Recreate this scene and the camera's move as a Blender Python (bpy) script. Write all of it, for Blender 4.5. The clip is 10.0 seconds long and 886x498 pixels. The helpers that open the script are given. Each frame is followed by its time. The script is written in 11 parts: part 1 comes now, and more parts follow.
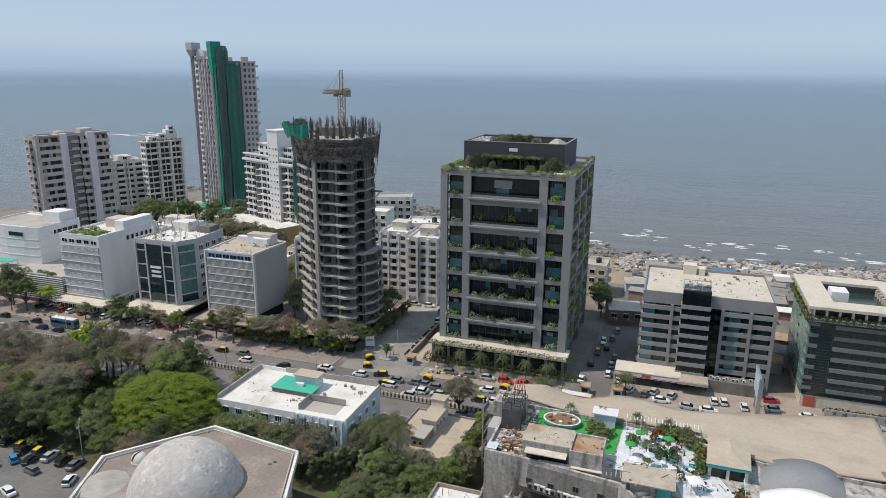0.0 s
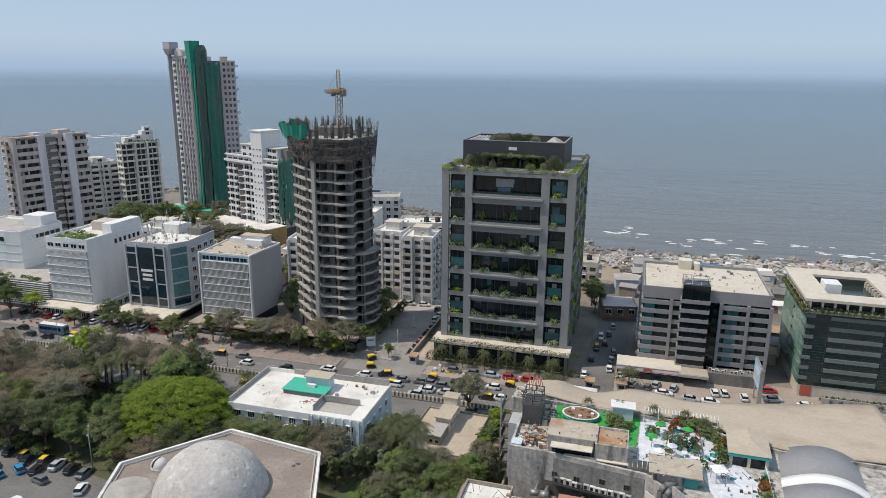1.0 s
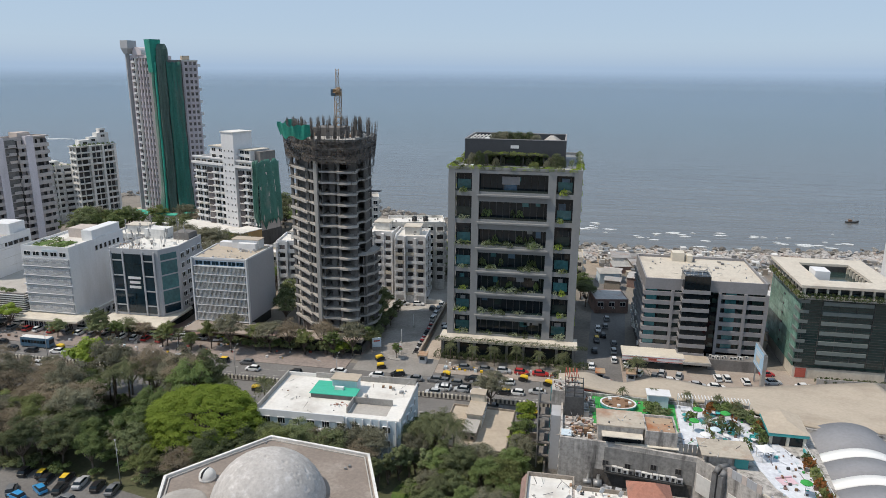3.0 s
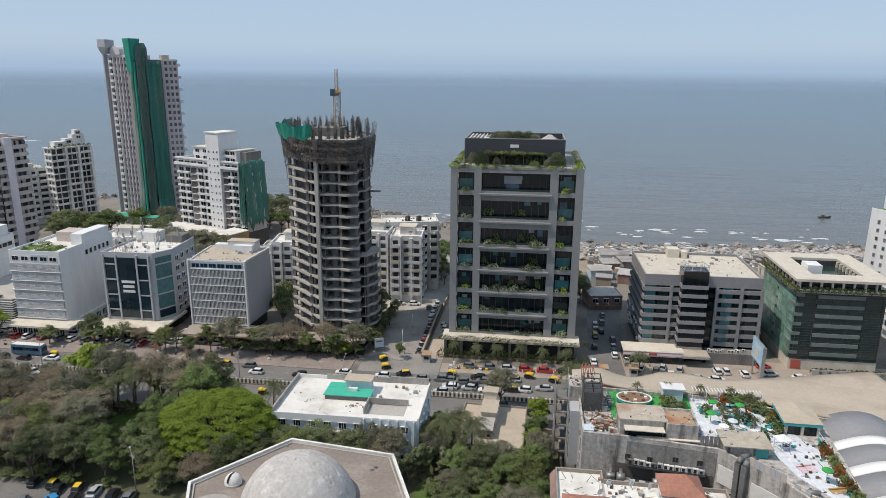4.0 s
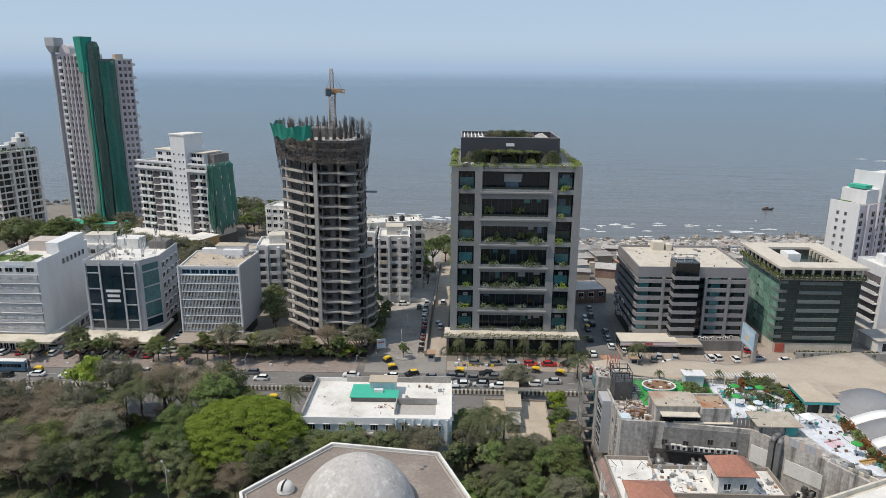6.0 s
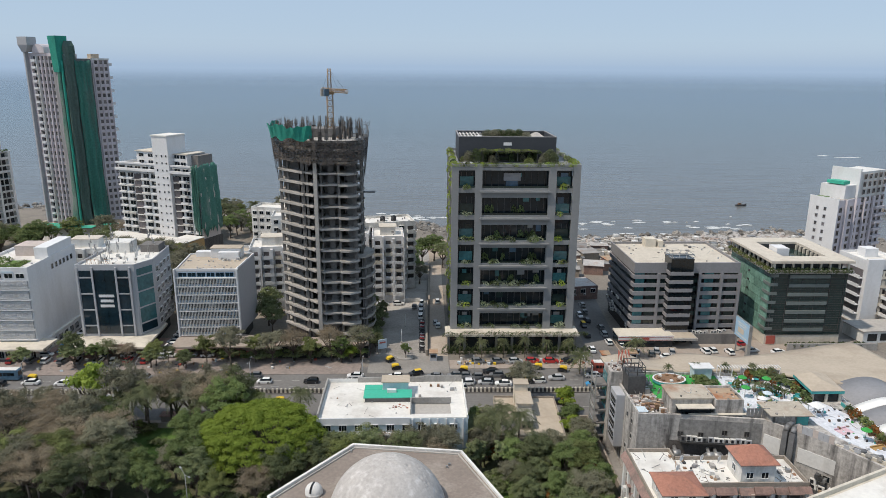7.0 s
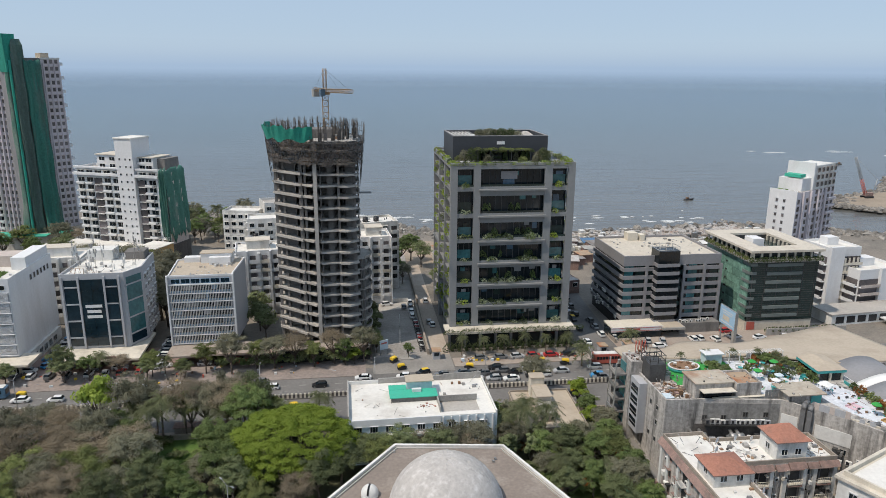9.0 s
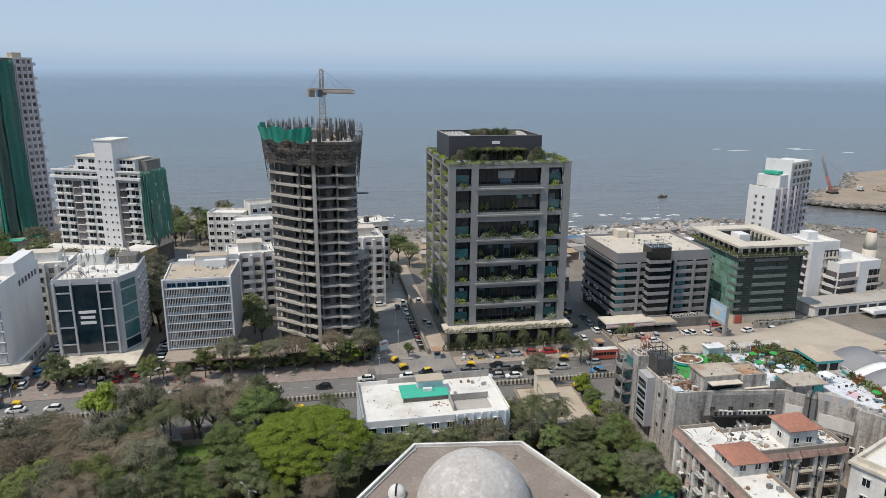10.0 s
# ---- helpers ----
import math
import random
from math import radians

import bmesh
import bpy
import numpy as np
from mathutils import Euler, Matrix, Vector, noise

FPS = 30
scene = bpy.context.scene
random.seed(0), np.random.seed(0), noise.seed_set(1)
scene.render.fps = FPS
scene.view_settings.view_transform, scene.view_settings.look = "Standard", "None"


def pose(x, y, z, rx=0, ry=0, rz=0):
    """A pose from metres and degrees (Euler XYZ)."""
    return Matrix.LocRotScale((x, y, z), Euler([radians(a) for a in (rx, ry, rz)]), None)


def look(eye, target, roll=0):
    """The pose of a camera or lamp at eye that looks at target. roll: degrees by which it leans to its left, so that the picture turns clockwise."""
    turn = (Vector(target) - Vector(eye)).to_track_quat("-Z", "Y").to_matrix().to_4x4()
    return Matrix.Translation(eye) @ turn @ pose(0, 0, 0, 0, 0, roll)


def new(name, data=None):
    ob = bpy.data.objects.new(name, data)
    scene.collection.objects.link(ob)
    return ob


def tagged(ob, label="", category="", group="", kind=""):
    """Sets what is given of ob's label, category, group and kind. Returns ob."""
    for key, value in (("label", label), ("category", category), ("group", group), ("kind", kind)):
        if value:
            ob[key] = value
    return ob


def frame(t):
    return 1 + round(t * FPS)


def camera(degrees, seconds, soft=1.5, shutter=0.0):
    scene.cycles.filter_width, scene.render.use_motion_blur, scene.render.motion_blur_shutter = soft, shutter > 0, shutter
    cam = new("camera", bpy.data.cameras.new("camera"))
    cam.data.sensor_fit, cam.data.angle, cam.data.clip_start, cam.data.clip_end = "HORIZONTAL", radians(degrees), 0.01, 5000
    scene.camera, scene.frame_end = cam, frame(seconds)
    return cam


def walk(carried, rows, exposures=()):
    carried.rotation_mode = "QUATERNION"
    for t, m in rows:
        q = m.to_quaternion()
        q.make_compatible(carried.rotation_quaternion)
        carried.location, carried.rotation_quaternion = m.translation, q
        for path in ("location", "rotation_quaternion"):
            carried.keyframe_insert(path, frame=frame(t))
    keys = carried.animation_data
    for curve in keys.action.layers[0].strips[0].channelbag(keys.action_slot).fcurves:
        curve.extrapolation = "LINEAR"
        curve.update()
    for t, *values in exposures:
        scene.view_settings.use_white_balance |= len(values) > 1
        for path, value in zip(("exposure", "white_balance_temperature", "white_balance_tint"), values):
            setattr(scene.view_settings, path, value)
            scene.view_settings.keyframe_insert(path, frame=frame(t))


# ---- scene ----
cam = camera(65.7, 10.0, soft=0.8)
METRES, EYE, TILT, LEAN, TURN = 100.0, 80.0, -0.4, 0.0, 19.0
ROWS = [
    (0.0, 0.0, 0.0, 0.0, 0.12, -14.31, -0.48),
    (0.5, -0.0503, -0.003, -0.0013, -1.38, -14.29, -0.46),
    (1.0, -0.1005, -0.0045, -0.0025, -2.87, -14.28, -0.45),
    (1.5, -0.1511, -0.0042, -0.0032, -4.3, -14.28, -0.43),
    (2.0, -0.2011, -0.0024, -0.0038, -5.67, -14.28, -0.42),
    (2.5, -0.2508, 0.0009, -0.0045, -7.09, -14.27, -0.41),
    (4.0, -0.3998, 0.0178, -0.0036, -11.38, -14.31, -0.35),
    (4.5, -0.4494, 0.0258, -0.0039, -12.89, -14.3, -0.36),
    (5.0, -0.4989, 0.0352, -0.004, -14.39, -14.28, -0.35),
    (5.5, -0.5481, 0.0457, -0.0043, -15.9, -14.29, -0.34),
    (7.0, -0.6938, 0.0847, -0.004, -20.45, -14.33, -0.25),
    (7.5, -0.7415, 0.0999, -0.0041, -21.95, -14.33, -0.24),
    (8.0, -0.7884, 0.1164, -0.004, -23.47, -14.34, -0.23),
    (8.5, -0.8349, 0.1339, -0.0042, -24.98, -14.33, -0.22),
    (9.0, -0.8808, 0.1524, -0.0044, -26.5, -14.32, -0.22),
    (9.5, -0.9257, 0.172, -0.004, -28.05, -14.33, -0.21),
    (10.0, -0.9703, 0.1926, -0.0036, -29.58, -14.33, -0.19),
]
walk(cam, [(t, pose(0, 0, EYE, TILT, LEAN, TURN) @ pose(METRES * x, METRES * y, METRES * z, 90 + pitch, roll, yaw)) for t, x, y, z, yaw, pitch, roll in ROWS])

# ---- light ----
SUN_EL, SUN_AZ = 59.0, -113.0          # degrees above the horizon; bearing from +y, negative to -x
world = bpy.data.worlds.new("sky")
scene.world = world
world.use_nodes = True
_wn = world.node_tree.nodes
_sky = _wn.new("ShaderNodeTexSky")
_sky.sky_type = "NISHITA"
_sky.sun_disc = False
_sky.sun_elevation = radians(SUN_EL)
_sky.sun_rotation = radians(SUN_AZ)
_sky.altitude = 0
_sky.air_density, _sky.dust_density, _sky.ozone_density = 1.0, 0.2, 5.0
_haze = _wn.new("ShaderNodeMix")
_haze.data_type = "RGBA"
_haze.inputs["Factor"].default_value = 0.88
_haze.inputs["B"].default_value = (2.86, 3.66, 4.70, 1)      # pale blue summer haze over the clear sky
world.node_tree.links.new(_sky.outputs[0], _haze.inputs["A"])
world.node_tree.links.new(_haze.outputs["Result"], _wn["Background"].inputs[0])
_wn["Background"].inputs[1].default_value = 0.15

_sun = bpy.data.lights.new("sun", "SUN")
_sun.energy, _sun.angle, _sun.color = 3.4, radians(0.6), (1.0, 0.895, 0.775)
sun = new("sun", _sun)
_az, _el = radians(SUN_AZ), radians(SUN_EL)
_to_sun = Vector((math.sin(_az) * math.cos(_el), math.cos(_az) * math.cos(_el), math.sin(_el)))
sun.matrix_world = look(_to_sun * 400, (0, 0, 0))
scene.view_settings.exposure = 0.0


# ---- materials ----
def surface(name, colour, rough=0.8, spread=0.25, coarse=0.15, fine=2.5, stain=None, amount=0.0, stain_size=0.3,
            streak=1.0, metal=0.0, bump=0.0, bump_size=3.0, vary=0.0, glossy=0.5, island=0.0):
    """A weathered surface: two sizes of tonal grain, stains of a second colour, relief, and a shade per object."""
    m = bpy.data.materials.new(name)
    m.use_nodes = True
    nt = m.node_tree
    n, l = nt.nodes, nt.links
    b = n["Principled BSDF"]
    b.inputs["Roughness"].default_value = rough
    b.inputs["Metallic"].default_value = metal
    b.inputs["Specular IOR Level"].default_value = glossy
    geo = n.new("ShaderNodeNewGeometry")
    mapping = n.new("ShaderNodeMapping")
    mapping.inputs["Scale"].default_value = (1, 1, 1 / streak)
    l.new(geo.outputs["Position"], mapping.inputs[0])

    def noise_of(size, detail, source):
        t = n.new("ShaderNodeTexNoise")
        t.inputs["Scale"].default_value = size
        t.inputs["Detail"].default_value = detail
        t.inputs["Roughness"].default_value = 0.6
        l.new(source, t.inputs["Vector"])
        return t.outputs["Fac"]

    big = noise_of(coarse, 4, mapping.outputs[0])
    small = noise_of(fine, 3, geo.outputs["Position"])
    add = n.new("ShaderNodeMath")
    add.operation = "ADD"
    l.new(big, add.inputs[0])
    l.new(small, add.inputs[1])
    shade = n.new("ShaderNodeMapRange")
    shade.inputs["From Min"].default_value, shade.inputs["From Max"].default_value = 0.65, 1.35
    shade.inputs["To Min"].default_value, shade.inputs["To Max"].default_value = 1 - spread, 1 + spread
    l.new(add.outputs[0], shade.inputs["Value"])
    value = shade.outputs[0]
    for source, much in (("object", vary), ("island", island)):
        if much:
            pick = n.new("ShaderNodeObjectInfo").outputs["Random"] if source == "object" else geo.outputs["Random Per Island"]
            r = n.new("ShaderNodeMapRange")
            r.inputs["To Min"].default_value, r.inputs["To Max"].default_value = 1 - much, 1 + much
            l.new(pick, r.inputs["Value"])
            mul = n.new("ShaderNodeMath")
            mul.operation = "MULTIPLY"
            l.new(value, mul.inputs[0])
            l.new(r.outputs[0], mul.inputs[1])
            value = mul.outputs[0]
    tone = n.new("ShaderNodeVectorMath")
    tone.operation = "SCALE"
    l.new(value, tone.inputs["Scale"])
    if stain:
        s = noise_of(stain_size, 5, mapping.outputs[0])
        mask = n.new("ShaderNodeMapRange")
        mask.inputs["From Min"].default_value, mask.inputs["From Max"].default_value = 0.5, 0.68
        mask.inputs["To Max"].default_value = amount
        l.new(s, mask.inputs["Value"])
        mix = n.new("ShaderNodeMix")
        mix.data_type = "RGBA"
        mix.inputs["A"].default_value, mix.inputs["B"].default_value = (*colour, 1), (*stain, 1)
        l.new(mask.outputs[0], mix.inputs["Factor"])
        l.new(mix.outputs["Result"], tone.inputs[0])
    else:
        tone.inputs[0].default_value = colour
    l.new(tone.outputs[0], b.inputs["Base Color"])
    if bump:
        bp = n.new("ShaderNodeBump")
        bp.inputs["Strength"].default_value = 1.0
        bp.inputs["Distance"].default_value = bump
        l.new(noise_of(bump_size, 4, geo.outputs["Position"]), bp.inputs["Height"])
        l.new(bp.outputs[0], b.inputs["Normal"])
    return m


def window_glass(name, colour, rough=0.08, vary=0.5, glossy=0.6, clear=0.0):
    """Tinted glazing with a dim room behind it, whose blinds differ from pane to pane."""
    m = surface(name, colour, rough, spread=0.35, coarse=0.35, fine=1.2, vary=vary, glossy=glossy)
    m.node_tree.nodes["Principled BSDF"].inputs["IOR"].default_value = 1.5
    return m


def foliage(name, colour, second, island=0.35):
    """Leaves: a mix of two greens leaf by leaf, partly letting light through."""
    m = bpy.data.materials.new(name)
    m.use_nodes = True
    n, l = m.node_tree.nodes, m.node_tree.links
    b = n["Principled BSDF"]
    b.inputs["Roughness"].default_value = 0.65
    b.inputs["Specular IOR Level"].default_value = 0.25
    geo = n.new("ShaderNodeNewGeometry")
    info = n.new("ShaderNodeObjectInfo")
    t = n.new("ShaderNodeTexNoise")
    t.inputs["Scale"].default_value = 0.35
    l.new(geo.outputs["Position"], t.inputs["Vector"])
    add = n.new("ShaderNodeMath")
    add.operation = "ADD"
    l.new(geo.outputs["Random Per Island"], add.inputs[0])
    l.new(t.outputs["Fac"], add.inputs[1])
    half = n.new("ShaderNodeMapRange")
    half.inputs["From Min"].default_value = -0.35
    half.inputs["From Max"].default_value = 1.95
    l.new(add.outputs[0], half.inputs["Value"])
    mix = n.new("ShaderNodeMix")
    mix.data_type = "RGBA"
    mix.inputs["A"].default_value, mix.inputs["B"].default_value = (*colour, 1), (*second, 1)
    l.new(half.outputs[0], mix.inputs["Factor"])
    hue = n.new("ShaderNodeMapRange")
    hue.inputs["To Min"].default_value, hue.inputs["To Max"].default_value = 1 - island, 1 + island
    l.new(info.outputs["Random"], hue.inputs["Value"])
    tone = n.new("ShaderNodeVectorMath")
    tone.operation = "SCALE"
    l.new(mix.outputs["Result"], tone.inputs[0])
    l.new(hue.outputs[0], tone.inputs["Scale"])
    l.new(tone.outputs[0], b.inputs["Base Color"])
    thin = n.new("ShaderNodeBsdfTranslucent")
    l.new(tone.outputs[0], thin.inputs["Color"])
    both = n.new("ShaderNodeMixShader")
    both.inputs[0].default_value = 0.4
    l.new(b.outputs[0], both.inputs[1])
    l.new(thin.outputs[0], both.inputs[2])
    l.new(both.outputs[0], n["Material Output"].inputs[0])
    return m


def sea_material():
    m = bpy.data.materials.new("sea_water")
    m.use_nodes = True
    n, l = m.node_tree.nodes, m.node_tree.links
    b = n["Principled BSDF"]
    b.inputs["Roughness"].default_value = 0.22
    b.inputs["IOR"].default_value = 1.33
    geo = n.new("ShaderNodeNewGeometry")
    sep = n.new("ShaderNodeSeparateXYZ")
    l.new(geo.outputs["Position"], sep.inputs[0])
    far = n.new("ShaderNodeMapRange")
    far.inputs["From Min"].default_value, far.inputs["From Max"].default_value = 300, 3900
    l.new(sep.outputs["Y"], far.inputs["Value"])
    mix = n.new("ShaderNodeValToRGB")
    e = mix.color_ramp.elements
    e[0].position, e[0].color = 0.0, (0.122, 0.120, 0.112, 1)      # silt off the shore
    e[1].position, e[1].color = 1.0, (0.09, 0.14, 0.20, 1)         # paler blue far out: distance haze put into the water colour
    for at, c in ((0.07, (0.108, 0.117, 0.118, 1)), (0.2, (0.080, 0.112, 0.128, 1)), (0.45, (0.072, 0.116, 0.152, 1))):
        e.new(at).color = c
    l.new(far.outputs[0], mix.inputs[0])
    patch = n.new("ShaderNodeTexNoise")
    patch.inputs["Scale"].default_value = 0.006
    patch.inputs["Detail"].default_value = 6
    stretch = n.new("ShaderNodeMapping")
    stretch.inputs["Scale"].default_value = (0.35, 1.6, 1)
    l.new(geo.outputs["Position"], stretch.inputs[0])
    l.new(stretch.outputs[0], patch.inputs["Vector"])
    r = n.new("ShaderNodeMapRange")
    r.inputs["From Min"].default_value, r.inputs["From Max"].default_value = 0.3, 0.7
    r.inputs["To Min"].default_value, r.inputs["To Max"].default_value = 0.84, 1.16
    swell = n.new("ShaderNodeTexNoise")
    swell.inputs["Scale"].default_value = 0.07
    swell.inputs["Detail"].default_value = 5
    rows = n.new("ShaderNodeMapping")
    rows.inputs["Scale"].default_value = (0.16, 1.5, 1)
    l.new(geo.outputs["Position"], rows.inputs[0])
    l.new(rows.outputs[0], swell.inputs["Vector"])
    both = n.new("ShaderNodeMath")
    both.operation = "ADD"
    l.new(patch.outputs["Fac"], both.inputs[0])
    l.new(swell.outputs["Fac"], both.inputs[1])
    half = n.new("ShaderNodeMath")
    half.operation = "MULTIPLY"
    half.inputs[1].default_value = 0.5
    l.new(both.outputs[0], half.inputs[0])
    l.new(half.outputs[0], r.inputs["Value"])
    tone = n.new("ShaderNodeVectorMath")
    tone.operation = "SCALE"
    l.new(mix.outputs["Color"], tone.inputs[0])
    l.new(r.outputs[0], tone.inputs["Scale"])
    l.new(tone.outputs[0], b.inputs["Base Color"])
    height = None
    for size, turn in ((0.09, 0.3), (0.35, -0.5)):
        mp = n.new("ShaderNodeMapping")
        mp.inputs["Scale"].default_value = (0.3, 1.0, 1)
        mp.inputs["Rotation"].default_value = (0, 0, turn)
        l.new(geo.outputs["Position"], mp.inputs[0])
        w = n.new("ShaderNodeTexNoise")
        w.inputs["Scale"].default_value = size
        w.inputs["Detail"].default_value = 4
        l.new(mp.outputs[0], w.inputs["Vector"])
        if height is None:
            height = w.outputs["Fac"]
        else:
            a = n.new("ShaderNodeMath")
            a.operation = "MULTIPLY_ADD"
            a.inputs[1].default_value = 0.35
            l.new(w.outputs["Fac"], a.inputs[0])
            l.new(height, a.inputs[2])
            height = a.outputs[0]
    bp = n.new("ShaderNodeBump")
    bp.inputs["Strength"].default_value = 0.5
    bp.inputs["Distance"].default_value = 1.6
    l.new(height, bp.inputs["Height"])
    l.new(bp.outputs[0], b.inputs["Normal"])
    return m


def haze_bank():
    """Distance haze over the sea rim, painted as a glow: clear at its foot and head, thickest at the horizon."""
    m = bpy.data.materials.new("horizon_haze")
    m.use_nodes = True
    n, l = m.node_tree.nodes, m.node_tree.links
    geo = n.new("ShaderNodeNewGeometry")
    sep = n.new("ShaderNodeSeparateXYZ")
    l.new(geo.outputs["Position"], sep.inputs[0])
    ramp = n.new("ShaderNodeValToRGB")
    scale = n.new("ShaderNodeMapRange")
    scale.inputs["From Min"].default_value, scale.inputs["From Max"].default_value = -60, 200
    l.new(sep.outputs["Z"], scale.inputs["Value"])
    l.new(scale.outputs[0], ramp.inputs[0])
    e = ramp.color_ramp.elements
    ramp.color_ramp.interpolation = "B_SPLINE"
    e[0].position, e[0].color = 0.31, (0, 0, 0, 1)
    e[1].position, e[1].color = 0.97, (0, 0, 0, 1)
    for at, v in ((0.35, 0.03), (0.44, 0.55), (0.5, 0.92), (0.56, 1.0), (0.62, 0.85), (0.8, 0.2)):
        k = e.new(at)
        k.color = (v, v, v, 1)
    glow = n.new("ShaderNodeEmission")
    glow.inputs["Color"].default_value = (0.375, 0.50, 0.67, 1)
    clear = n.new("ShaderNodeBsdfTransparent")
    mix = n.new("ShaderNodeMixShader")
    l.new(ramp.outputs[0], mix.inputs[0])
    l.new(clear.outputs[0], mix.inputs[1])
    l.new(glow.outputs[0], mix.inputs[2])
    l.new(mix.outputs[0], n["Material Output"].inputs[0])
    return m


HAZE = haze_bank()
SEA = sea_material()
FOAM = surface("sea_foam", (0.58, 0.6, 0.6), 0.7, 0.2)
EARTH = surface("city_ground", (0.21, 0.185, 0.155), 0.95, 0.3, 0.05, 1.2, (0.11, 0.105, 0.095), 0.7, 0.06)
SOIL = surface("park_soil", (0.085, 0.085, 0.045), 0.95, 0.35, 0.08, 1.5, (0.05, 0.075, 0.025), 0.8, 0.09)
LAWN = surface("lawn_grass", (0.075, 0.14, 0.025), 0.9, 0.35, 0.2, 3.0, (0.16, 0.14, 0.05), 0.5, 0.15, bump=0.1)
ASPHALT = surface("asphalt", (0.165, 0.158, 0.15), 0.9, 0.25, 0.06, 1.5, (0.11, 0.105, 0.10), 0.7, 0.08)
CONCROAD = surface("concrete_road", (0.25, 0.235, 0.215), 0.9, 0.2, 0.08, 1.5, (0.13, 0.125, 0.12), 0.6, 0.1)
PAVING = surface("paving", (0.345, 0.295, 0.25), 0.9, 0.2, 0.12, 1.5, (0.2, 0.14, 0.11), 0.6, 0.12)
SAND = surface("sand", (0.30, 0.245, 0.185), 0.95, 0.2, 0.08, 1.0, (0.24, 0.19, 0.14), 0.6, 0.06, bump=0.15, bump_size=0.8)
ROCK = surface("shore_rock", (0.19, 0.175, 0.155), 0.9, 0.3, 0.3, 1.5, (0.36, 0.34, 0.31), 0.6, 0.4, bump=0.2, island=0.4)
MARK = surface("road_paint", (0.42, 0.41, 0.38), 0.8, 0.2)
YELLOW = surface("yellow_paint", (0.72, 0.48, 0.03), 0.6, 0.15)
BLACK = surface("black_paint", (0.02, 0.02, 0.022), 0.5, 0.2)
CONC = surface("raw_concrete", (0.34, 0.325, 0.30), 0.9, 0.22, 0.15, 1.8, (0.15, 0.145, 0.135), 0.55, 0.2, 3.0, bump=0.03, vary=0.06)
CONCPALE = surface("fresh_concrete", (0.375, 0.355, 0.325), 0.9, 0.18, 0.2, 1.8, (0.26, 0.25, 0.235), 0.5, 0.25, 3.0, vary=0.1)
SLATE = surface("slate_cladding", (0.042, 0.046, 0.054), 0.6, 0.15, 0.2, 2.0)
TAUPE = surface("taupe_render", (0.47, 0.42, 0.395), 0.88, 0.16, 0.12, 1.6, (0.27, 0.24, 0.225), 0.6, 0.2, 6.0, vary=0.06)
LILAC = surface("lilac_paint", (0.61, 0.56, 0.58), 0.85, 0.12, 0.12, 1.6, (0.38, 0.34, 0.34), 0.5, 0.2, 6.0, vary=0.05)
GREENBAND = surface("green_grey_band", (0.155, 0.18, 0.17), 0.7, 0.15, 0.12, 1.6, (0.12, 0.14, 0.13), 0.5, 0.15, 4.0)
BAND = surface("grey_band", (0.25, 0.245, 0.25), 0.8, 0.12, 0.12, 1.6, (0.2, 0.2, 0.2), 0.5, 0.15, 4.0)
# darker copy of raw concrete: shade inside open storeys, also plain dark concrete
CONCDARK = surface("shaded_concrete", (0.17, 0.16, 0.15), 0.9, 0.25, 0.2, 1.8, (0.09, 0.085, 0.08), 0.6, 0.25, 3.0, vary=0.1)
GREYFRAME = surface("grey_cladding", (0.225, 0.23, 0.23), 0.7, 0.1, 0.1, 1.5, (0.2, 0.2, 0.2), 0.4, 0.15, 5.0)
WHITE = surface("white_paint", (0.68, 0.68, 0.68), 0.75, 0.07, 0.1, 1.5, (0.55, 0.54, 0.52), 0.5, 0.18, 5.0, vary=0.03)
WHITEOLD = surface("weathered_white", (0.66, 0.65, 0.62), 0.85, 0.12, 0.12, 1.6, (0.36, 0.34, 0.31), 0.6, 0.2, 5.0, vary=0.05)
CREAM = surface("cream_paint", (0.60, 0.55, 0.46), 0.85, 0.12, 0.12, 1.6, (0.33, 0.29, 0.24), 0.6, 0.2, 5.0, vary=0.05)
PINKGREY = surface("pinkish_paint", (0.50, 0.43, 0.385), 0.85, 0.14, 0.12, 1.6, (0.29, 0.25, 0.23), 0.5, 0.2, 6.0, vary=0.05)
GREYPAINT = surface("grey_paint", (0.40, 0.405, 0.42), 0.8, 0.08, 0.1, 1.5, (0.33, 0.335, 0.35), 0.5, 0.12, 5.0)
# darker copy of the stained cement, carrying the yard face's shade
SHADEWALL = surface("shade_dark_cement", (0.25, 0.24, 0.225), 0.9, 0.4, 0.7, 1.5, (0.1, 0.095, 0.09), 0.9, 0.5, 9.0, bump=0.03)
OLDWALL = surface("stained_cement", (0.41, 0.385, 0.355), 0.9, 0.45, 0.9, 1.5, (0.07, 0.066, 0.062), 0.95, 0.5, 9.0, bump=0.03)
ROOFTAN = surface("tan_roofing", (0.44, 0.375, 0.295), 0.9, 0.13, 0.1, 1.4, (0.33, 0.27, 0.205), 0.6, 0.09)
ROOFWHITE = surface("white_roof_coating", (0.69, 0.67, 0.625), 0.85, 0.1, 0.15, 1.4, (0.45, 0.41, 0.36), 0.6, 0.13)
ROOFGREY = surface("grey_roof_screed", (0.40, 0.375, 0.34), 0.9, 0.16, 0.12, 1.6, (0.24, 0.22, 0.2), 0.65, 0.13)
PLANROOF = surface("roof_bitumen", (0.235, 0.195, 0.165), 0.9, 0.18, 0.1, 1.6, (0.37, 0.335, 0.295), 0.6, 0.1, 1.0)
ROOFSPOT = surface("spotted_tan_roof", (0.42, 0.37, 0.30), 0.9, 0.2, 0.2, 1.5, (0.30, 0.15, 0.08), 0.75, 0.16)
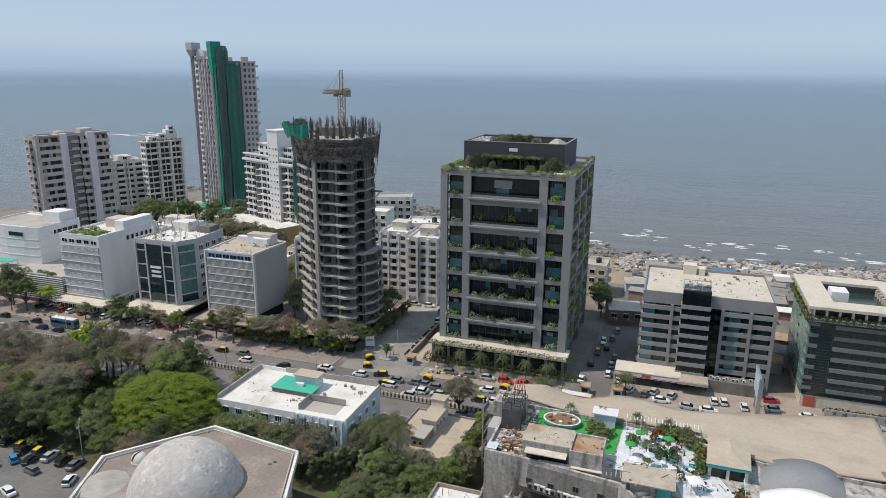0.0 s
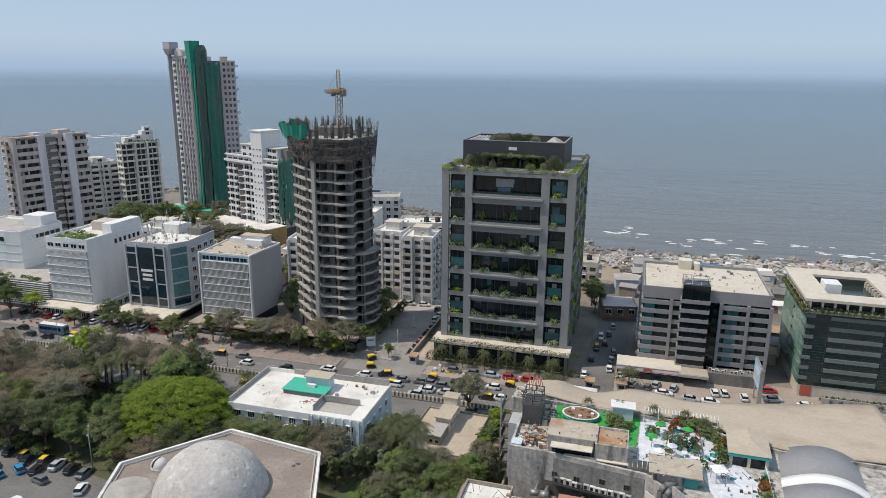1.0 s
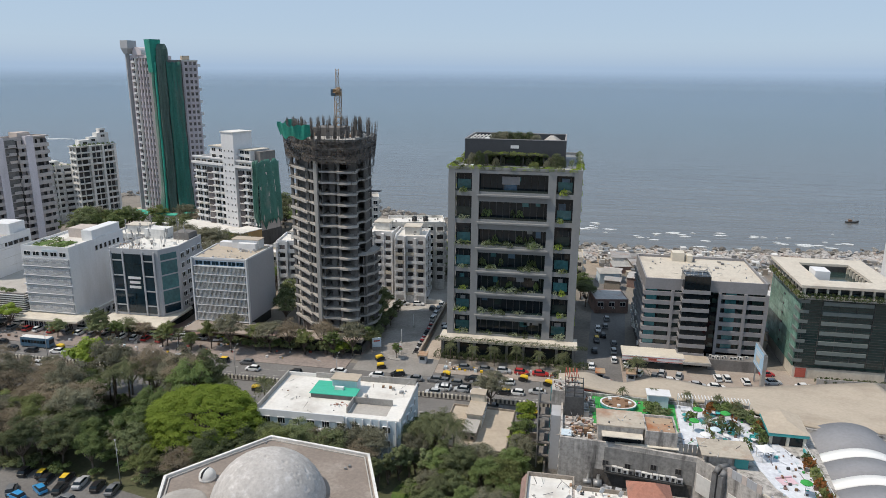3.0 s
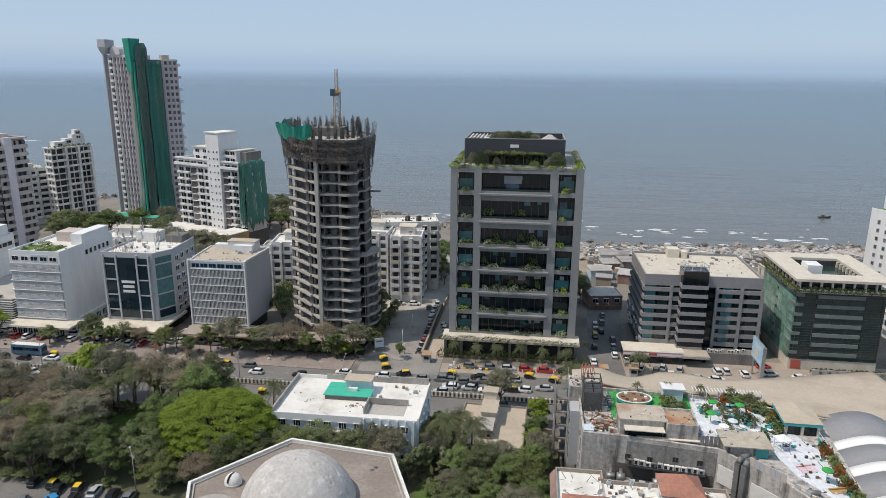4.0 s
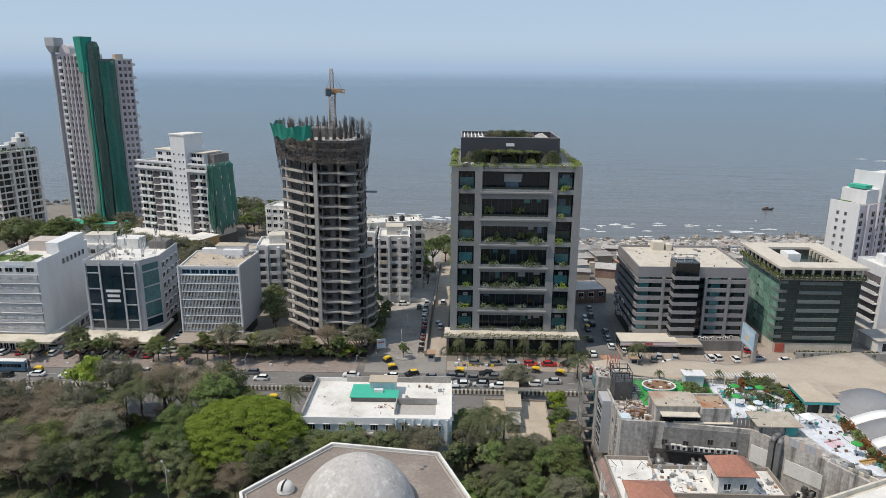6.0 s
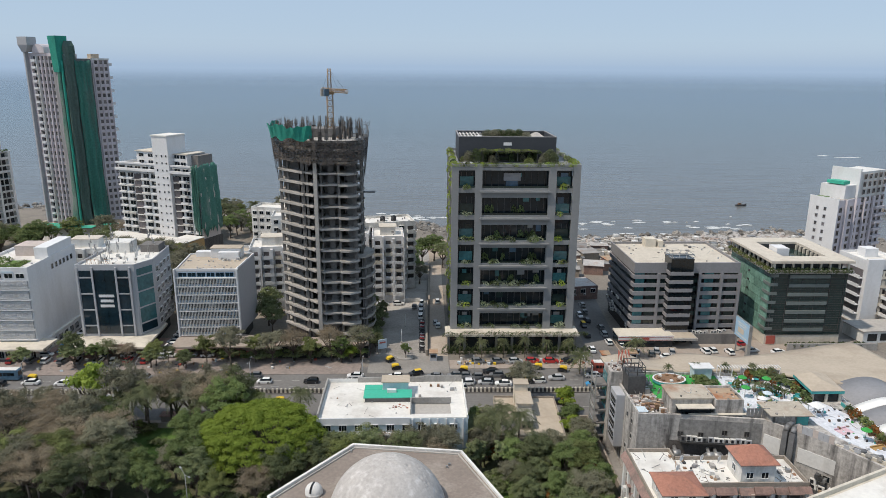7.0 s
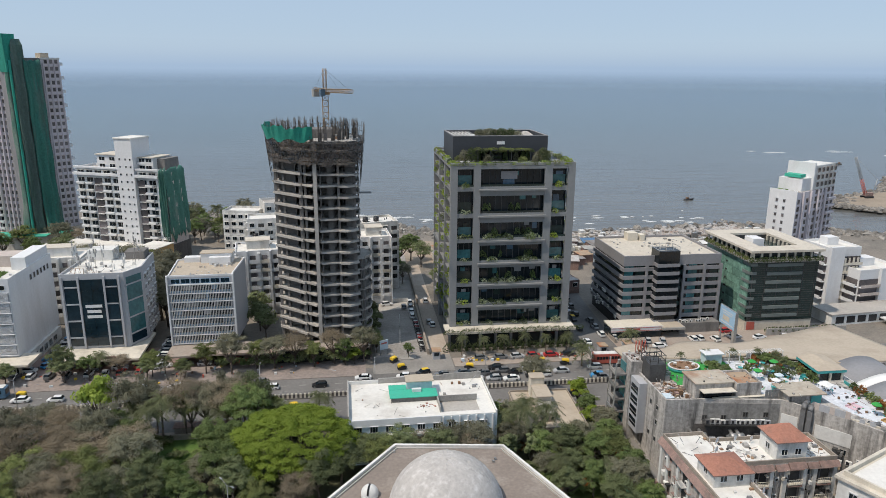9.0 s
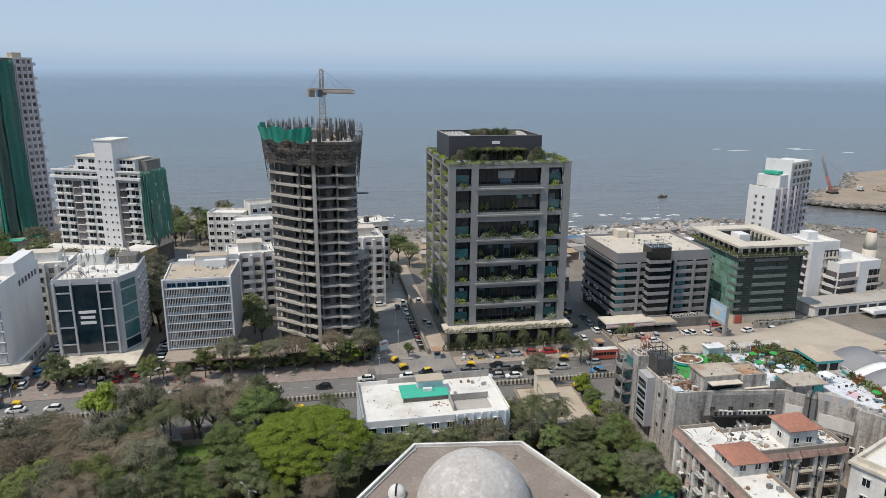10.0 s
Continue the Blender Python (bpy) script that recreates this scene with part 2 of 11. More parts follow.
GRIMY = surface("grimy_white", (0.64, 0.625, 0.59), 0.9, 0.22, 0.25, 1.6, (0.24, 0.225, 0.2), 0.75, 0.3, 6.0, vary=0.08)
GRIMYPINK = surface("grimy_pinkish_render", (0.43, 0.385, 0.35), 0.9, 0.5, 0.9, 1.6, (0.16, 0.14, 0.125), 0.85, 0.4, 7.0)
VAULTGREY = surface("grey_vault_sheet", (0.25, 0.25, 0.26), 0.7, 0.12, 0.15, 1.5, (0.2, 0.2, 0.2), 0.5, 0.2)
LOT = surface("worn_lot", (0.30, 0.28, 0.255), 0.9, 0.28, 0.1, 1.5, (0.16, 0.145, 0.13), 0.6, 0.12)
LANE = surface("tan_lane", (0.40, 0.34, 0.28), 0.9, 0.2, 0.1, 1.5, (0.28, 0.23, 0.18), 0.6, 0.12)
PAVINGOLD = surface("worn_red_grey_paving", (0.27, 0.225, 0.20), 0.9, 0.3, 0.1, 1.2, (0.17, 0.145, 0.13), 0.7, 0.2)
YARDRED = surface("reddish_paving", (0.31, 0.22, 0.19), 0.9, 0.22, 0.12, 1.5, (0.2, 0.15, 0.13), 0.6, 0.12)
ROOFCREAM = surface("cream_roof_screed", (0.56, 0.51, 0.43), 0.9, 0.15, 0.12, 1.5, (0.37, 0.32, 0.26), 0.7, 0.12)
DUCT = surface("dull_duct", (0.21, 0.21, 0.21), 0.6, 0.25, 0.3, 2.0, (0.12, 0.11, 0.1), 0.6, 0.4, metal=0.3)
RUST = surface("rusty_roof", (0.36, 0.27, 0.185), 0.9, 0.2, 0.2, 1.5, (0.33, 0.125, 0.05), 0.9, 0.25)
TERRACOTTA = surface("terracotta_tile", (0.36, 0.165, 0.115), 0.9, 0.25, 0.3, 2.5, (0.23, 0.13, 0.10), 0.7, 0.5, island=0.0)
BROWNTRIM = surface("brown_tile_trim", (0.25, 0.165, 0.14), 0.9, 0.3, 0.3, 2.5, (0.14, 0.115, 0.1), 0.8, 0.5, vary=0.1)
GLASSDARK = window_glass("dark_glass", (0.012, 0.018, 0.022), 0.06, glossy=0.42)
GLASSTEAL = window_glass("teal_glass", (0.045, 0.14, 0.15), 0.1, 0.35)
GLASSNAVY = window_glass("navy_glass", (0.012, 0.028, 0.04), 0.08, 0.2)
GLASSBLUE = window_glass("blue_glass", (0.07, 0.13, 0.19), 0.12, 0.3)
GLASSGREEN = window_glass("green_glass", (0.17, 0.31, 0.25), 0.2, 0.3)
GLASSDEEP = window_glass("deep_green_glass", (0.018, 0.034, 0.031), 0.1, 0.4)
# window dark lifted to grey: the far flats' haze is in this colour
ROOMSOFT = surface("hazed_opening", (0.13, 0.115, 0.115), 0.6, 0.3, 0.3, 1.0, vary=0.6)
# near-black colour that holds the gloom of unlit rooms and recesses
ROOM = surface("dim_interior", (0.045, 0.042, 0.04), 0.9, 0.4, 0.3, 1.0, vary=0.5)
METAL = surface("galvanised_metal", (0.36, 0.36, 0.355), 0.5, 0.2, 0.5, 2.0, metal=0.6, vary=0.2)
DARKMETAL = surface("dark_metal", (0.07, 0.07, 0.07), 0.55, 0.3, 0.5, 2.0, metal=0.3, vary=0.3)
REDSTEEL = surface("red_steel", (0.50, 0.10, 0.06), 0.6, 0.2)
CRANEYEL = surface("crane_yellow", (0.29, 0.19, 0.10), 0.6, 0.2, vary=0.1)
NET = surface("green_safety_net", (0.02, 0.25, 0.185), 0.85, 0.3, 0.25, 2.0, (0.02, 0.15, 0.11), 0.6, 0.3, 3.0, bump=0.15, bump_size=0.8)
NETDARK = surface("dark_green_net", (0.035, 0.15, 0.115), 0.85, 0.4, 0.3, 1.5, (0.10, 0.115, 0.10), 0.85, 0.35, 14.0, bump=0.3, bump_size=0.5)
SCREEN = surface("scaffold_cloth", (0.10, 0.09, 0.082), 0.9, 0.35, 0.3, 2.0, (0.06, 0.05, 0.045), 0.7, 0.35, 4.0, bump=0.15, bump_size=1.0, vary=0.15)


def sheer(name, colour, low, high):
    """Loosely woven netting that lets part of the view through."""
    m = surface(name, colour, 0.9, 0.35, 0.4, 2.0, bump=0.1, bump_size=1.0)
    n, l = m.node_tree.nodes, m.node_tree.links
    t = n.new("ShaderNodeTexNoise")
    t.inputs["Scale"].default_value = 0.8
    t.inputs["Detail"].default_value = 5
    r = n.new("ShaderNodeMapRange")
    r.inputs["From Min"].default_value, r.inputs["From Max"].default_value = 0.3, 0.7
    r.inputs["To Min"].default_value, r.inputs["To Max"].default_value = low, high
    g = n.new("ShaderNodeNewGeometry")
    l.new(g.outputs["Position"], t.inputs["Vector"])
    l.new(t.outputs["Fac"], r.inputs["Value"])
    l.new(r.outputs[0], n["Principled BSDF"].inputs["Alpha"])
    return m


SHEER = sheer("sheer_scaffold_net", (0.085, 0.072, 0.064), 0.45, 0.95)
NETBROWN = surface("dusty_net", (0.075, 0.115, 0.098), 0.9, 0.4, 0.3, 1.5, (0.03, 0.085, 0.065), 0.85, 0.35, 14.0, bump=0.3, bump_size=0.5)
NETFADED = surface("faded_net", (0.06, 0.17, 0.13), 0.9, 0.35, 0.15, 1.5, (0.22, 0.24, 0.21), 0.8, 0.09, 2.0, bump=0.3, bump_size=0.5)
OCHRE = surface("ochre_paint", (0.42, 0.27, 0.11), 0.85, 0.15, 0.15, 1.5, (0.3, 0.2, 0.1), 0.6, 0.2, 5.0)
FINBLUE = surface("blue_spandrel", (0.16, 0.28, 0.40), 0.6, 0.12, 0.3, 2.0, vary=0.2)
TEAL = surface("teal_paint", (0.05, 0.33, 0.33), 0.7, 0.12, 0.2, 1.5, (0.1, 0.25, 0.24), 0.5, 0.3)
TEALSHEET = surface("green_sheet_roof", (0.05, 0.42, 0.29), 0.7, 0.1, 0.2, 1.5, (0.08, 0.3, 0.22), 0.5, 0.3)
BLUEPAINT = surface("pale_blue_paint", (0.53, 0.61, 0.655), 0.8, 0.12, 0.2, 1.5, (0.4, 0.45, 0.48), 0.5, 0.2, 4.0)
DECK = surface("pale_deck", (0.63, 0.65, 0.69), 0.8, 0.2, 0.25, 1.5, (0.36, 0.37, 0.42), 0.6, 0.5)
TURF = surface("artificial_turf", (0.04, 0.30, 0.06), 0.9, 0.2, 0.3, 3.0)
WOOD = surface("timber", (0.22, 0.13, 0.075), 0.8, 0.3, 0.5, 3.0, vary=0.3)
SHEET = surface("corrugated_sheet", (0.30, 0.285, 0.27), 0.7, 0.25, 0.2, 1.5, (0.24, 0.15, 0.1), 0.7, 0.25, vary=0.45)
BLUETARP = surface("blue_tarpaulin", (0.07, 0.14, 0.24), 0.7, 0.25, 0.3, 1.5, vary=0.3)
BRICKRED = surface("red_painted_wall", (0.42, 0.10, 0.07), 0.8, 0.2)
DOME = surface("dome_cement", (0.43, 0.405, 0.38), 0.85, 0.2, 0.3, 1.6, (0.56, 0.54, 0.52), 0.8, 0.9, 1.0, bump=0.05, bump_size=1.2)
TYRE = surface("tyre_rubber", (0.025, 0.025, 0.025), 0.9, 0.2)
BARK = surface("bark", (0.12, 0.095, 0.075), 0.95, 0.35, 0.8, 4.0, vary=0.3)
STONE = surface("boundary_stone", (0.30, 0.26, 0.215), 0.9, 0.25, 0.2, 2.0, (0.18, 0.15, 0.12), 0.6, 0.2, 4.0)
CANVAS = surface("white_canvas", (0.78, 0.77, 0.74), 0.8, 0.05)
PINK = surface("pink_cushion", (0.62, 0.44, 0.48), 0.8, 0.15)
BILLBOARD = surface("billboard_print", (0.36, 0.55, 0.72), 0.6, 0.1)
LEAF_DARK = foliage("leaves_dark_green", (0.105, 0.132, 0.062), (0.225, 0.255, 0.125))
LEAF_GREY = foliage("leaves_grey_olive", (0.18, 0.178, 0.12), (0.265, 0.258, 0.18), 0.25)
LEAF_YELLOW = foliage("leaves_yellow_green", (0.135, 0.165, 0.055), (0.27, 0.3, 0.115), 0.25)
LEAF_MID = foliage("leaves_mid_green", (0.108, 0.155, 0.052), (0.22, 0.28, 0.105))
LEAF_BRIGHT = foliage("leaves_bright_green", (0.155, 0.215, 0.028), (0.265, 0.34, 0.055), 0.1)
LEAF_LIME = foliage("leaves_lime", (0.22, 0.31, 0.045), (0.36, 0.44, 0.09), 0.15)
LEAF_DRY = foliage("leaves_dry_brown", (0.245, 0.205, 0.145), (0.335, 0.28, 0.2), 0.2)
LEAF_PALM = foliage("palm_fronds", (0.085, 0.105, 0.05), (0.18, 0.195, 0.10), 0.2)
LEAF_OLIVE = foliage("leaves_olive", (0.055, 0.08, 0.03), (0.115, 0.145, 0.06), 0.2)
LEAF_PALE = foliage("leaves_pale_silver", (0.24, 0.29, 0.17), (0.44, 0.49, 0.35), 0.15)
LEAF_RED = foliage("leaves_rust_red", (0.202, 0.078, 0.023), (0.310, 0.139, 0.046), 0.2)
CARPAINT = [surface(n, c, 0.3, 0.04, vary=0.05, glossy=0.7) for n, c in (
    ("car_white", (0.72, 0.72, 0.71)), ("car_silver", (0.42, 0.43, 0.44)), ("car_grey", (0.15, 0.155, 0.16)),
    ("car_black", (0.02, 0.02, 0.022)), ("car_red", (0.42, 0.03, 0.03)), ("car_blue", (0.04, 0.25, 0.5)))]


# ---- building kit ----
def link(name, data, parent=None, loc=(0, 0, 0), rz=0.0, label=""):
    ob = new(name, data)
    ob.parent = parent
    ob.location = loc
    ob.rotation_euler = (0, 0, rz)
    return tagged(ob, label) if label else ob


def thing(name, x, y, z=0.0, rz=0.0, label="", category="", group="", kind=""):
    """The Empty at a thing's base, in metres and degrees."""
    ob = new(name)
    ob.empty_display_size = 0.5
    ob.location = (x, y, z)
    ob.rotation_euler = (0, 0, radians(rz))
    return tagged(ob, label, category, group, kind)


def mesh_from(bm, name, mats):
    me = bpy.data.meshes.new(name)
    bm.to_mesh(me)
    bm.free()
    for m in (mats if isinstance(mats, (list, tuple)) else [mats]):
        me.materials.append(m)
    return me


def part(name, bm, mats, parent=None, label="", loc=(0, 0, 0), rz=0.0):
    return link(name, mesh_from(bm, name, mats), parent, loc, rz, label)


def box(bm, x0, x1, y0, y1, z0, z1, mi=0):
    v = [bm.verts.new(p) for p in ((x0, y0, z0), (x1, y0, z0), (x1, y1, z0), (x0, y1, z0),
                                   (x0, y0, z1), (x1, y0, z1), (x1, y1, z1), (x0, y1, z1))]
    for q in ((3, 2, 1, 0), (4, 5, 6, 7), (0, 1, 5, 4), (1, 2, 6, 5), (2, 3, 7, 6), (3, 0, 4, 7)):
        f = bm.faces.new([v[i] for i in q])
        f.material_index = mi
    return v


def prism(bm, poly, z0, z1, mi=0, top=None, smooth=False):
    """An upright prism over a counter-clockwise outline; top: another outline for its upper end."""
    top = top or poly
    a = [bm.verts.new((p[0], p[1], z0)) for p in poly]
    b = [bm.verts.new((p[0], p[1], z1)) for p in top]
    k = len(poly)
    fs = [bm.faces.new(a[::-1]), bm.faces.new(b)]
    for i in range(k):
        f = bm.faces.new((a[i], a[(i + 1) % k], b[(i + 1) % k], b[i]))
        f.smooth = smooth
        fs.append(f)
    for f in fs:
        f.material_index = mi


def ring(bm, poly, inner, z0, z1, mi=0):
    """A closed wall between two outlines of as many corners."""
    k = len(poly)
    a = [[bm.verts.new((p[0], p[1], z)) for p in o] for o in (poly, inner) for z in (z0, z1)]
    for i in range(k):
        j = (i + 1) % k
        for p, q in ((0, 1), (3, 2), (1, 3), (2, 0)):
            f = bm.faces.new((a[p][i], a[p][j], a[q][j], a[q][i]))
            f.material_index = mi


def rod(bm, p, q, r, sides=6, r2=None, mi=0):
    """A round bar from p to q, tapering to r2."""
    p, q = Vector(p), Vector(q)
    d = (q - p).normalized()
    u = d.orthogonal().normalized()
    w = d.cross(u)
    r2 = r if r2 is None else r2
    a, b = [], []
    for i in range(sides):
        c = math.cos(2 * math.pi * i / sides) * u + math.sin(2 * math.pi * i / sides) * w
        a.append(bm.verts.new(p + c * r))
        b.append(bm.verts.new(q + c * r2))
    for i in range(sides):
        j = (i + 1) % sides
        f = bm.faces.new((a[i], a[j], b[j], b[i]))
        f.smooth = True
        f.material_index = mi
    bm.faces.new(a[::-1]).material_index = mi
    bm.faces.new(b).material_index = mi


def circle(cx, cy, r, k, ry=None, start=0.0):
    ry = ry or r
    return [(cx + r * math.cos(start + 2 * math.pi * i / k), cy + ry * math.sin(start + 2 * math.pi * i / k)) for i in range(k)]


def B():
    return bmesh.new()


def boxes(*specs, mi=0):
    bm = B()
    for s in specs:
        box(bm, *s)
    return bm


STORE = {}


def shared(key, mats, fill):
    if key not in STORE:
        bm = B()
        fill(bm)
        STORE[key] = mesh_from(bm, key[0], mats)
    return STORE[key]


def window_mesh(w, h, frame_mat, glass_mat, bars=1, hood=0.0, deep=0.12):
    """A window whose frame stands proud of the wall, with recessed glass, a sill and maybe a concrete hood. It faces -y."""
    def fill(bm):
        t = 0.07
        xs, kinds = [-w / 2 - t, -w / 2], [0]
        for i in range(bars + 1):
            x1 = -w / 2 + w * (i + 1) / (bars + 1)
            if i < bars:
                xs += [x1 - 0.03, x1 + 0.03]
                kinds += [1, 0]
            else:
                xs.append(x1)
                kinds.append(1)
        xs.append(w / 2 + t)
        kinds.append(0)
        zs = [-t, 0, h, h + t] + ([h + 0.16, h + 0.26] if hood else [])
        rows = ["f", "p", "f"] + (["b", "h"] if hood else [])

        def depth(c, r):
            if c < 0 or r < 0 or c >= len(kinds) or r >= len(rows):
                return 0.03
            if rows[r] == "h":
                return -hood
            if rows[r] == "b":
                return -0.01
            return -0.02 if rows[r] == "p" and kinds[c] else -deep
        cache = {}

        def vert(x, y, z):
            k = (round(x, 4), round(y, 4), round(z, 4))
            if k not in cache:
                cache[k] = bm.verts.new((x, y, z))
            return cache[k]

        def face(*ps, mi=0):
            vs = [vert(*p) for p in ps]
            if len(set(vs)) == 4:
                try:
                    bm.faces.new(vs).material_index = mi
                except ValueError:
                    pass
        for c in range(len(kinds)):
            for r in range(len(rows)):
                y, x0, x1, z0, z1 = depth(c, r), xs[c], xs[c + 1], zs[r], zs[r + 1]
                face((x0, y, z0), (x1, y, z0), (x1, y, z1), (x0, y, z1), mi=1 if rows[r] == "p" and kinds[c] else 0)
                for q, a, b in ((depth(c + 1, r), (x1, z0), (x1, z1)), (depth(c, r + 1), (x1, z1), (x0, z1)),
                                (depth(c - 1, r), (x0, z1), (x0, z0)), (depth(c, r - 1), (x0, z0), (x1, z0))):
                    if q > y:
                        face((a[0], y, a[1]), (a[0], q, a[1]), (b[0], q, b[1]), (b[0], y, b[1]))
    return shared(("window", w, h, frame_mat.name, glass_mat.name, bars, hood, deep), [frame_mat, glass_mat], fill)


def balcony_mesh(w, deep, wall_mat, rail=1.0, solid=True):
    """A balcony: slab, parapet or railing on three sides and a dark door behind. It faces -y."""
    def fill(bm):
        box(bm, -w / 2, w / 2, -deep, 0, -0.15, 0)
        if solid:
            box(bm, -w / 2, w / 2, -deep, -deep + 0.12, 0, rail)
            box(bm, -w / 2, -w / 2 + 0.12, -deep + 0.12, 0, 0, rail)
            box(bm, w / 2 - 0.12, w / 2, -deep + 0.12, 0, 0, rail)
        else:
            box(bm, -w / 2, w / 2, -deep, -deep + 0.06, rail - 0.08, rail)
            k = max(3, int(w / 0.4))
            for i in range(k + 1):
                x = -w / 2 + 0.03 + (w - 0.06) * i / k
                box(bm, x - 0.03, x + 0.03, -deep + 0.01, -deep + 0.05, 0, rail - 0.08)
        box(bm, -w / 2 + 0.3, w / 2 - 0.3, -0.03, 0.03, 0, 2.2, 1)
    return shared(("balcony", w, deep, wall_mat.name, rail, solid), [wall_mat, ROOM], fill)


def ac_mesh(mat=None):
    def fill(bm):
        box(bm, -0.42, 0.42, -0.34, -0.02, 0, 0.62)
        box(bm, -0.32, 0.12, -0.36, -0.34, 0.08, 0.52, 1)
        box(bm, -0.4, -0.34, -0.3, -0.02, -0.1, 0)
        box(bm, 0.34, 0.4, -0.3, -0.02, -0.1, 0)
    return shared(("air_conditioner", (mat or WHITEOLD).name), [mat or WHITEOLD, BLACK], fill)


def on(parent, w, d, face, u, z, me, name, label="", out=0.0):
    """Set a mesh that faces -y on a face (f, r, b, l) of a w by d block, u metres along it."""
    x, y, rz = {"f": (u, -out, 0), "r": (w + out, u, 90), "b": (w - u, d + out, 180), "l": (-out, d - u, -90)}[face]
    return link(name, me, parent, (x, y, z), radians(rz), label)


def parapet(bm, w, d, z, h=1.0, t=0.25, x0=0.0, y0=0.0, mi=0):
    ring(bm, [(x0, y0), (x0 + w, y0), (x0 + w, y0 + d), (x0, y0 + d)],
         [(x0 + t, y0 + t), (x0 + w - t, y0 + t), (x0 + w - t, y0 + d - t), (x0 + t, y0 + d - t)], z, z + h, mi)


def tank_mesh(r=1.0, h=1.6):
    def fill(bm):
        prism(bm, circle(0, 0, r, 14), 0, h, 0, smooth=True)
        prism(bm, circle(0, 0, r, 14), h, h + 0.25, 0, top=circle(0, 0, r * 0.35, 14), smooth=True)
        prism(bm, circle(0, 0, r * 0.3, 10), h + 0.25, h + 0.35)
    return shared(("water_tank", r, h), [BLACK], fill)


def water_tank(x, y, z, r=1.0, h=1.6):
    ob = link("water_tank", tank_mesh(r, h), None, (x, y, z))
    return tagged(ob, "black plastic water tank on a roof", "water tank", "roof tanks")


def stair_head(parent, x0, x1, y0, y1, z, h, wall, roof):
    s = part("stair_head", boxes((x0, x1, y0, y1, z, z + h)), wall, parent)
    part("stair_roof", boxes((x0 - 0.3, x1 + 0.3, y0 - 0.3, y1 + 0.3, z + h, z + h + 0.2)), roof, s)
    part("door", boxes(((x0 + x1) / 2 - 0.5, (x0 + x1) / 2 + 0.5, y0 - 0.05, y0 - 0.004, z + 0.05, z + 2.1)), ROOM, s)
    return s


PLOTS = []


def built(x, y, margin=2.0):
    """Whether a place lies on the plot of a block of flats."""
    for a, b, d in PLOTS:
        w = math.hypot(b[0] - a[0], b[1] - a[1])
        c, s = (b[0] - a[0]) / w, (b[1] - a[1]) / w
        u, v = (x - a[0]) * c + (y - a[1]) * s, (y - a[1]) * c - (x - a[0]) * s
        if -margin < u < w + margin and -margin < v < d + margin:
            return True
    return False


def apartment(name, a, b, d, floors, fh, wall, roof, label, z0=0.0, faces="fr", bay=3.4, win=(1.7, 1.35), balc=2,
              frame_mat=None, glass=None, ground=3.6, hood=0.5, group="", bands=True, top=1.0, ac=0.25, seed=1, balc_mat=None, solid=True):
    """A block of flats from its front corners a and b: body, floor bands, parapet, and each window, balcony and cooler."""
    rnd = random.Random(seed)
    PLOTS.append((a, b, d))
    frame_mat, glass = frame_mat or WHITEOLD, glass or GLASSDARK
    w = math.hypot(b[0] - a[0], b[1] - a[1])
    t = thing(name, a[0], a[1], z0, math.degrees(math.atan2(b[1] - a[1], b[0] - a[0])), label, "apartment block", group)
    H = ground + floors * fh
    part("wall", boxes((0, w, 0, d, 0, H)), wall, t)
    part("roof", boxes((0.26, w - 0.26, 0.26, d - 0.26, H, H + 0.12)), roof, t)
    bm = B()
    parapet(bm, w, d, H, top)
    part("parapet", bm, wall, t)
    if bands:
        for i in range(floors):
            bm = B()
            z = ground + i * fh
            ring(bm, [(-0.12, -0.12), (w + 0.12, -0.12), (w + 0.12, d + 0.12), (-0.12, d + 0.12)],
                 [(-0.002, -0.002), (w + 0.002, -0.002), (w + 0.002, d + 0.002), (-0.002, d + 0.002)], z - 0.2, z)
            part("floor_band", bm, wall, t)
    for face in faces:
        span = w if face in "fb" else d
        k = max(2, round(span / bay))
        for i in range(k):
            u = span * (i + 0.5) / k
            is_balc = balc and i % balc == balc - 1
            for f in range(floors):
                z = ground + f * fh
                if is_balc:
                    on(t, w, d, face, u, z, balcony_mesh(round(span / k * 0.8, 2), 1.3, balc_mat or wall, 1.0, solid), "balcony")
                else:
                    on(t, w, d, face, u, z + 0.95, window_mesh(win[0], win[1], frame_mat, glass, 1, hood), "window")
                    if rnd.random() < ac:
                        on(t, w, d, face, u + win[0] * 0.4, z + 0.15, ac_mesh(), "air_conditioner")
    return t, w, H


# ---- ground, road and sea ----
COAST = [(-1500, 60), (-700, 170), (-420, 250), (-345, 300), (-330, 372), (-250, 395), (-150, 372), (-95, 345), (-55, 322),
         (-20, 300), (40, 306), (110, 318), (160, 300), (200, 262), (320, 200), (900, 40)]


def sheet(name, poly, z, mat, label, category, kind="structure", thick=0.0, cell=0):
    bm = B()
    if thick:
        prism(bm, poly, z - thick, z)
    else:
        bm.faces.new([bm.verts.new((x, y, z)) for x, y in poly])
    return tagged(part(name, bm, mat), label, category, kind=kind)


sheet("ground", COAST[::-1] + [(-1500, -900), (900, -900)], 0.0, EARTH, "dusty city ground down to the rocky shore", "ground", thick=4.0)


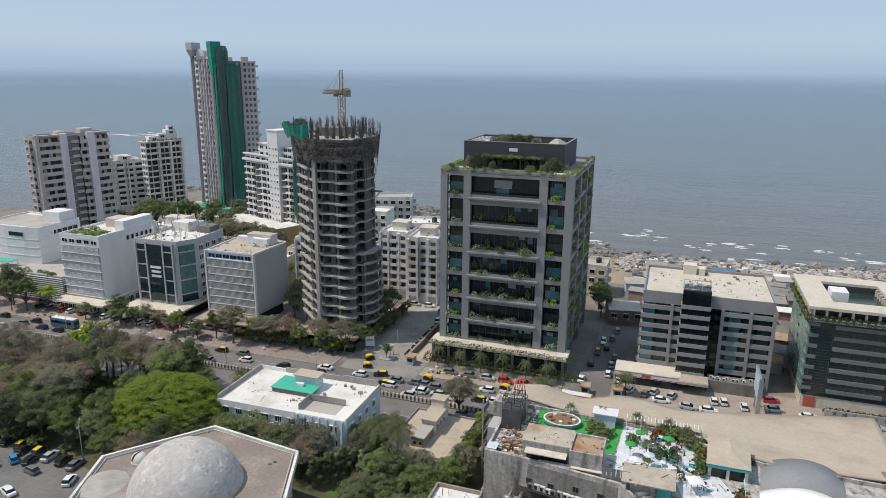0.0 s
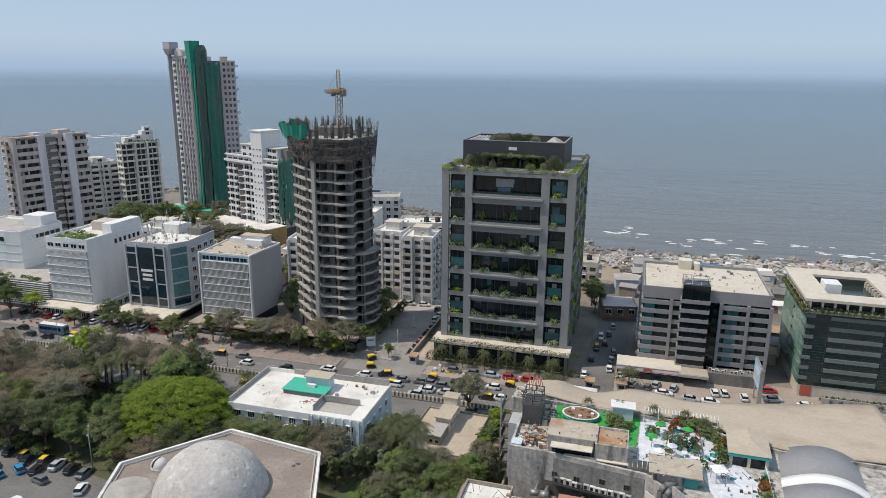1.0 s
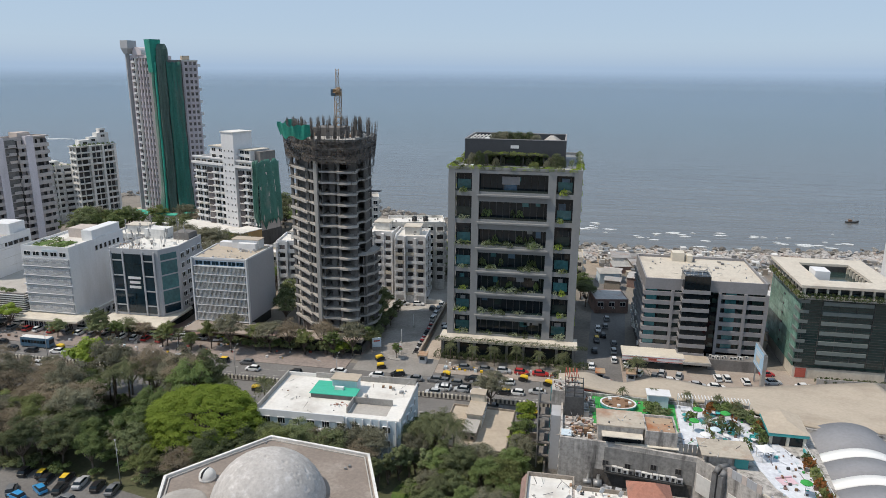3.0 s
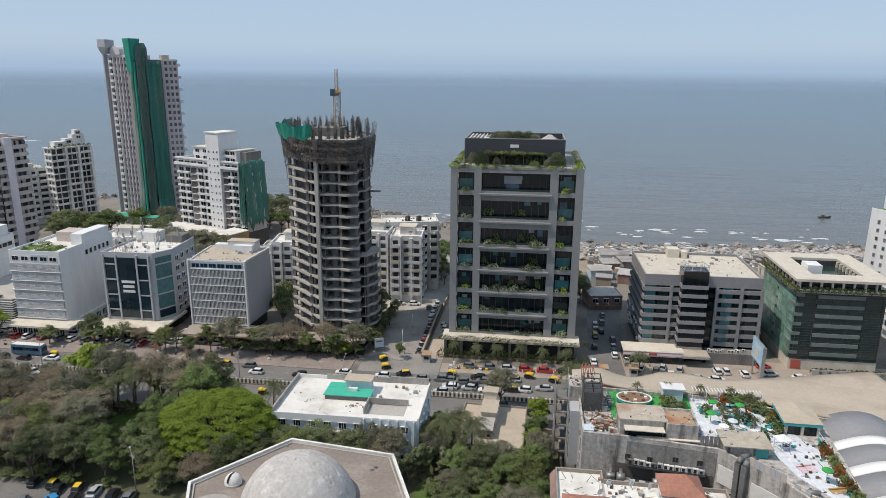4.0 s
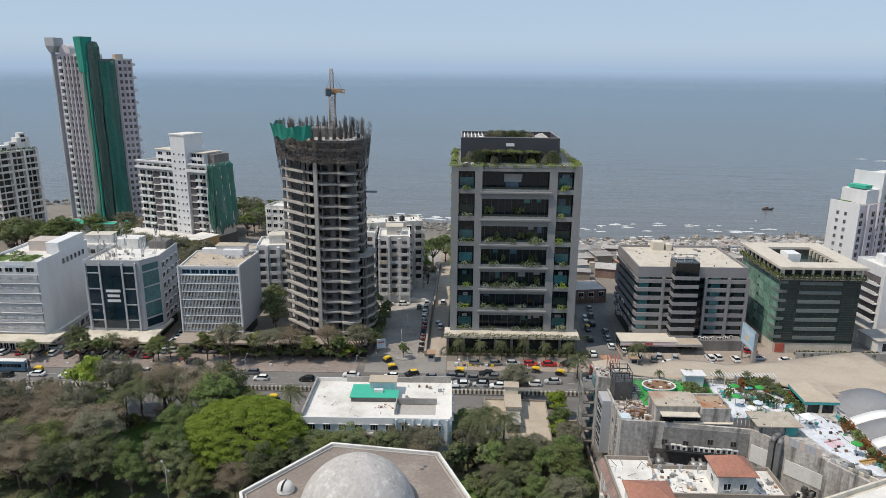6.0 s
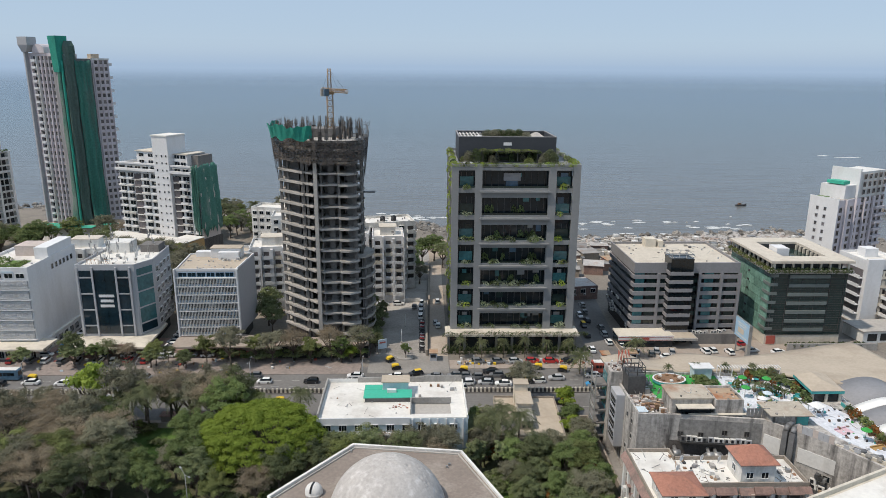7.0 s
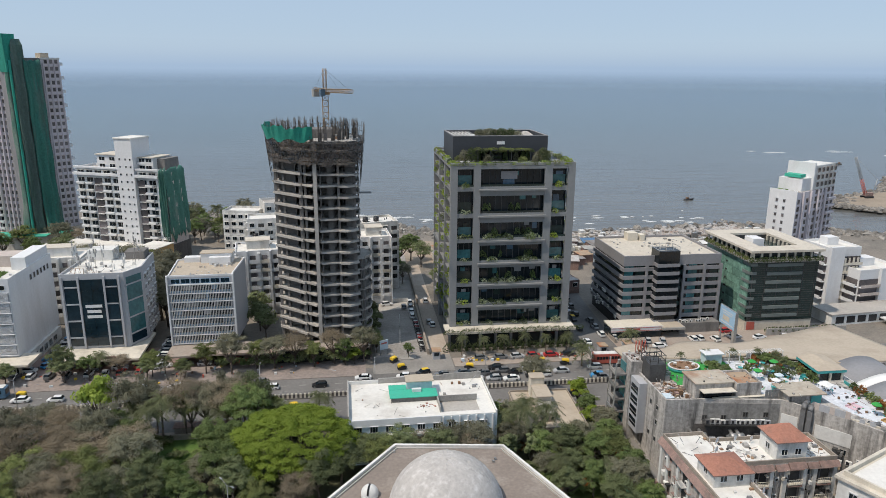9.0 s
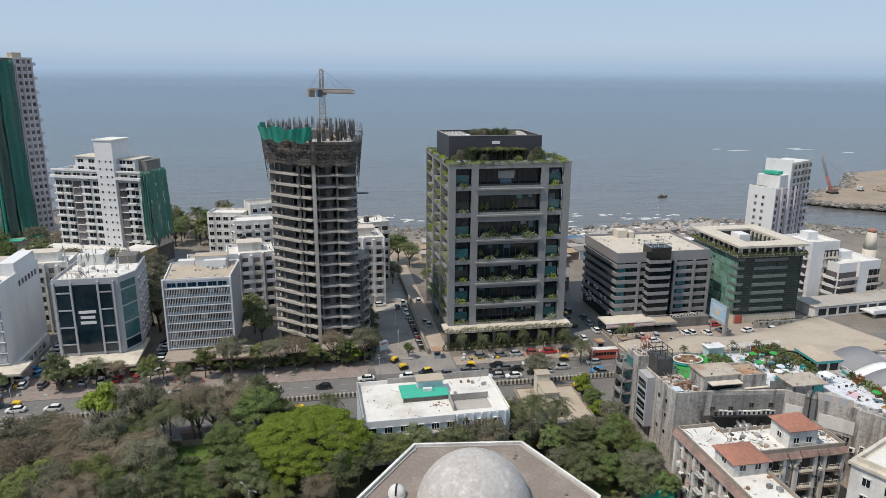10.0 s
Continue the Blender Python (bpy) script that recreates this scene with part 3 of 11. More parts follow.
def sea():
    """The sea to the horizon, whose far rim lifts to the line of sight."""
    bm = B()
    radii = [0, 150, 300, 450, 700, 1100, 1700, 2300, 2900, 3500, 4100, 4750]
    sides = 72
    rings = []
    for r in radii:
        s = max(0.0, (r - 1700) / 3050)
        z = -2.0 + 74.0 * s * s
        rings.append([bm.verts.new((-50 + r * math.cos(2 * math.pi * k / sides), r * math.sin(2 * math.pi * k / sides), z)) for k in range(sides)] if r else [bm.verts.new((-50, 0, z))])
    for k in range(sides):
        bm.faces.new((rings[0][0], rings[1][k], rings[1][(k + 1) % sides]))
        for a, b in zip(rings[1:], rings[2:]):
            bm.faces.new((a[k], b[k], b[(k + 1) % sides], a[(k + 1) % sides])).smooth = True
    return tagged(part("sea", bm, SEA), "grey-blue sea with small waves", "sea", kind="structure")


sea()
# curved see-through sheet whose emission paints the horizon haze
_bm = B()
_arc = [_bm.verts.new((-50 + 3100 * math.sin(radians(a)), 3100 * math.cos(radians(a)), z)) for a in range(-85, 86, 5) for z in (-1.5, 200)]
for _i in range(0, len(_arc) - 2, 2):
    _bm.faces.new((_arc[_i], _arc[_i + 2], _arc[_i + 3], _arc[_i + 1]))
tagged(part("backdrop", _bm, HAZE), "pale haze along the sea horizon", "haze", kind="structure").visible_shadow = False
sheet("road", [(-700, 131), (300, 131), (300, 160.5), (-700, 160.5)], 0.02, ASPHALT, "two-way asphalt road", "road")
sheet("road_side", [(-83, 160.5), (-67.9, 160.5), (-66.2, 300), (-84, 300)], 0.025, LOT, "worn grey side street", "road")
sheet("lane", [(-67.3, 160.5), (-61.8, 160.5), (-61.8, 300), (-65.6, 300)], 0.03, LANE, "paved tan lane beside the office tower", "road")
sheet("road_side_2", [(-21.5, 160.5), (-11.5, 160.5), (-4, 262), (-16, 262)], 0.025, ASPHALT, "narrow asphalt side street", "road")
sheet("forecourt", [(-11.5, 160.5), (62, 160.5), (62, 179), (-11.5, 179)], 0.03, PAVING, "paved forecourt used for parking", "forecourt")
for i, (x0, x1, y0, y1) in enumerate(((-330, -86, 155.8, 166.5), (-61.5, -22, 158.8, 164.5), (-330, -30, 128.2, 131), (-30, 60, 128.2, 131))):
    tagged(part("pavement", boxes((x0, x1, y0, y1, 0, 0.16)), PAVINGOLD if i == 0 else PAVING), "raised footpath with a kerb", "pavement", kind="structure")
sheet("service_yard", [(-330, 166.5), (-84, 166.5), (-84, 182), (-330, 182)], 0.03, YARDRED, "reddish paved parking yard before the offices", "forecourt")
sheet("park_ground", [(-330, 40), (-55, 40), (-55, 113), (-61, 128), (-330, 128)], 0.03, SOIL, "shaded park soil with patchy grass", "park ground")
sheet("garden_ground", [(-55, 60), (-29, 60), (-29, 128), (-55, 128)], 0.035, SOIL, "garden soil with patchy grass", "garden")
for cx, cy, rx, ry in ((-125, 121, 9, 7.5), (-151, 122, 9, 4), (-54.5, 104, 4.5, 5), (-45, 98, 5, 3)):
    sheet("lawn", circle(cx, cy, rx, 24, ry), 0.06, LAWN, "mown green lawn among the park trees", "lawn")
sheet("car_park", [(-150, 60), (-96, 60), (-99, 92), (-128, 98), (-150, 96)], 0.07, ASPHALT, "asphalt car park under the trees", "car park")
sheet("sand_lot", [(-34, 262), (-14, 262), (-12, 296), (-34, 300)], 0.05, SAND, "bare sandy building plot by the sea", "plot")
sheet("sand_lot_2", [(-66, 262), (-52, 262), (-50, 300), (-68, 310)], 0.05, SAND, "bare sandy plot by the sea", "plot")

# starts at the tower's shadow edge; sunlight beyond is painted as paler concrete
sheet("plaza", [(-88, 206.5), (-68.4, 206.5), (-67.4, 240), (-88, 240)], 0.04, ROOFGREY, "concrete plaza before the corner flats, its sunlit tone painted in", "forecourt")
sheet("junction", [(-84, 156.5), (-61.8, 156.5), (-61.8, 167.5), (-84, 167.5)], 0.035, CONCROAD, "dusty concrete apron at the street junction", "road")

# road markings
for y in (136.8, 148.6, 152.0):
    tagged(part("lane_line", boxes(*[(-200 + i * 4.6, -198 + i * 4.6, y, y + 0.12, 0.024, 0.032) for i in range(56)]), MARK), "worn white dashed lane line", "road marking", kind="stuff")

# reclaimed land on the far side of the bay
_pen = [(205, 372), (222, 352), (245, 338), (300, 318), (520, 300), (520, 520), (330, 470), (275, 410), (235, 392)]
sheet("reclaimed_land", _pen, 0.6, SAND, "reclaimed sandy land reaching into the bay", "land", thick=4.0)


def fence_post_mesh():
    def fill(bm):
        prism(bm, [(-0.25, -0.2), (0.25, -0.2), (0.25, 0.2), (-0.25, 0.2)], 0, 1.05, 0)
        prism(bm, [(-0.25, -0.2), (0.25, -0.2), (0.25, 0.2), (-0.25, 0.2)], 1.05, 1.2, 0, top=[(-0.18, -0.12), (0.18, -0.12), (0.18, 0.12), (-0.18, 0.12)])
    return shared(("post",), [CREAM], fill)


median = thing("median_barrier", -190, 144.5, 0, 0, "cream and dark concrete median barrier", "barrier", kind="structure")
part("kerb", boxes((0, 250, -0.35, 0.35, 0.0, 0.3)), CONCDARK, median)
part("rail", boxes((0, 250, -0.1, 0.1, 0.3, 1.2)), SCREEN, median, "dark infill between the posts")
for i in range(238):
    link("post", fence_post_mesh(), median, (0.4 + i * 1.05, 0, 0.3))


# ---- the office tower with planted terraces ----
def bush_mesh(key, mat, rx, ry, rz, count, leaf, seed):
    """A shrub: leaf blades spread through a lumpy volume."""
    def fill(bm):
        rnd = random.Random(seed)
        for i in range(count):
            a, c, s = rnd.random() * 6.283, rnd.uniform(-0.2, 1), rnd.uniform(0.75, 1.08)
            q = math.sqrt(max(0, 1 - c * c))
            p = Vector((rx * q * math.cos(a) * s, ry * q * math.sin(a) * s, rz * (c + 0.2) / 1.2 * s))
            leaf_quad(bm, p, leaf * rnd.uniform(0.6, 1.3), rnd)
    return shared((key, rx, ry, rz, count, leaf, seed), [mat], fill)


def leaf_quad(bm, p, size, rnd, up=0.35):
    n = Vector((rnd.gauss(0, 1), rnd.gauss(0, 1), rnd.gauss(0, 1) + up)).normalized()
    u = n.orthogonal().normalized()
    u.rotate(Matrix.Rotation(rnd.random() * 6.283, 3, n))
    w = n.cross(u)
    bm.faces.new([bm.verts.new(p + u * size), bm.verts.new(p + w * size * 0.55), bm.verts.new(p - u * size), bm.verts.new(p - w * size * 0.55)])


def office_tower():
    W, D, TOP = 36.0, 41.0, 53.4
    t = thing("office_tower", -60.9, 174.5, 0, 0, "grey framed glass office tower with planted balconies and a roof garden", "office building")
    rnd = random.Random(5)
    floors = [5.7, 12.2, 18.7, 25.2, 31.9, 39.2, 46.9]
    ceil = [10.4, 16.9, 23.5, 30.2, 36.9, 44.7, 51.6]
    part("glass_core", boxes((2.0, W - 2.0, 2.0, D - 2.0, 0, 52.5)), GLASSDARK, t, "dark glazed storeys")
    # corner columns and piers, front and sides
    for x0, x1 in ((0, 1.9), (6.5, 8.5), (27.1, 29.3), (W - 2.1, W)):
        part("pier", boxes((x0, x1, 0, 1.2, 5.0, TOP)), GREYFRAME, t)
        part("pier", boxes((x0, x1, D - 1.2, D, 0, TOP)), GREYFRAME, t)
    for y0, y1 in ((1.22, 2.4), (13, 14.6), (26, 27.6)):
        part("side_pier", boxes((0, 1.2, y0, y1, 0, TOP)), GREYFRAME, t)
        part("side_pier", boxes((W - 1.2, W, y0, y1, 0, TOP)), GREYFRAME, t)
    part("roof_slab", boxes((0.02, W - 0.02, 0.02, D - 0.02, 52.4, 53.2)), GREYFRAME, t)
    bm = B()
    parapet(bm, W, D, 53.4, 0.7, 0.4)
    part("parapet", bm, GREYFRAME, t)
    plants = [bush_mesh("balcony_plant", m, 0.95, 0.5, 0.8, 110, 0.14, 40 + i) for i, m in enumerate((LEAF_MID, LEAF_LIME, LEAF_OLIVE))]
    pale = bush_mesh("balcony_plant_pale", LEAF_PALE, 0.95, 0.5, 0.85, 120, 0.13, 47)
    for k, (z, c) in enumerate(zip(floors, ceil)):
        for nm, x0, x1 in (("narrow", 1.9, 6.5), ("wide", 8.5, 27.1), ("narrow", 29.3, W - 2.1)):
            lo = ceil[k - 1] if k else 5.0
            if nm == "narrow":
                lo = z - 0.8
            part("spandrel", boxes((x0, x1, 0.25, 2.1, lo, z)), GREYFRAME, t)
            if nm == "wide":
                part("ledge", boxes((x0 - 0.6, x1 + 0.6, -0.9, 0.24, z - 0.6, z - 0.15)), GREYFRAME, t)
            part("planter", boxes((x0, x1, 0.3, 0.9, z, z + 0.5)), GREYFRAME, t)
            part("balustrade", boxes((x0, x1, 0.36, 0.4, z + 0.5, z + 1.1)), GLASSDEEP, t)
            m = 3 if nm == "narrow" else 10
            xs = [x0 + (x1 - x0) * (i + 0.5) / m for i in range(m)]
            tagged(part("mullions", boxes(*[(x - 0.06, x + 0.06, 1.8, 2.0, z, c) for x in xs]), DARKMETAL, t), kind="stuff")
            n = 3 if nm == "narrow" else (0 if k in (5, 6) else 11)
            for i in range(n):
                x = rnd.uniform(x0 + 0.8, x1 - 0.8)
                me = rnd.choice([plants[0], plants[2], pale, pale, pale] if nm == "wide" else [plants[0], plants[1], pale, pale])
                p = link("plant", me, t, (x, 0.5 + rnd.uniform(-0.25, 0.3), z + 0.3), rnd.random() * 6.28)
                p.scale = [rnd.uniform(1.0, 2.0)] * 3
            if nm == "wide" and k in (2, 3, 4, 5):
                for i in range(4):
                    tr = link("plant", plants[0], t, (rnd.uniform(x0 + 1, x1 - 1), 1.3, z + 1.2), rnd.random() * 6)
                    tr.scale = (1.2, 0.8, 2.4)
            for i in range(1 if nm == "narrow" else 4):
                if rnd.random() < 0.6:
                    u = rnd.uniform(x0 + 0.6, x1 - 2.4)
                    h = rnd.uniform(1.0, 2.2)
                    part("blind", boxes((u, u + rnd.uniform(1.2, 2.2), 1.74, 1.78, c - h, c - 0.1)), rnd.choice((GLASSTEAL, GLASSDEEP, GREYFRAME, GLASSBLUE)), t)
            if nm == "narrow":
                part("pane", boxes((x0 + 0.4, x1 - 0.4, 1.6, 1.68, z + 1.0, z + 3.6)), GLASSTEAL if (k + int(x0)) % 3 else GLASSDEEP, t, "bluish glass pane")
        # side balconies with hanging green
        for side in (0, 1):
            for j, (y0, y1) in enumerate(((2.4, 13), (14.6, 26), (27.6, D - 1.2))):
                x0, x1 = ((0.1, 2.1) if side == 0 else (W - 2.1, W - 0.1))
                part("side_slab", boxes((x0, x1, y0, y1, z - 1.1, z)), GREYFRAME, t)
                zz = (z + c) / 2 + 0.6
                part("side_slab", boxes((x0 + 0.2, x1 - 0.2, y0, y1, zz - 0.3, zz)), GREYFRAME, t)
                for i in range(3):
                    me = rnd.choice((plants[1], plants[1], plants[1], plants[0]))
                    p = link("plant", me, t, ((0.25 if side == 0 else W - 0.25), rnd.uniform(y0 + 0.8, y1 - 0.8), rnd.choice((z, zz)) - 0.3), 1.57)
                    p.scale = (rnd.uniform(1.4, 2.6), 1.2, rnd.uniform(1.2, 2.0))
    part("sign_board", boxes((14.6, 19.4, 1.7, 1.78, 49.3, 51.5)), BAND, t, "grey roller blind behind the top glass")
    part("lower_blind", boxes((15.2, 18.6, 1.7, 1.78, 47.4, 49.2)), GLASSBLUE, t, "bluish glass below the blind")
    # podium
    part("podium", boxes((-0.6, W + 0.6, -3.2, 1.9, 0, 4.9)), GLASSDARK, t, "dark glazed ground storey")
    part("podium_roof", boxes((-1.6, W + 1.2, -4.6, 2.4, 4.95, 5.6)), CREAM, t, "cream canopy slab round the ground storey")
    for i in range(9):
        x = -0.6 + i * (W + 0.8) / 8
        # canopy's shade is put into the columns as a dark tone
        part("podium_column", boxes((x - 0.35, x + 0.35, -3.9, -3.22, 0, 4.93)), DUCT, t)
    hang = bush_mesh("hanging_green", LEAF_OLIVE, 1.8, 0.6, 1.5, 420, 0.13, 61)
    for i in range(17):
        p = link("hedge", hang, t, (-0.8 + i * 2.45, -4.3 + rnd.uniform(-0.2, 0.4), 5.0), rnd.random() * 0.5)
        p.scale = (1, 1, rnd.uniform(0.6, 1.1))
    for i in range(20):
        p = link("hedge", hang, t, (-1 + i * 2.1, -5.4, 0.05), rnd.random() * 0.5)
        p.scale = (1, 1, rnd.uniform(1.2, 2.0))
    # roof garden round a walled plant deck
    PX0, PX1, PY0, PY1 = 2.4, 31.2, 13.2, 34.0
    outer = [(PX0, PY0), (PX1, PY0), (PX1, PY1), (PX0, PY1)]
    bm = B()
    ring(bm, outer, [(PX0 + 0.35, PY0 + 0.35), (PX1 - 0.35, PY0 + 0.35), (PX1 - 0.35, PY1 - 0.35), (PX0 + 0.35, PY1 - 0.35)], 53.2, 60.3)
    part("penthouse", bm, SLATE, t, "dark clad walls of the roof plant deck")
    bm = B()
    ring(bm, [(PX0 - 0.06, PY0 - 0.06), (PX1 + 0.06, PY0 - 0.06), (PX1 + 0.06, PY1 + 0.06), (PX0 - 0.06, PY1 + 0.06)],
         [(PX0 + 0.42, PY0 + 0.42), (PX1 - 0.42, PY0 + 0.42), (PX1 - 0.42, PY1 - 0.42), (PX0 + 0.42, PY1 - 0.42)], 60.3, 60.5)
    part("wall_coping", bm, BAND, t)
    part("plant_deck", boxes((PX0 + 0.36, PX1 - 0.36, PY0 + 0.36, PY1 - 0.36, 58.2, 58.4)), DUCT, t)
    part("logo_panel", boxes((15.6, 18.0, PY0 - 0.1, PY0 - 0.01, 57.9, 58.8)), WHITE, t, "small white blank sign panel")
    for i in range(6):
        part("pergola_beam", boxes((PX0 + 0.9 + i * 1.1, PX0 + 1.15 + i * 1.1, PY0 + 3, PY1 - 3, 60.0, 60.25)), WHITEOLD, t)
    for y in (PY0 + 4, PY0 + 10, PY1 - 5):
        part("pergola_rail", boxes((PX0 + 0.6, PX0 + 7.4, y, y + 0.2, 59.7, 59.98)), WHITEOLD, t)
    part("deck_screen", boxes((PX0 + 7.5, PX0 + 7.7, PY0 + 2, PY1 - 2, 58.4, 60.2)), GREYFRAME, t)
    bm = B()
    prism(bm, [(23.6, PY0 + 3), (30.4, PY0 + 3), (30.4, PY1 - 4), (23.6, PY1 - 4)], 58.4, 60.8, 0, [(26.4, PY0 + 8), (27.4, PY0 + 8), (27.4, PY1 - 9), (26.4, PY1 - 9)])
    part("deck_roof", bm, ROOFGREY, t, "low pale hipped cover on the plant deck")
    bm = B()
    prism(bm, circle(8.6, PY0 + 2.4, 0.7, 14), 58.4, 60.6, smooth=True)
    part("deck_tank", bm, WHITE, t)
    hedge = bush_mesh("hedge_clump", LEAF_DARK, 1.7, 1.4, 3.2, 1000, 0.17, 71)
    mid = bush_mesh("hedge_mid", LEAF_OLIVE, 1.6, 1.3, 3.0, 1000, 0.16, 72)
    sage = bush_mesh("hedge_sage", LEAF_GREY, 1.6, 1.3, 2.8, 1000, 0.15, 74)
    lush = bush_mesh("hedge_top", LEAF_YELLOW, 1.3, 1.0, 1.2, 480, 0.13, 73)
    lime = bush_mesh("hedge_lime", LEAF_LIME, 1.1, 0.9, 0.9, 380, 0.12, 75)
    for i in range(13):
        p = link("deck_shrub", (sage, mid, sage)[i % 3], t, (10.6 + i * 1.0, PY0 + 5 + rnd.uniform(-2, 2), 59.3), rnd.random() * 6)
        p.scale = (1.1, 1.1, rnd.uniform(0.75, 1.05))
    # trellis overgrown with climbers before the dark wall
    part("trellis_recess", boxes((9.6, 25.0, 12.2, 13.15, 53.36, 56.4)), GLASSDARK, t, "dark glazed recess under the climbers")
    part("trellis_shelf", boxes((9.0, 25.6, 10.0, 13.1, 56.4, 56.6)), DARKMETAL, t)
    for x in (9.4, 13.2, 19.5, 25.2):
        part("trellis_post", boxes((x - 0.12, x + 0.12, 10.1, 10.34, 53.36, 56.39)), DARKMETAL, t)
    for i in range(14):
        p = link("climber", (lush, mid, lush, lime)[i % 4], t, (9.4 + i * 1.22, 11.2 + rnd.uniform(-1.1, 0.7), 56.3 - (0.5 if i % 4 == 1 else 0)), rnd.random() * 6)
        p.scale = (1, 1, rnd.uniform(0.6, 1.0) * (0.5 if i % 4 == 1 else 1))
    for i in range(7):
        p = link("climber", (mid, sage)[i % 2], t, (9.6 + (0.2, 4.0, 8.2, 11.5, 15.2, 2.1, 13.6)[i], 11.4, 53.3), i)
        p.scale = (0.55, 0.5, rnd.uniform(0.85, 1.05))
    for x, y, me, k in ((5.2, 9.6, sage, 1.15), (7.2, 9.2, mid, 1.25), (4.0, 11.4, lush, 1.3), (27.3, 10.2, sage, 0.95), (28.8, 9.6, hedge, 1.15), (30.2, 10.4, hedge, 0.9), (12.0, 8.8, sage, 0.75), (22.6, 8.9, lush, 1.2), (26.2, 8.4, sage, 0.7)):
        link("shrub", me, t, (x, y, 53.3), x).scale = (k, k, k * 1.05)
    cone = bush_mesh("cypress", LEAF_DARK, 0.45, 0.45, 3.0, 90, 0.16, 76)
    for x, y in ((32.6, 5.4), (33.4, 5.8), (32.9, 7.0)):
        link("cypress", cone, t, (x, y, 53.3), x)
    rim = [bush_mesh("rim_plant", m, 1.0, 0.7, 0.9, 260, 0.12, 80 + i) for i, m in enumerate((LEAF_LIME, LEAF_YELLOW, LEAF_DARK, LEAF_PALE, LEAF_OLIVE, LEAF_MID))]
    for i in range(44):
        me = rim[0] if i in (0, 1, 2, 41, 42, 43) else rnd.choice(rim[:2] * 2 + rim[1:5] * 2 + rim[5:])
        p = link("rim_plant", me, t, (0.6 + i * 0.79, 0.6 + rnd.uniform(-0.4, 0.9), 53.5), rnd.random() * 6)
        p.scale = (rnd.uniform(0.7, 1.3), rnd.uniform(0.7, 1.1), rnd.uniform(0.6, 1.4))
    for i in range(17):
        for x in (0.6, W - 0.6):
            if i < 4 or rnd.random() < 0.75:
                p = link("rim_plant", rnd.choice(rim[:2] + rim[:2] + rim), t, (x, 2 + i * 2.3, 53.5), rnd.random() * 6)
                p.scale = [rnd.uniform(0.7, 1.5)] * 3
    part("roof_lawn", boxes((7, 26, 2, 8.0, 53.2, 53.35)), LAWN, t)
    part("gravel_bed", boxes((26.2, 33.2, 2.4, 7.6, 53.2, 53.38)), ROOFWHITE, t, "pale gravel bed")
    part("terrace_paving", boxes((1.4, 6.9, 2.4, 9.0, 53.2, 53.34)), CONCDARK, t)
    for i in range(5):
        bm = B()
        prism(bm, circle(3.0 + i * 0.9, 4.0 + (i % 2) * 2, 0.5, 10), 53.35, 53.95)
        part("flower_pot", bm, WHITEOLD if i % 2 else DUCT, t)


office_tower()


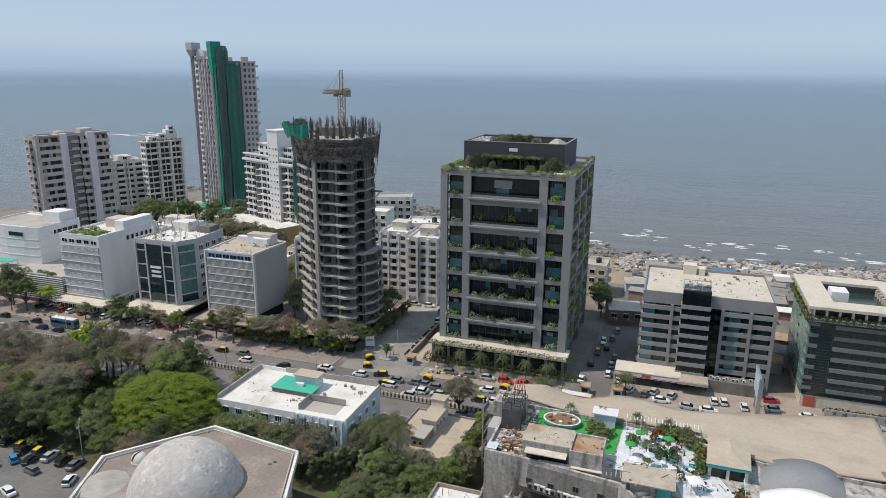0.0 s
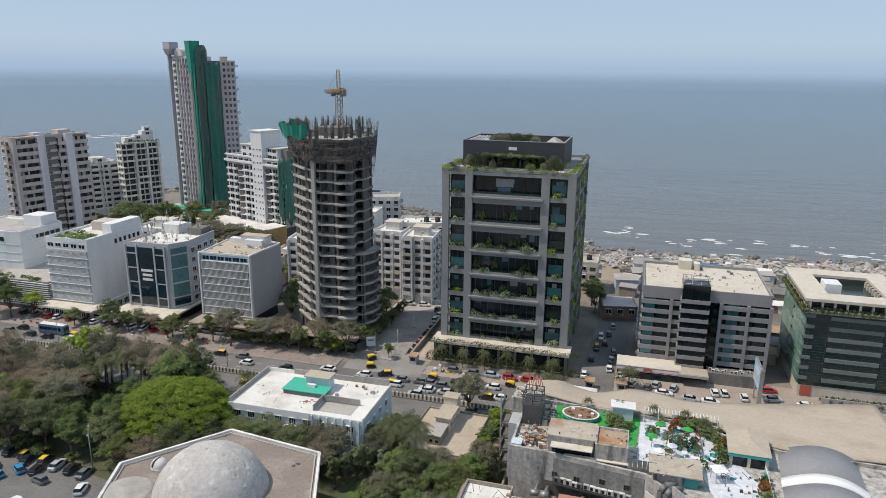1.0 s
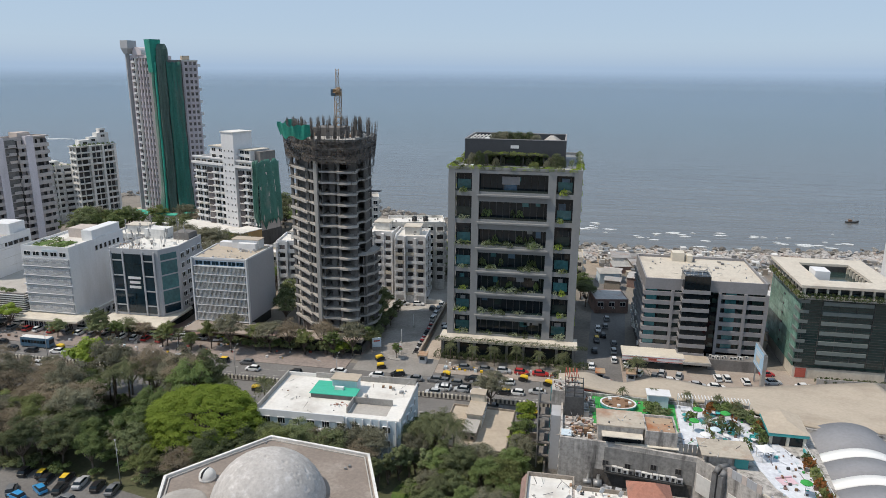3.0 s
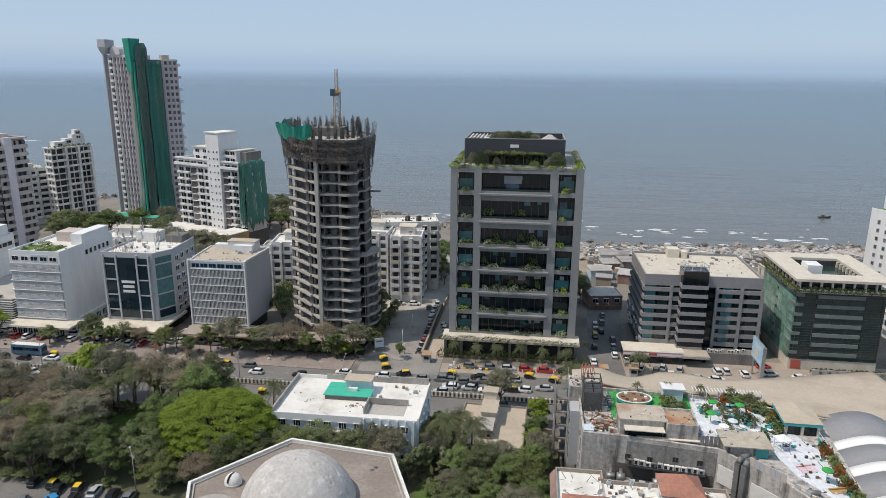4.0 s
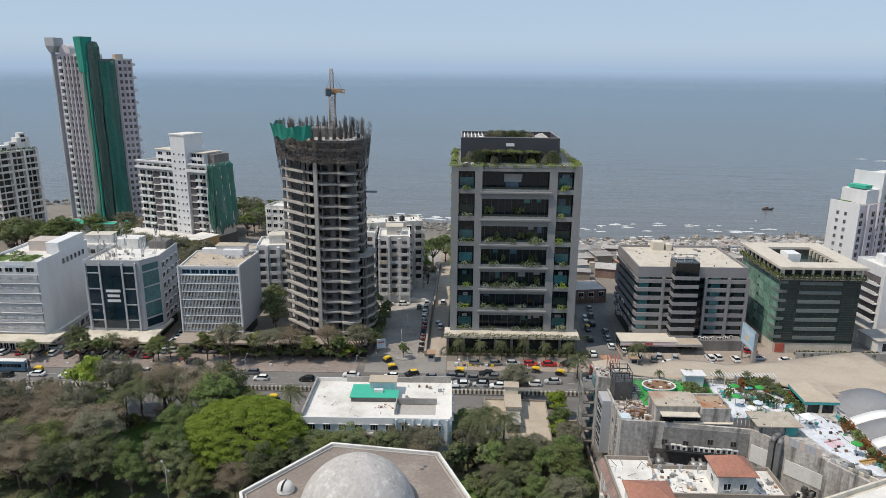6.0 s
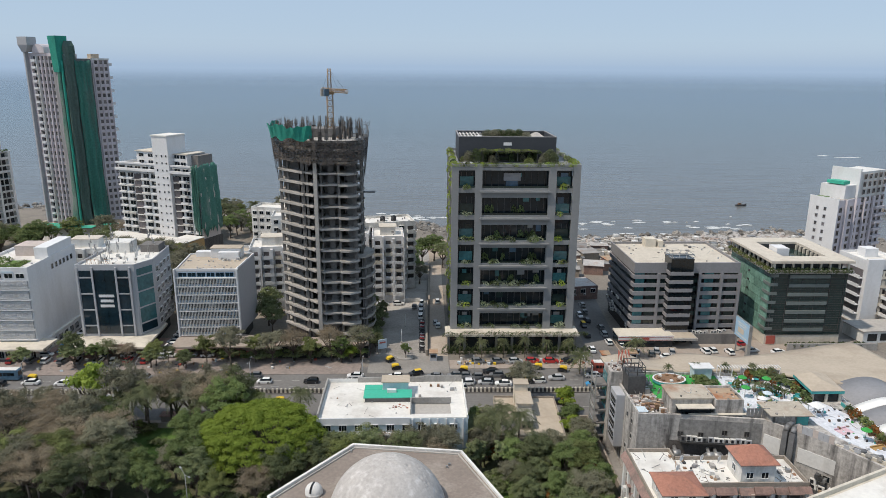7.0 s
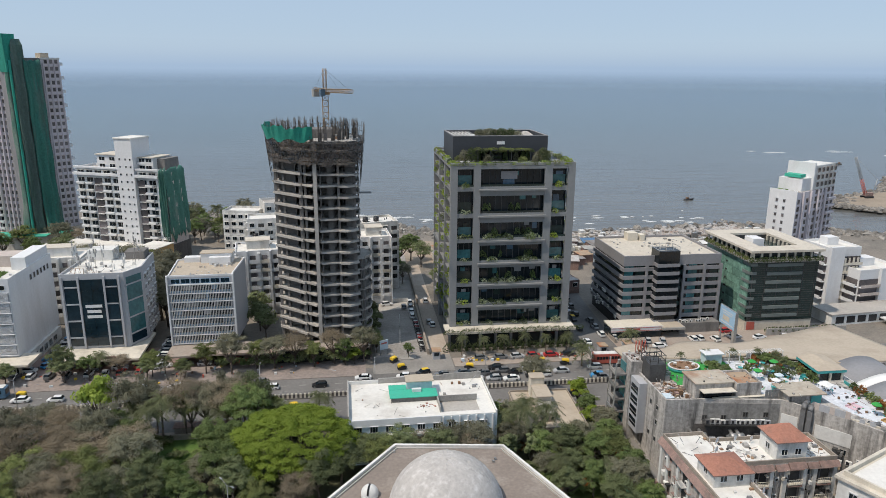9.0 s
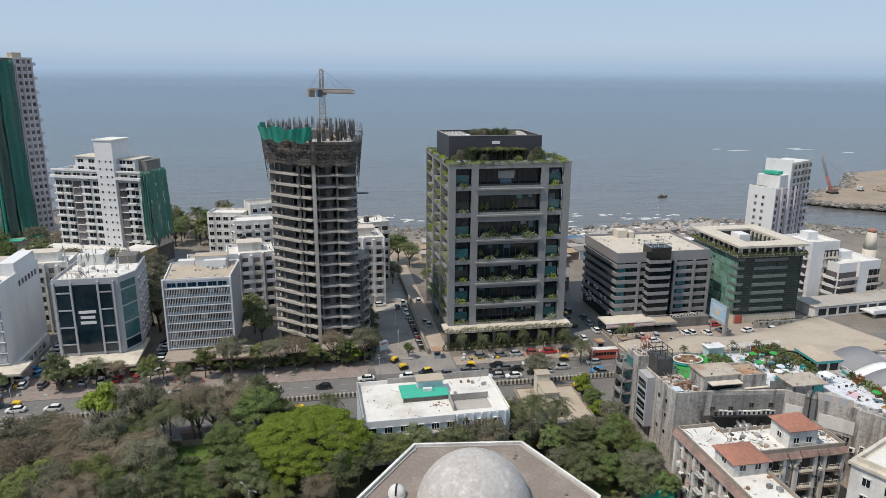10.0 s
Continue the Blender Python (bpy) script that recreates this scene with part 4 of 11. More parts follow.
# ---- the round tower under construction ----
def construction_tower():
    t = thing("construction_tower", -98.4, 184.4, 0, 0, "unfinished round concrete tower with bare floor slabs and scaffolding", "building under construction")
    t.scale = (0.955, 1, 1)
    outline = [(-13.0, 2.5), (-12.7, -0.6), (-11.9, -2.2), (-9.0, -3.6), (-4.6, -6.4), (-4.4, -8.3), (-0.7, -11.2), (1.0, -11.4),
               (1.05, -12.1), (6.4, -11.4), (6.7, -11.9), (9.2, -12.1), (11.9, -10.6), (12.0, -9.4), (10.9, -8.4), (11.2, -4.8), (12.6, -4.0), (12.7, 3.0), (10.4, 7.8),
               (6.0, 11.4), (0.0, 12.6), (-6.0, 11.2), (-11.0, 7.0)]
    zs = [4.9 + i * 3.11 for i in range(17)]
    inner = [(x * 0.965, y * 0.965) for x, y in outline]
    rnd = random.Random(3)
    # core, partitions and columns: the inner shade is put into their colour
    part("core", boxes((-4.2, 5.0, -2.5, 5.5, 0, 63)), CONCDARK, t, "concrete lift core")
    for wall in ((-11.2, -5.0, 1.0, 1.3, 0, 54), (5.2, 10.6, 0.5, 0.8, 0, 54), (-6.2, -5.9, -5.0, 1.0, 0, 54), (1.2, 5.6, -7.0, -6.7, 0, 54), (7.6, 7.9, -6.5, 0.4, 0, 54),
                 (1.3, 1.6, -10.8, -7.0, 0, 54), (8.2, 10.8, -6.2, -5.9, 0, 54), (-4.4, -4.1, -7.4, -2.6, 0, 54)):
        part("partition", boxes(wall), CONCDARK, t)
    for i, z in enumerate(zs):
        bm = B()
        j = [(x + rnd.uniform(-.07, .07), y + rnd.uniform(-.07, .07)) for x, y in outline]
        prism(bm, j, z, z + 0.22)
        ring(bm, j, inner, z - rnd.uniform(0.15, 0.3), z)
        part("floor_slab", bm, CONCPALE if i % 3 else CONC, t)
        # straight balcony beams, stepped in plan
        o = rnd.uniform(-0.25, 0.25)
        bm = B()
        prism(bm, [(-12.9, -1.3), (-4.2, -9.3 + o), (-3.7, -8.5 + o), (-4.5, -8.0), (-12.4, -0.5)], z - 0.3, z + 0.32)
        part("balcony_edge", bm, CONCPALE, t)
        bm = B()
        prism(bm, [(-3.5, -8.9), (-0.9, -11.5), (-0.55, -11.1), (-3.2, -8.3)], z - 0.25, z + 0.25)
        part("balcony_edge", bm, CONCPALE if i % 2 else CONC, t)
        bm = B()
        prism(bm, [(6.6, -12.2), (9.3, -12.5), (12.2, -10.9), (12.0, -10.5), (9.2, -12.1), (6.7, -11.8)], z - 0.3, z + 0.22)
        part("bay_edge", bm, CONCPALE if i % 4 else CONC, t)
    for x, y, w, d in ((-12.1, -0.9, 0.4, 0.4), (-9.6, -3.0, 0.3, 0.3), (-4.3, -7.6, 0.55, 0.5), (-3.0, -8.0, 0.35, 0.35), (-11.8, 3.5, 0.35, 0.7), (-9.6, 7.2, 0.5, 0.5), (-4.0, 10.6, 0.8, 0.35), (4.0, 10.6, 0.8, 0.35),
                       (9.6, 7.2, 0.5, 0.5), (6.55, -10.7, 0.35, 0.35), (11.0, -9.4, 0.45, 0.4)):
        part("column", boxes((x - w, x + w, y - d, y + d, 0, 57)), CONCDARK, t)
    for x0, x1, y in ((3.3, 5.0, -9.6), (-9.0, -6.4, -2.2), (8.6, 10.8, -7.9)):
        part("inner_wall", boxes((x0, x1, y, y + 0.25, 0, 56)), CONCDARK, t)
    part("front_pier", boxes((-0.45, 0.6, -12.7, -11.5, 0, 60.5)), CONCPALE, t)
    # flank wall with a column of openings
    for y0, y1 in ((-3.9, 0.6), (2.0, 2.9)):
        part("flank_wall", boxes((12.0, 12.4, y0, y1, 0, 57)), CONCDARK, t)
    # lower wing with bowed balconies
    bow = [(11.3, -8.2), (13.6, -7.6), (15.3, -5.0), (15.8, -1.5), (15.2, 2.2), (12.8, 4.4), (11.5, 2)]
    for z in zs[:8]:
        bm = B()
        prism(bm, bow, z - 0.05, z + 0.2)
        prism(bm, [(13.6, -7.75), (15.45, -5.05), (15.95, -1.5), (15.35, 2.3), (15.1, 2.2), (15.65, -1.5), (15.15, -4.9), (13.5, -7.4)], z + 0.2, z + 0.75)
        part("wing_slab", bm, CONC, t)
    for x, y in ((13.4, -6.6), (14.7, -1.2), (13.8, 3.0)):
        part("column", boxes((x - 0.3, x + 0.3, y - 0.3, y + 0.3, 0, zs[7])), CONCDARK, t)
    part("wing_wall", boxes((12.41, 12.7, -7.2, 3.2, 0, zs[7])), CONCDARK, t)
    # cloth-wrapped upper storeys, flaring outwards with a ragged hem
    hull = [(-13.1, 2.5), (-12.9, -1.5), (-8.5, -6.0), (-3.0, -11.0), (-0.6, -12.8), (0.8, -13.0), (9.3, -12.7), (12.3, -11.0), (12.8, -4.0), (12.8, 3.2), (10.5, 8.0), (6.0, 11.6), (0.0, 12.8), (-6.0, 11.4), (-11.2, 7.2)]
    edge = []
    for (x0, y0), (x1, y1) in zip(hull, hull[1:] + hull[:1]):
        n = max(1, round(math.hypot(x1 - x0, y1 - y0) / 0.95))
        edge += [(x0 + (x1 - x0) * i / n, y0 + (y1 - y0) * i / n) for i in range(n)]
    k = len(edge)

    def wide(z):
        return 1.02 + max(0, z - 50) * 0.0085
    for z0, z1 in ((54.7, 56.2), (56.1, 58.3), (58.2, 60.8)):
        bm = B()
        a, b = [], []
        for x, y in edge:
            f, g = wide(z0) + rnd.uniform(-0.008, 0.008), wide(z1) + rnd.uniform(-0.008, 0.008)
            a.append(bm.verts.new((x * f, y * f, z0 + rnd.uniform(-0.9, 0.15))))
            b.append(bm.verts.new((x * g, y * g, z1 + rnd.uniform(-0.2, 0.2))))
        for i in range(k):
            bm.faces.new((a[i], a[(i + 1) % k], b[(i + 1) % k], b[i]))
        ob = part("scaffold_screen", bm, SHEER, t, "torn brown netting round a scaffold storey")
    for z in (55.6, 58.0, 60.4):
        bm = B()
        prism(bm, [(x * 0.99, y * 0.99) for x, y in outline], z - 0.5, z + 0.2)
        part("floor_slab", bm, CONCPALE, t)
    for n in range(0, k, 1):
        x, y = edge[n]
        if abs(x) > 10.5 and y < 5:
            lo = rnd.choice((48, 50, 51.5))
        else:
            lo = rnd.choice((54, 56, 58.5))
        f, g = wide(lo), 1.125 + rnd.uniform(-.015, .03)
        bm = B()
        rod(bm, (x * f, y * f, lo), (x * g, y * g, 62.2 + rnd.uniform(0, 2.8)), 0.05, 4)
        part("scaffold_pole", bm, DARKMETAL, t)
    for z in (49.5, 51.8, 55.6, 57.0, 58.1, 59.4, 60.6, 62.0, 63.4):
        bm = B()
        for i in range(k):
            a, b = edge[i], edge[(i + 1) % k]
            if z > 54 or abs(a[0]) > 10.5:
                f = wide(z) + 0.006
                rod(bm, (a[0] * f, a[1] * f, z), (b[0] * f, b[1] * f, z), 0.05, 4)
        tagged(part("scaffold_ledger", bm, DARKMETAL, t), kind="stuff")
    # shuttering and starter bars on the top storey
    bars = B()
    for n in range(34):
        a = 2 * math.pi * (n + 0.3) / 34
        r = 12.3 + rnd.uniform(-3.2, 0.6)
        x, y = r * math.cos(a), r * math.sin(a)
        part("shutter_panel", boxes((-0.55, 0.55, -0.2, 0.2, 60.6, 63.0 + rnd.uniform(-1.2, 0.7))), SCREEN if n % 3 else CONCDARK, t, "", (x, y, 0), a + 1.57)
        for j in range(14):
            px, py = x + rnd.uniform(-.45, .45), y + rnd.uniform(-.35, .35)
            rod(bars, (px, py, 60.7), (px + rnd.uniform(-.2, .2), py + rnd.uniform(-.2, .2), 64.4 + rnd.uniform(0, 1.6)), 0.045, 3)
    tagged(part("rebar", bars, SCREEN, t), kind="stuff")
    for n in range(26):
        a, r = rnd.random() * 6.28, rnd.uniform(4, 11.5)
        x, y, w = r * math.cos(a), r * math.sin(a), rnd.uniform(0.4, 1.3)
        part("stacked_formwork", boxes((-w, w, -0.3, 0.3, 60.6, 60.75 + rnd.uniform(0.1, 0.9))), rnd.choice((WOOD, CONCPALE, SCREEN, RUST)), t, "", (x, y, 0), rnd.random() * 3)
    # green safety net round one flank
    bm = B()
    lo, hi = [], []
    for i in range(25):
        a = math.pi * (0.86 + 0.64 * i / 24)
        wob = rnd.uniform(-.35, .35)
        lo.append(bm.verts.new((14.3 * math.cos(a), 14.3 * math.sin(a), 61.0 + 0.5 * math.sin(i * 1.1) + rnd.uniform(-.2, .2))))
        hi.append(bm.verts.new(((15.2 + wob) * math.cos(a), (15.2 + wob) * math.sin(a), 64.3 + 0.5 * math.sin(i * 0.9) + rnd.uniform(-.4, .5))))
    for i in range(24):
        bm.faces.new((lo[i], lo[i + 1], hi[i + 1], hi[i]))
    net = part("safety_net", bm, NET, t, "bright green safety net")
    net.modifiers.new("thickness", "SOLIDIFY").thickness = 0.05
    for z, x in ((44.5, 13),):
        part("loading_platform", boxes((x - 1, x + 3.2, -1, 1.2, z, z + 0.2)), DARKMETAL, t)


construction_tower()


def lattice(bm, p, q, half, step, r=0.07):
    """A square lattice mast from p to q."""
    p, q = Vector(p), Vector(q)
    d = (q - p).normalized()
    u = d.cross(Vector((0.3, 0.2, 1)).normalized() if abs(d.z) < 0.9 else Vector((1, 0, 0))).normalized()
    w = d.cross(u)
    cs = [(u + w) * half, (u - w) * half, (-u - w) * half, (w - u) * half]
    k = max(1, round((q - p).length / step))
    for c in cs:
        rod(bm, p + c, q + c, r, 5)
    for i in range(k):
        a, b = p + (q - p) * (i / k), p + (q - p) * ((i + 1) / k)
        for j in range(4):
            rod(bm, a + cs[j], b + cs[(j + 1) % 4], r * 0.7, 4)
            rod(bm, b + cs[j], b + cs[(j + 1) % 4], r * 0.7, 4)


def tower_crane():
    t = thing("tower_crane", -95.2, 184.2, 60.8, 0, "orange-brown lattice tower crane on the unfinished tower", "crane")
    ang = math.atan2(-0.955, 0.296)
    bm = B()
    lattice(bm, (0, 0, 0), (0, 0, 11.6), 0.8, 1.6, 0.09)
    part("mast", bm, CRANEYEL, t)
    top = thing("slewing_head", 0, 0, 11.6)
    top.parent = t
    top.rotation_euler = (0, 0, ang)
    part("turntable", boxes((-1.2, 1.2, -1.1, 1.1, 0, 0.7)), CRANEYEL, top)
    bm = B()
    lattice(bm, (0, 0, 0.7), (0, 0, 7.0), 0.45, 1.3, 0.07)
    part("apex", bm, CRANEYEL, top)
    bm = B()
    lattice(bm, (0.8, 0, 1.1), (24.5, 0, 1.6), 0.45, 1.5, 0.06)
    part("jib", bm, CRANEYEL, top)
    bm = B()
    lattice(bm, (-0.8, 0, 1.1), (-11.5, 0, 1.2), 0.45, 1.5, 0.06)
    part("counter_jib", bm, CRANEYEL, top)
    part("counterweight", boxes((-11.4, -9.2, -0.9, 0.9, -0.9, 1.2)), CONC, top)
    part("cabin", boxes((0.9, 2.4, -1.9, -0.6, -0.4, 1.5)), GLASSBLUE, top, "blue-glazed driver's cabin")
    for x in (13, 22.5, -10.5):
        bm = B()
        rod(bm, (0, 0, 7.0), (x, 0, 1.9), 0.03, 4)
        part("tie_rod", bm, DARKMETAL, top)


tower_crane()


# ---- offices along the road ----
def louvre_office():
    """White office with fine horizontal louvres, a blank side and a roof garden."""
    t = thing("louvred_office", -194.5, 169.0, 0, 0, "white louvred office block with a planted roof terrace", "office building")
    W, D, H = 16.6, 27.0, 25.0
    part("wall", boxes((0, W, 0.5, D, 3.6, H)), WHITE, t)
    part("ground_storey", boxes((0.5, W + 1.0, -3.0, D - 2, 0, 3.6)), WHITEOLD, t)
    part("canopy", boxes((-0.5, W + 4.5, -5.5, 3.0, 3.62, 4.2)), CREAM, t, "pale flat canopy slab")
    for i in range(10):
        on(t, W, D, "f", 1.2 + i * 1.75, 0.6, window_mesh(1.3, 2.2, WHITE, GLASSDARK, 1), "window", out=3.0)
    for i in range(7):
        on(t, W + 1.0, D, "r", 1 + i * 3.2, 0.7, window_mesh(2.0, 1.9, WHITEOLD, GLASSDARK, 2), "window")
    for f in range(6):
        z = 4.9 + f * 2.95
        part("louvre_panel", boxes((0.2, W - 0.3, 0.28, 0.48, z + 0.15, z + 2.5)), GREYPAINT, t)
        part("ledge", boxes((-0.1, W, -0.12, 0.5, z - 0.2, z)), WHITE, t)
        tagged(part("louvres", boxes(*[(0.3, W - 0.4, 0.12, 0.24, z + 0.2 + i * 0.128, z + 0.26 + i * 0.128) for i in range(18)]), WHITE, t), kind="stuff")
        for i in range(5):
            part("vent", boxes((1.4 + i * 3.1, 2.6 + i * 3.1, 0.06, 0.11, z + 1.2, z + 1.8)), GREYPAINT, t)
    for i in range(5):
        on(t, W, D, "f", 2.0 + i * 3.1, 22.9, window_mesh(2.2, 1.2, WHITE, GLASSDARK, 1), "window", out=-0.5)
    part("name_board", boxes((7.4, 12.6, 0.36, 0.48, 24.3, 24.9)), BLUEPAINT, t, "blue lettering strip without readable words")
    for i in range(6):
        on(t, W, D, "r", 13 + i * 2.2, 22.0, window_mesh(1.1, 1.5, GREYPAINT, GLASSDARK, 0), "window")
    bm = B()
    parapet(bm, W, D - 0.5, H, 0.9, 0.3, 0, 0.5)
    part("parapet", bm, WHITE, t)
    part("roof", boxes((0.31, W - 0.31, 0.81, D - 0.31, H, H + 0.12)), ROOFWHITE, t)
    part("roof_lawn", boxes((1.5, W - 4.0, 2.0, 10.0, H + 0.13, H + 0.3)), LAWN, t)
    part("roof_path", boxes((5.5, 6.8, 1.2, 12.0, H + 0.3, H + 0.34)), CREAM, t)
    part("pavilion", boxes((5, 12, 15.5, 22, H + 0.1, H + 3.2)), PINKGREY, t, "brown rooftop pavilion")
    part("roof_room", boxes((12.5, W - 0.3, 12, D - 1, H + 0.1, H + 3.6)), WHITE, t)
    rnd = random.Random(8)
    b1 = bush_mesh("roof_shrub", LEAF_MID, 0.9, 0.9, 1.0, 60, 0.25, 11)
    for i in range(16):
        link("shrub", b1, t, (rnd.uniform(1.2, W - 4), rnd.uniform(1.6, 12), H + 0.15), rnd.random() * 6)


def glass_office():
    """Grey framed office with a dark glass front, a chamfered teal corner and lettering."""
    t = thing("glass_office", -167.0, 173.2, 0, 0, "grey office block with dark and teal glass and white lettering", "office building")
    H = 24.8
    poly = [(0, 0), (16.4, 0.4), (19.6, 6.4), (18.6, 22), (0.5, 22)]
    bm = B()
    prism(bm, poly, 4.2, H)
    part("wall", bm, GREYPAINT, t)
    bm = B()
    prism(bm, [(2, 2), (16, 2), (18.5, 7), (17.5, 20), (2, 20)], 0, 4.2)
    part("ground_storey", bm, GLASSDARK, t)
    bm = B()
    prism(bm, [(-1.3, -8.6), (20.9, -8.3), (20.4, 10.5), (19.0, 11.5), (-1.5, 2.2)], 3.6, 4.15)
    part("canopy", bm, CREAM, t, "pale flat canopy slab")
    part("sign_beam", boxes((9.0, 15.0, -8.2, -7.8, 4.16, 4.9)), BROWNTRIM, t)
    for x in (1, 8, 15, 22):
        part("canopy_column", boxes((x - 0.25, x + 0.25, -7.9, -7.4, 0, 3.58)), WHITEOLD, t)
    # front glass: a tall central sheet between two columns of panes
    for x0, x1 in ((1.0, 4.4), (11.6, 14.6)):
        for z0, z1 in ((5.0, 7.2), (7.7, 12.0), (12.5, 16.8), (17.3, 21.6), (22.1, 23.9)):
            part("pane", boxes((x0, x1, -0.02, 0.3, z0, z1)), GLASSNAVY, t)
    for i in range(2):
        for j in range(6):
            part("pane", boxes((5.1 + i * 2.98, 8.02 + i * 2.98, -0.06, 0.3, 5.0 + j * 3.17, 8.13 + j * 3.17)), GLASSNAVY, t)
    for z in (7.3, 12.1, 16.9, 21.7):
        part("transom", boxes((0.9, 4.5, -0.16, 0.3, z, z + 0.3)), GREYPAINT, t)
        part("transom", boxes((11.5, 14.7, -0.16, 0.3, z, z + 0.3)), GREYPAINT, t)
    for x in (0.3, 4.5, 11.1, 14.9):
        part("mullion", boxes((x, x + 0.5, -0.3, 0.3, 4.3, H)), GREYPAINT, t)
    for w, z in ((4.3, 16.05), (3.6, 14.55), (3.9, 13.05)):
        part("sign_bar", boxes((8.1 - w / 2, 8.1 + w / 2, -0.16, -0.08, z, z + 0.8)), WHITE, t, "white sign bar on the glass")
    # chamfered face
    cx = math.degrees(math.atan2(6.0, 3.2))
    face = thing("corner_face", 16.4, 0.4, 0, cx)
    face.parent = t
    for z0, z1 in ((5.0, 7.4), (7.9, 12.2), (12.7, 17.0), (17.5, 21.6), (22.1, 24.0)):
        part("pane", boxes((0.7, 6.1, -0.06, 0.2, z0, z1)), GLASSTEAL if z0 > 6 else GLASSNAVY, face)
        part("transom", boxes((0.3, 6.5, -0.2, 0.15, z0 - 0.42, z0 - 0.08)), GREYPAINT, face)
    side = thing("side_face", 19.6, 6.4, 0, 93.7)
    side.parent = t
    rnd = random.Random(4)
    for f in range(6):
        for i in range(4):
            link("window", window_mesh(2.0, 1.5, WHITE, GLASSDARK, 1, 0.5), side, (2.2 + i * 3.7, 0, 5.4 + f * 3.2))
            if rnd.random() < 0.6:
                link("air_conditioner", ac_mesh(), side, (3.6 + i * 3.7, 0, 5.0 + f * 3.2))
    bm = B()
    inner = [(0.3, 0.3), (16.2, 0.7), (19.2, 6.5), (18.3, 21.7), (0.8, 21.7)]
    ring(bm, poly, inner, H, H + 0.8)
    part("parapet", bm, GREYPAINT, t)
    bm = B()
    prism(bm, inner, H, H + 0.1)
    part("roof", bm, ROOFWHITE, t)
    for i in range(17):
        bm = B()
        x, y = rnd.uniform(1, 17.5), rnd.uniform(2.5, 20)
        z = rnd.uniform(3, 8.5)
        rod(bm, (x, y, H + 0.1), (x + rnd.uniform(-.3, .3), y, H + z), 0.05, 5)
        for j in range(3):
            q = z * rnd.uniform(0.3, 0.95)
            box(bm, x - 0.12 + 0.3 * j, x + 0.12 + 0.3 * j, y - 0.2, y + 0.1, H + q - 0.6, H + q + 0.6)
        rod(bm, (x - 0.8, y, H + 0.1), (x, y, H + z * 0.6), 0.03, 4)
        part("antenna", bm, METAL if i % 3 else WHITEOLD, t)
    for i in range(6):
        for y in (2.4, 3.6):
            bm = B()
            rod(bm, (2 + i * 1.2, y, H + 0.1), (2.4 + i * 1.0, 3.0, H + 1.6), 0.05, 4)
            part("rack_leg", bm, RUST, t)
    bm = B()
    rod(bm, (2, 3.0, H + 1.6), (8.5, 3.0, H + 1.6), 0.05, 4)
    part("rack_rail", bm, RUST, t)
    for i in range(10):
        x, y, q = rnd.uniform(2, 17), rnd.uniform(3, 15), rnd.uniform(0.3, 0.8)
        part("roof_clutter", boxes((x, x + q, y, y + q, H + 0.1, H + 0.2 + q)), rnd.choice((WHITEOLD, CONCDARK, METAL)), t)
    part("roof_room", boxes((2, 9, 16, 21.6, H + 0.1, H + 3.2)), WHITEOLD, t)
    part("roof_room", boxes((12, 17.5, 16.5, 21.6, H + 0.1, H + 2.4)), CONCDARK, t)


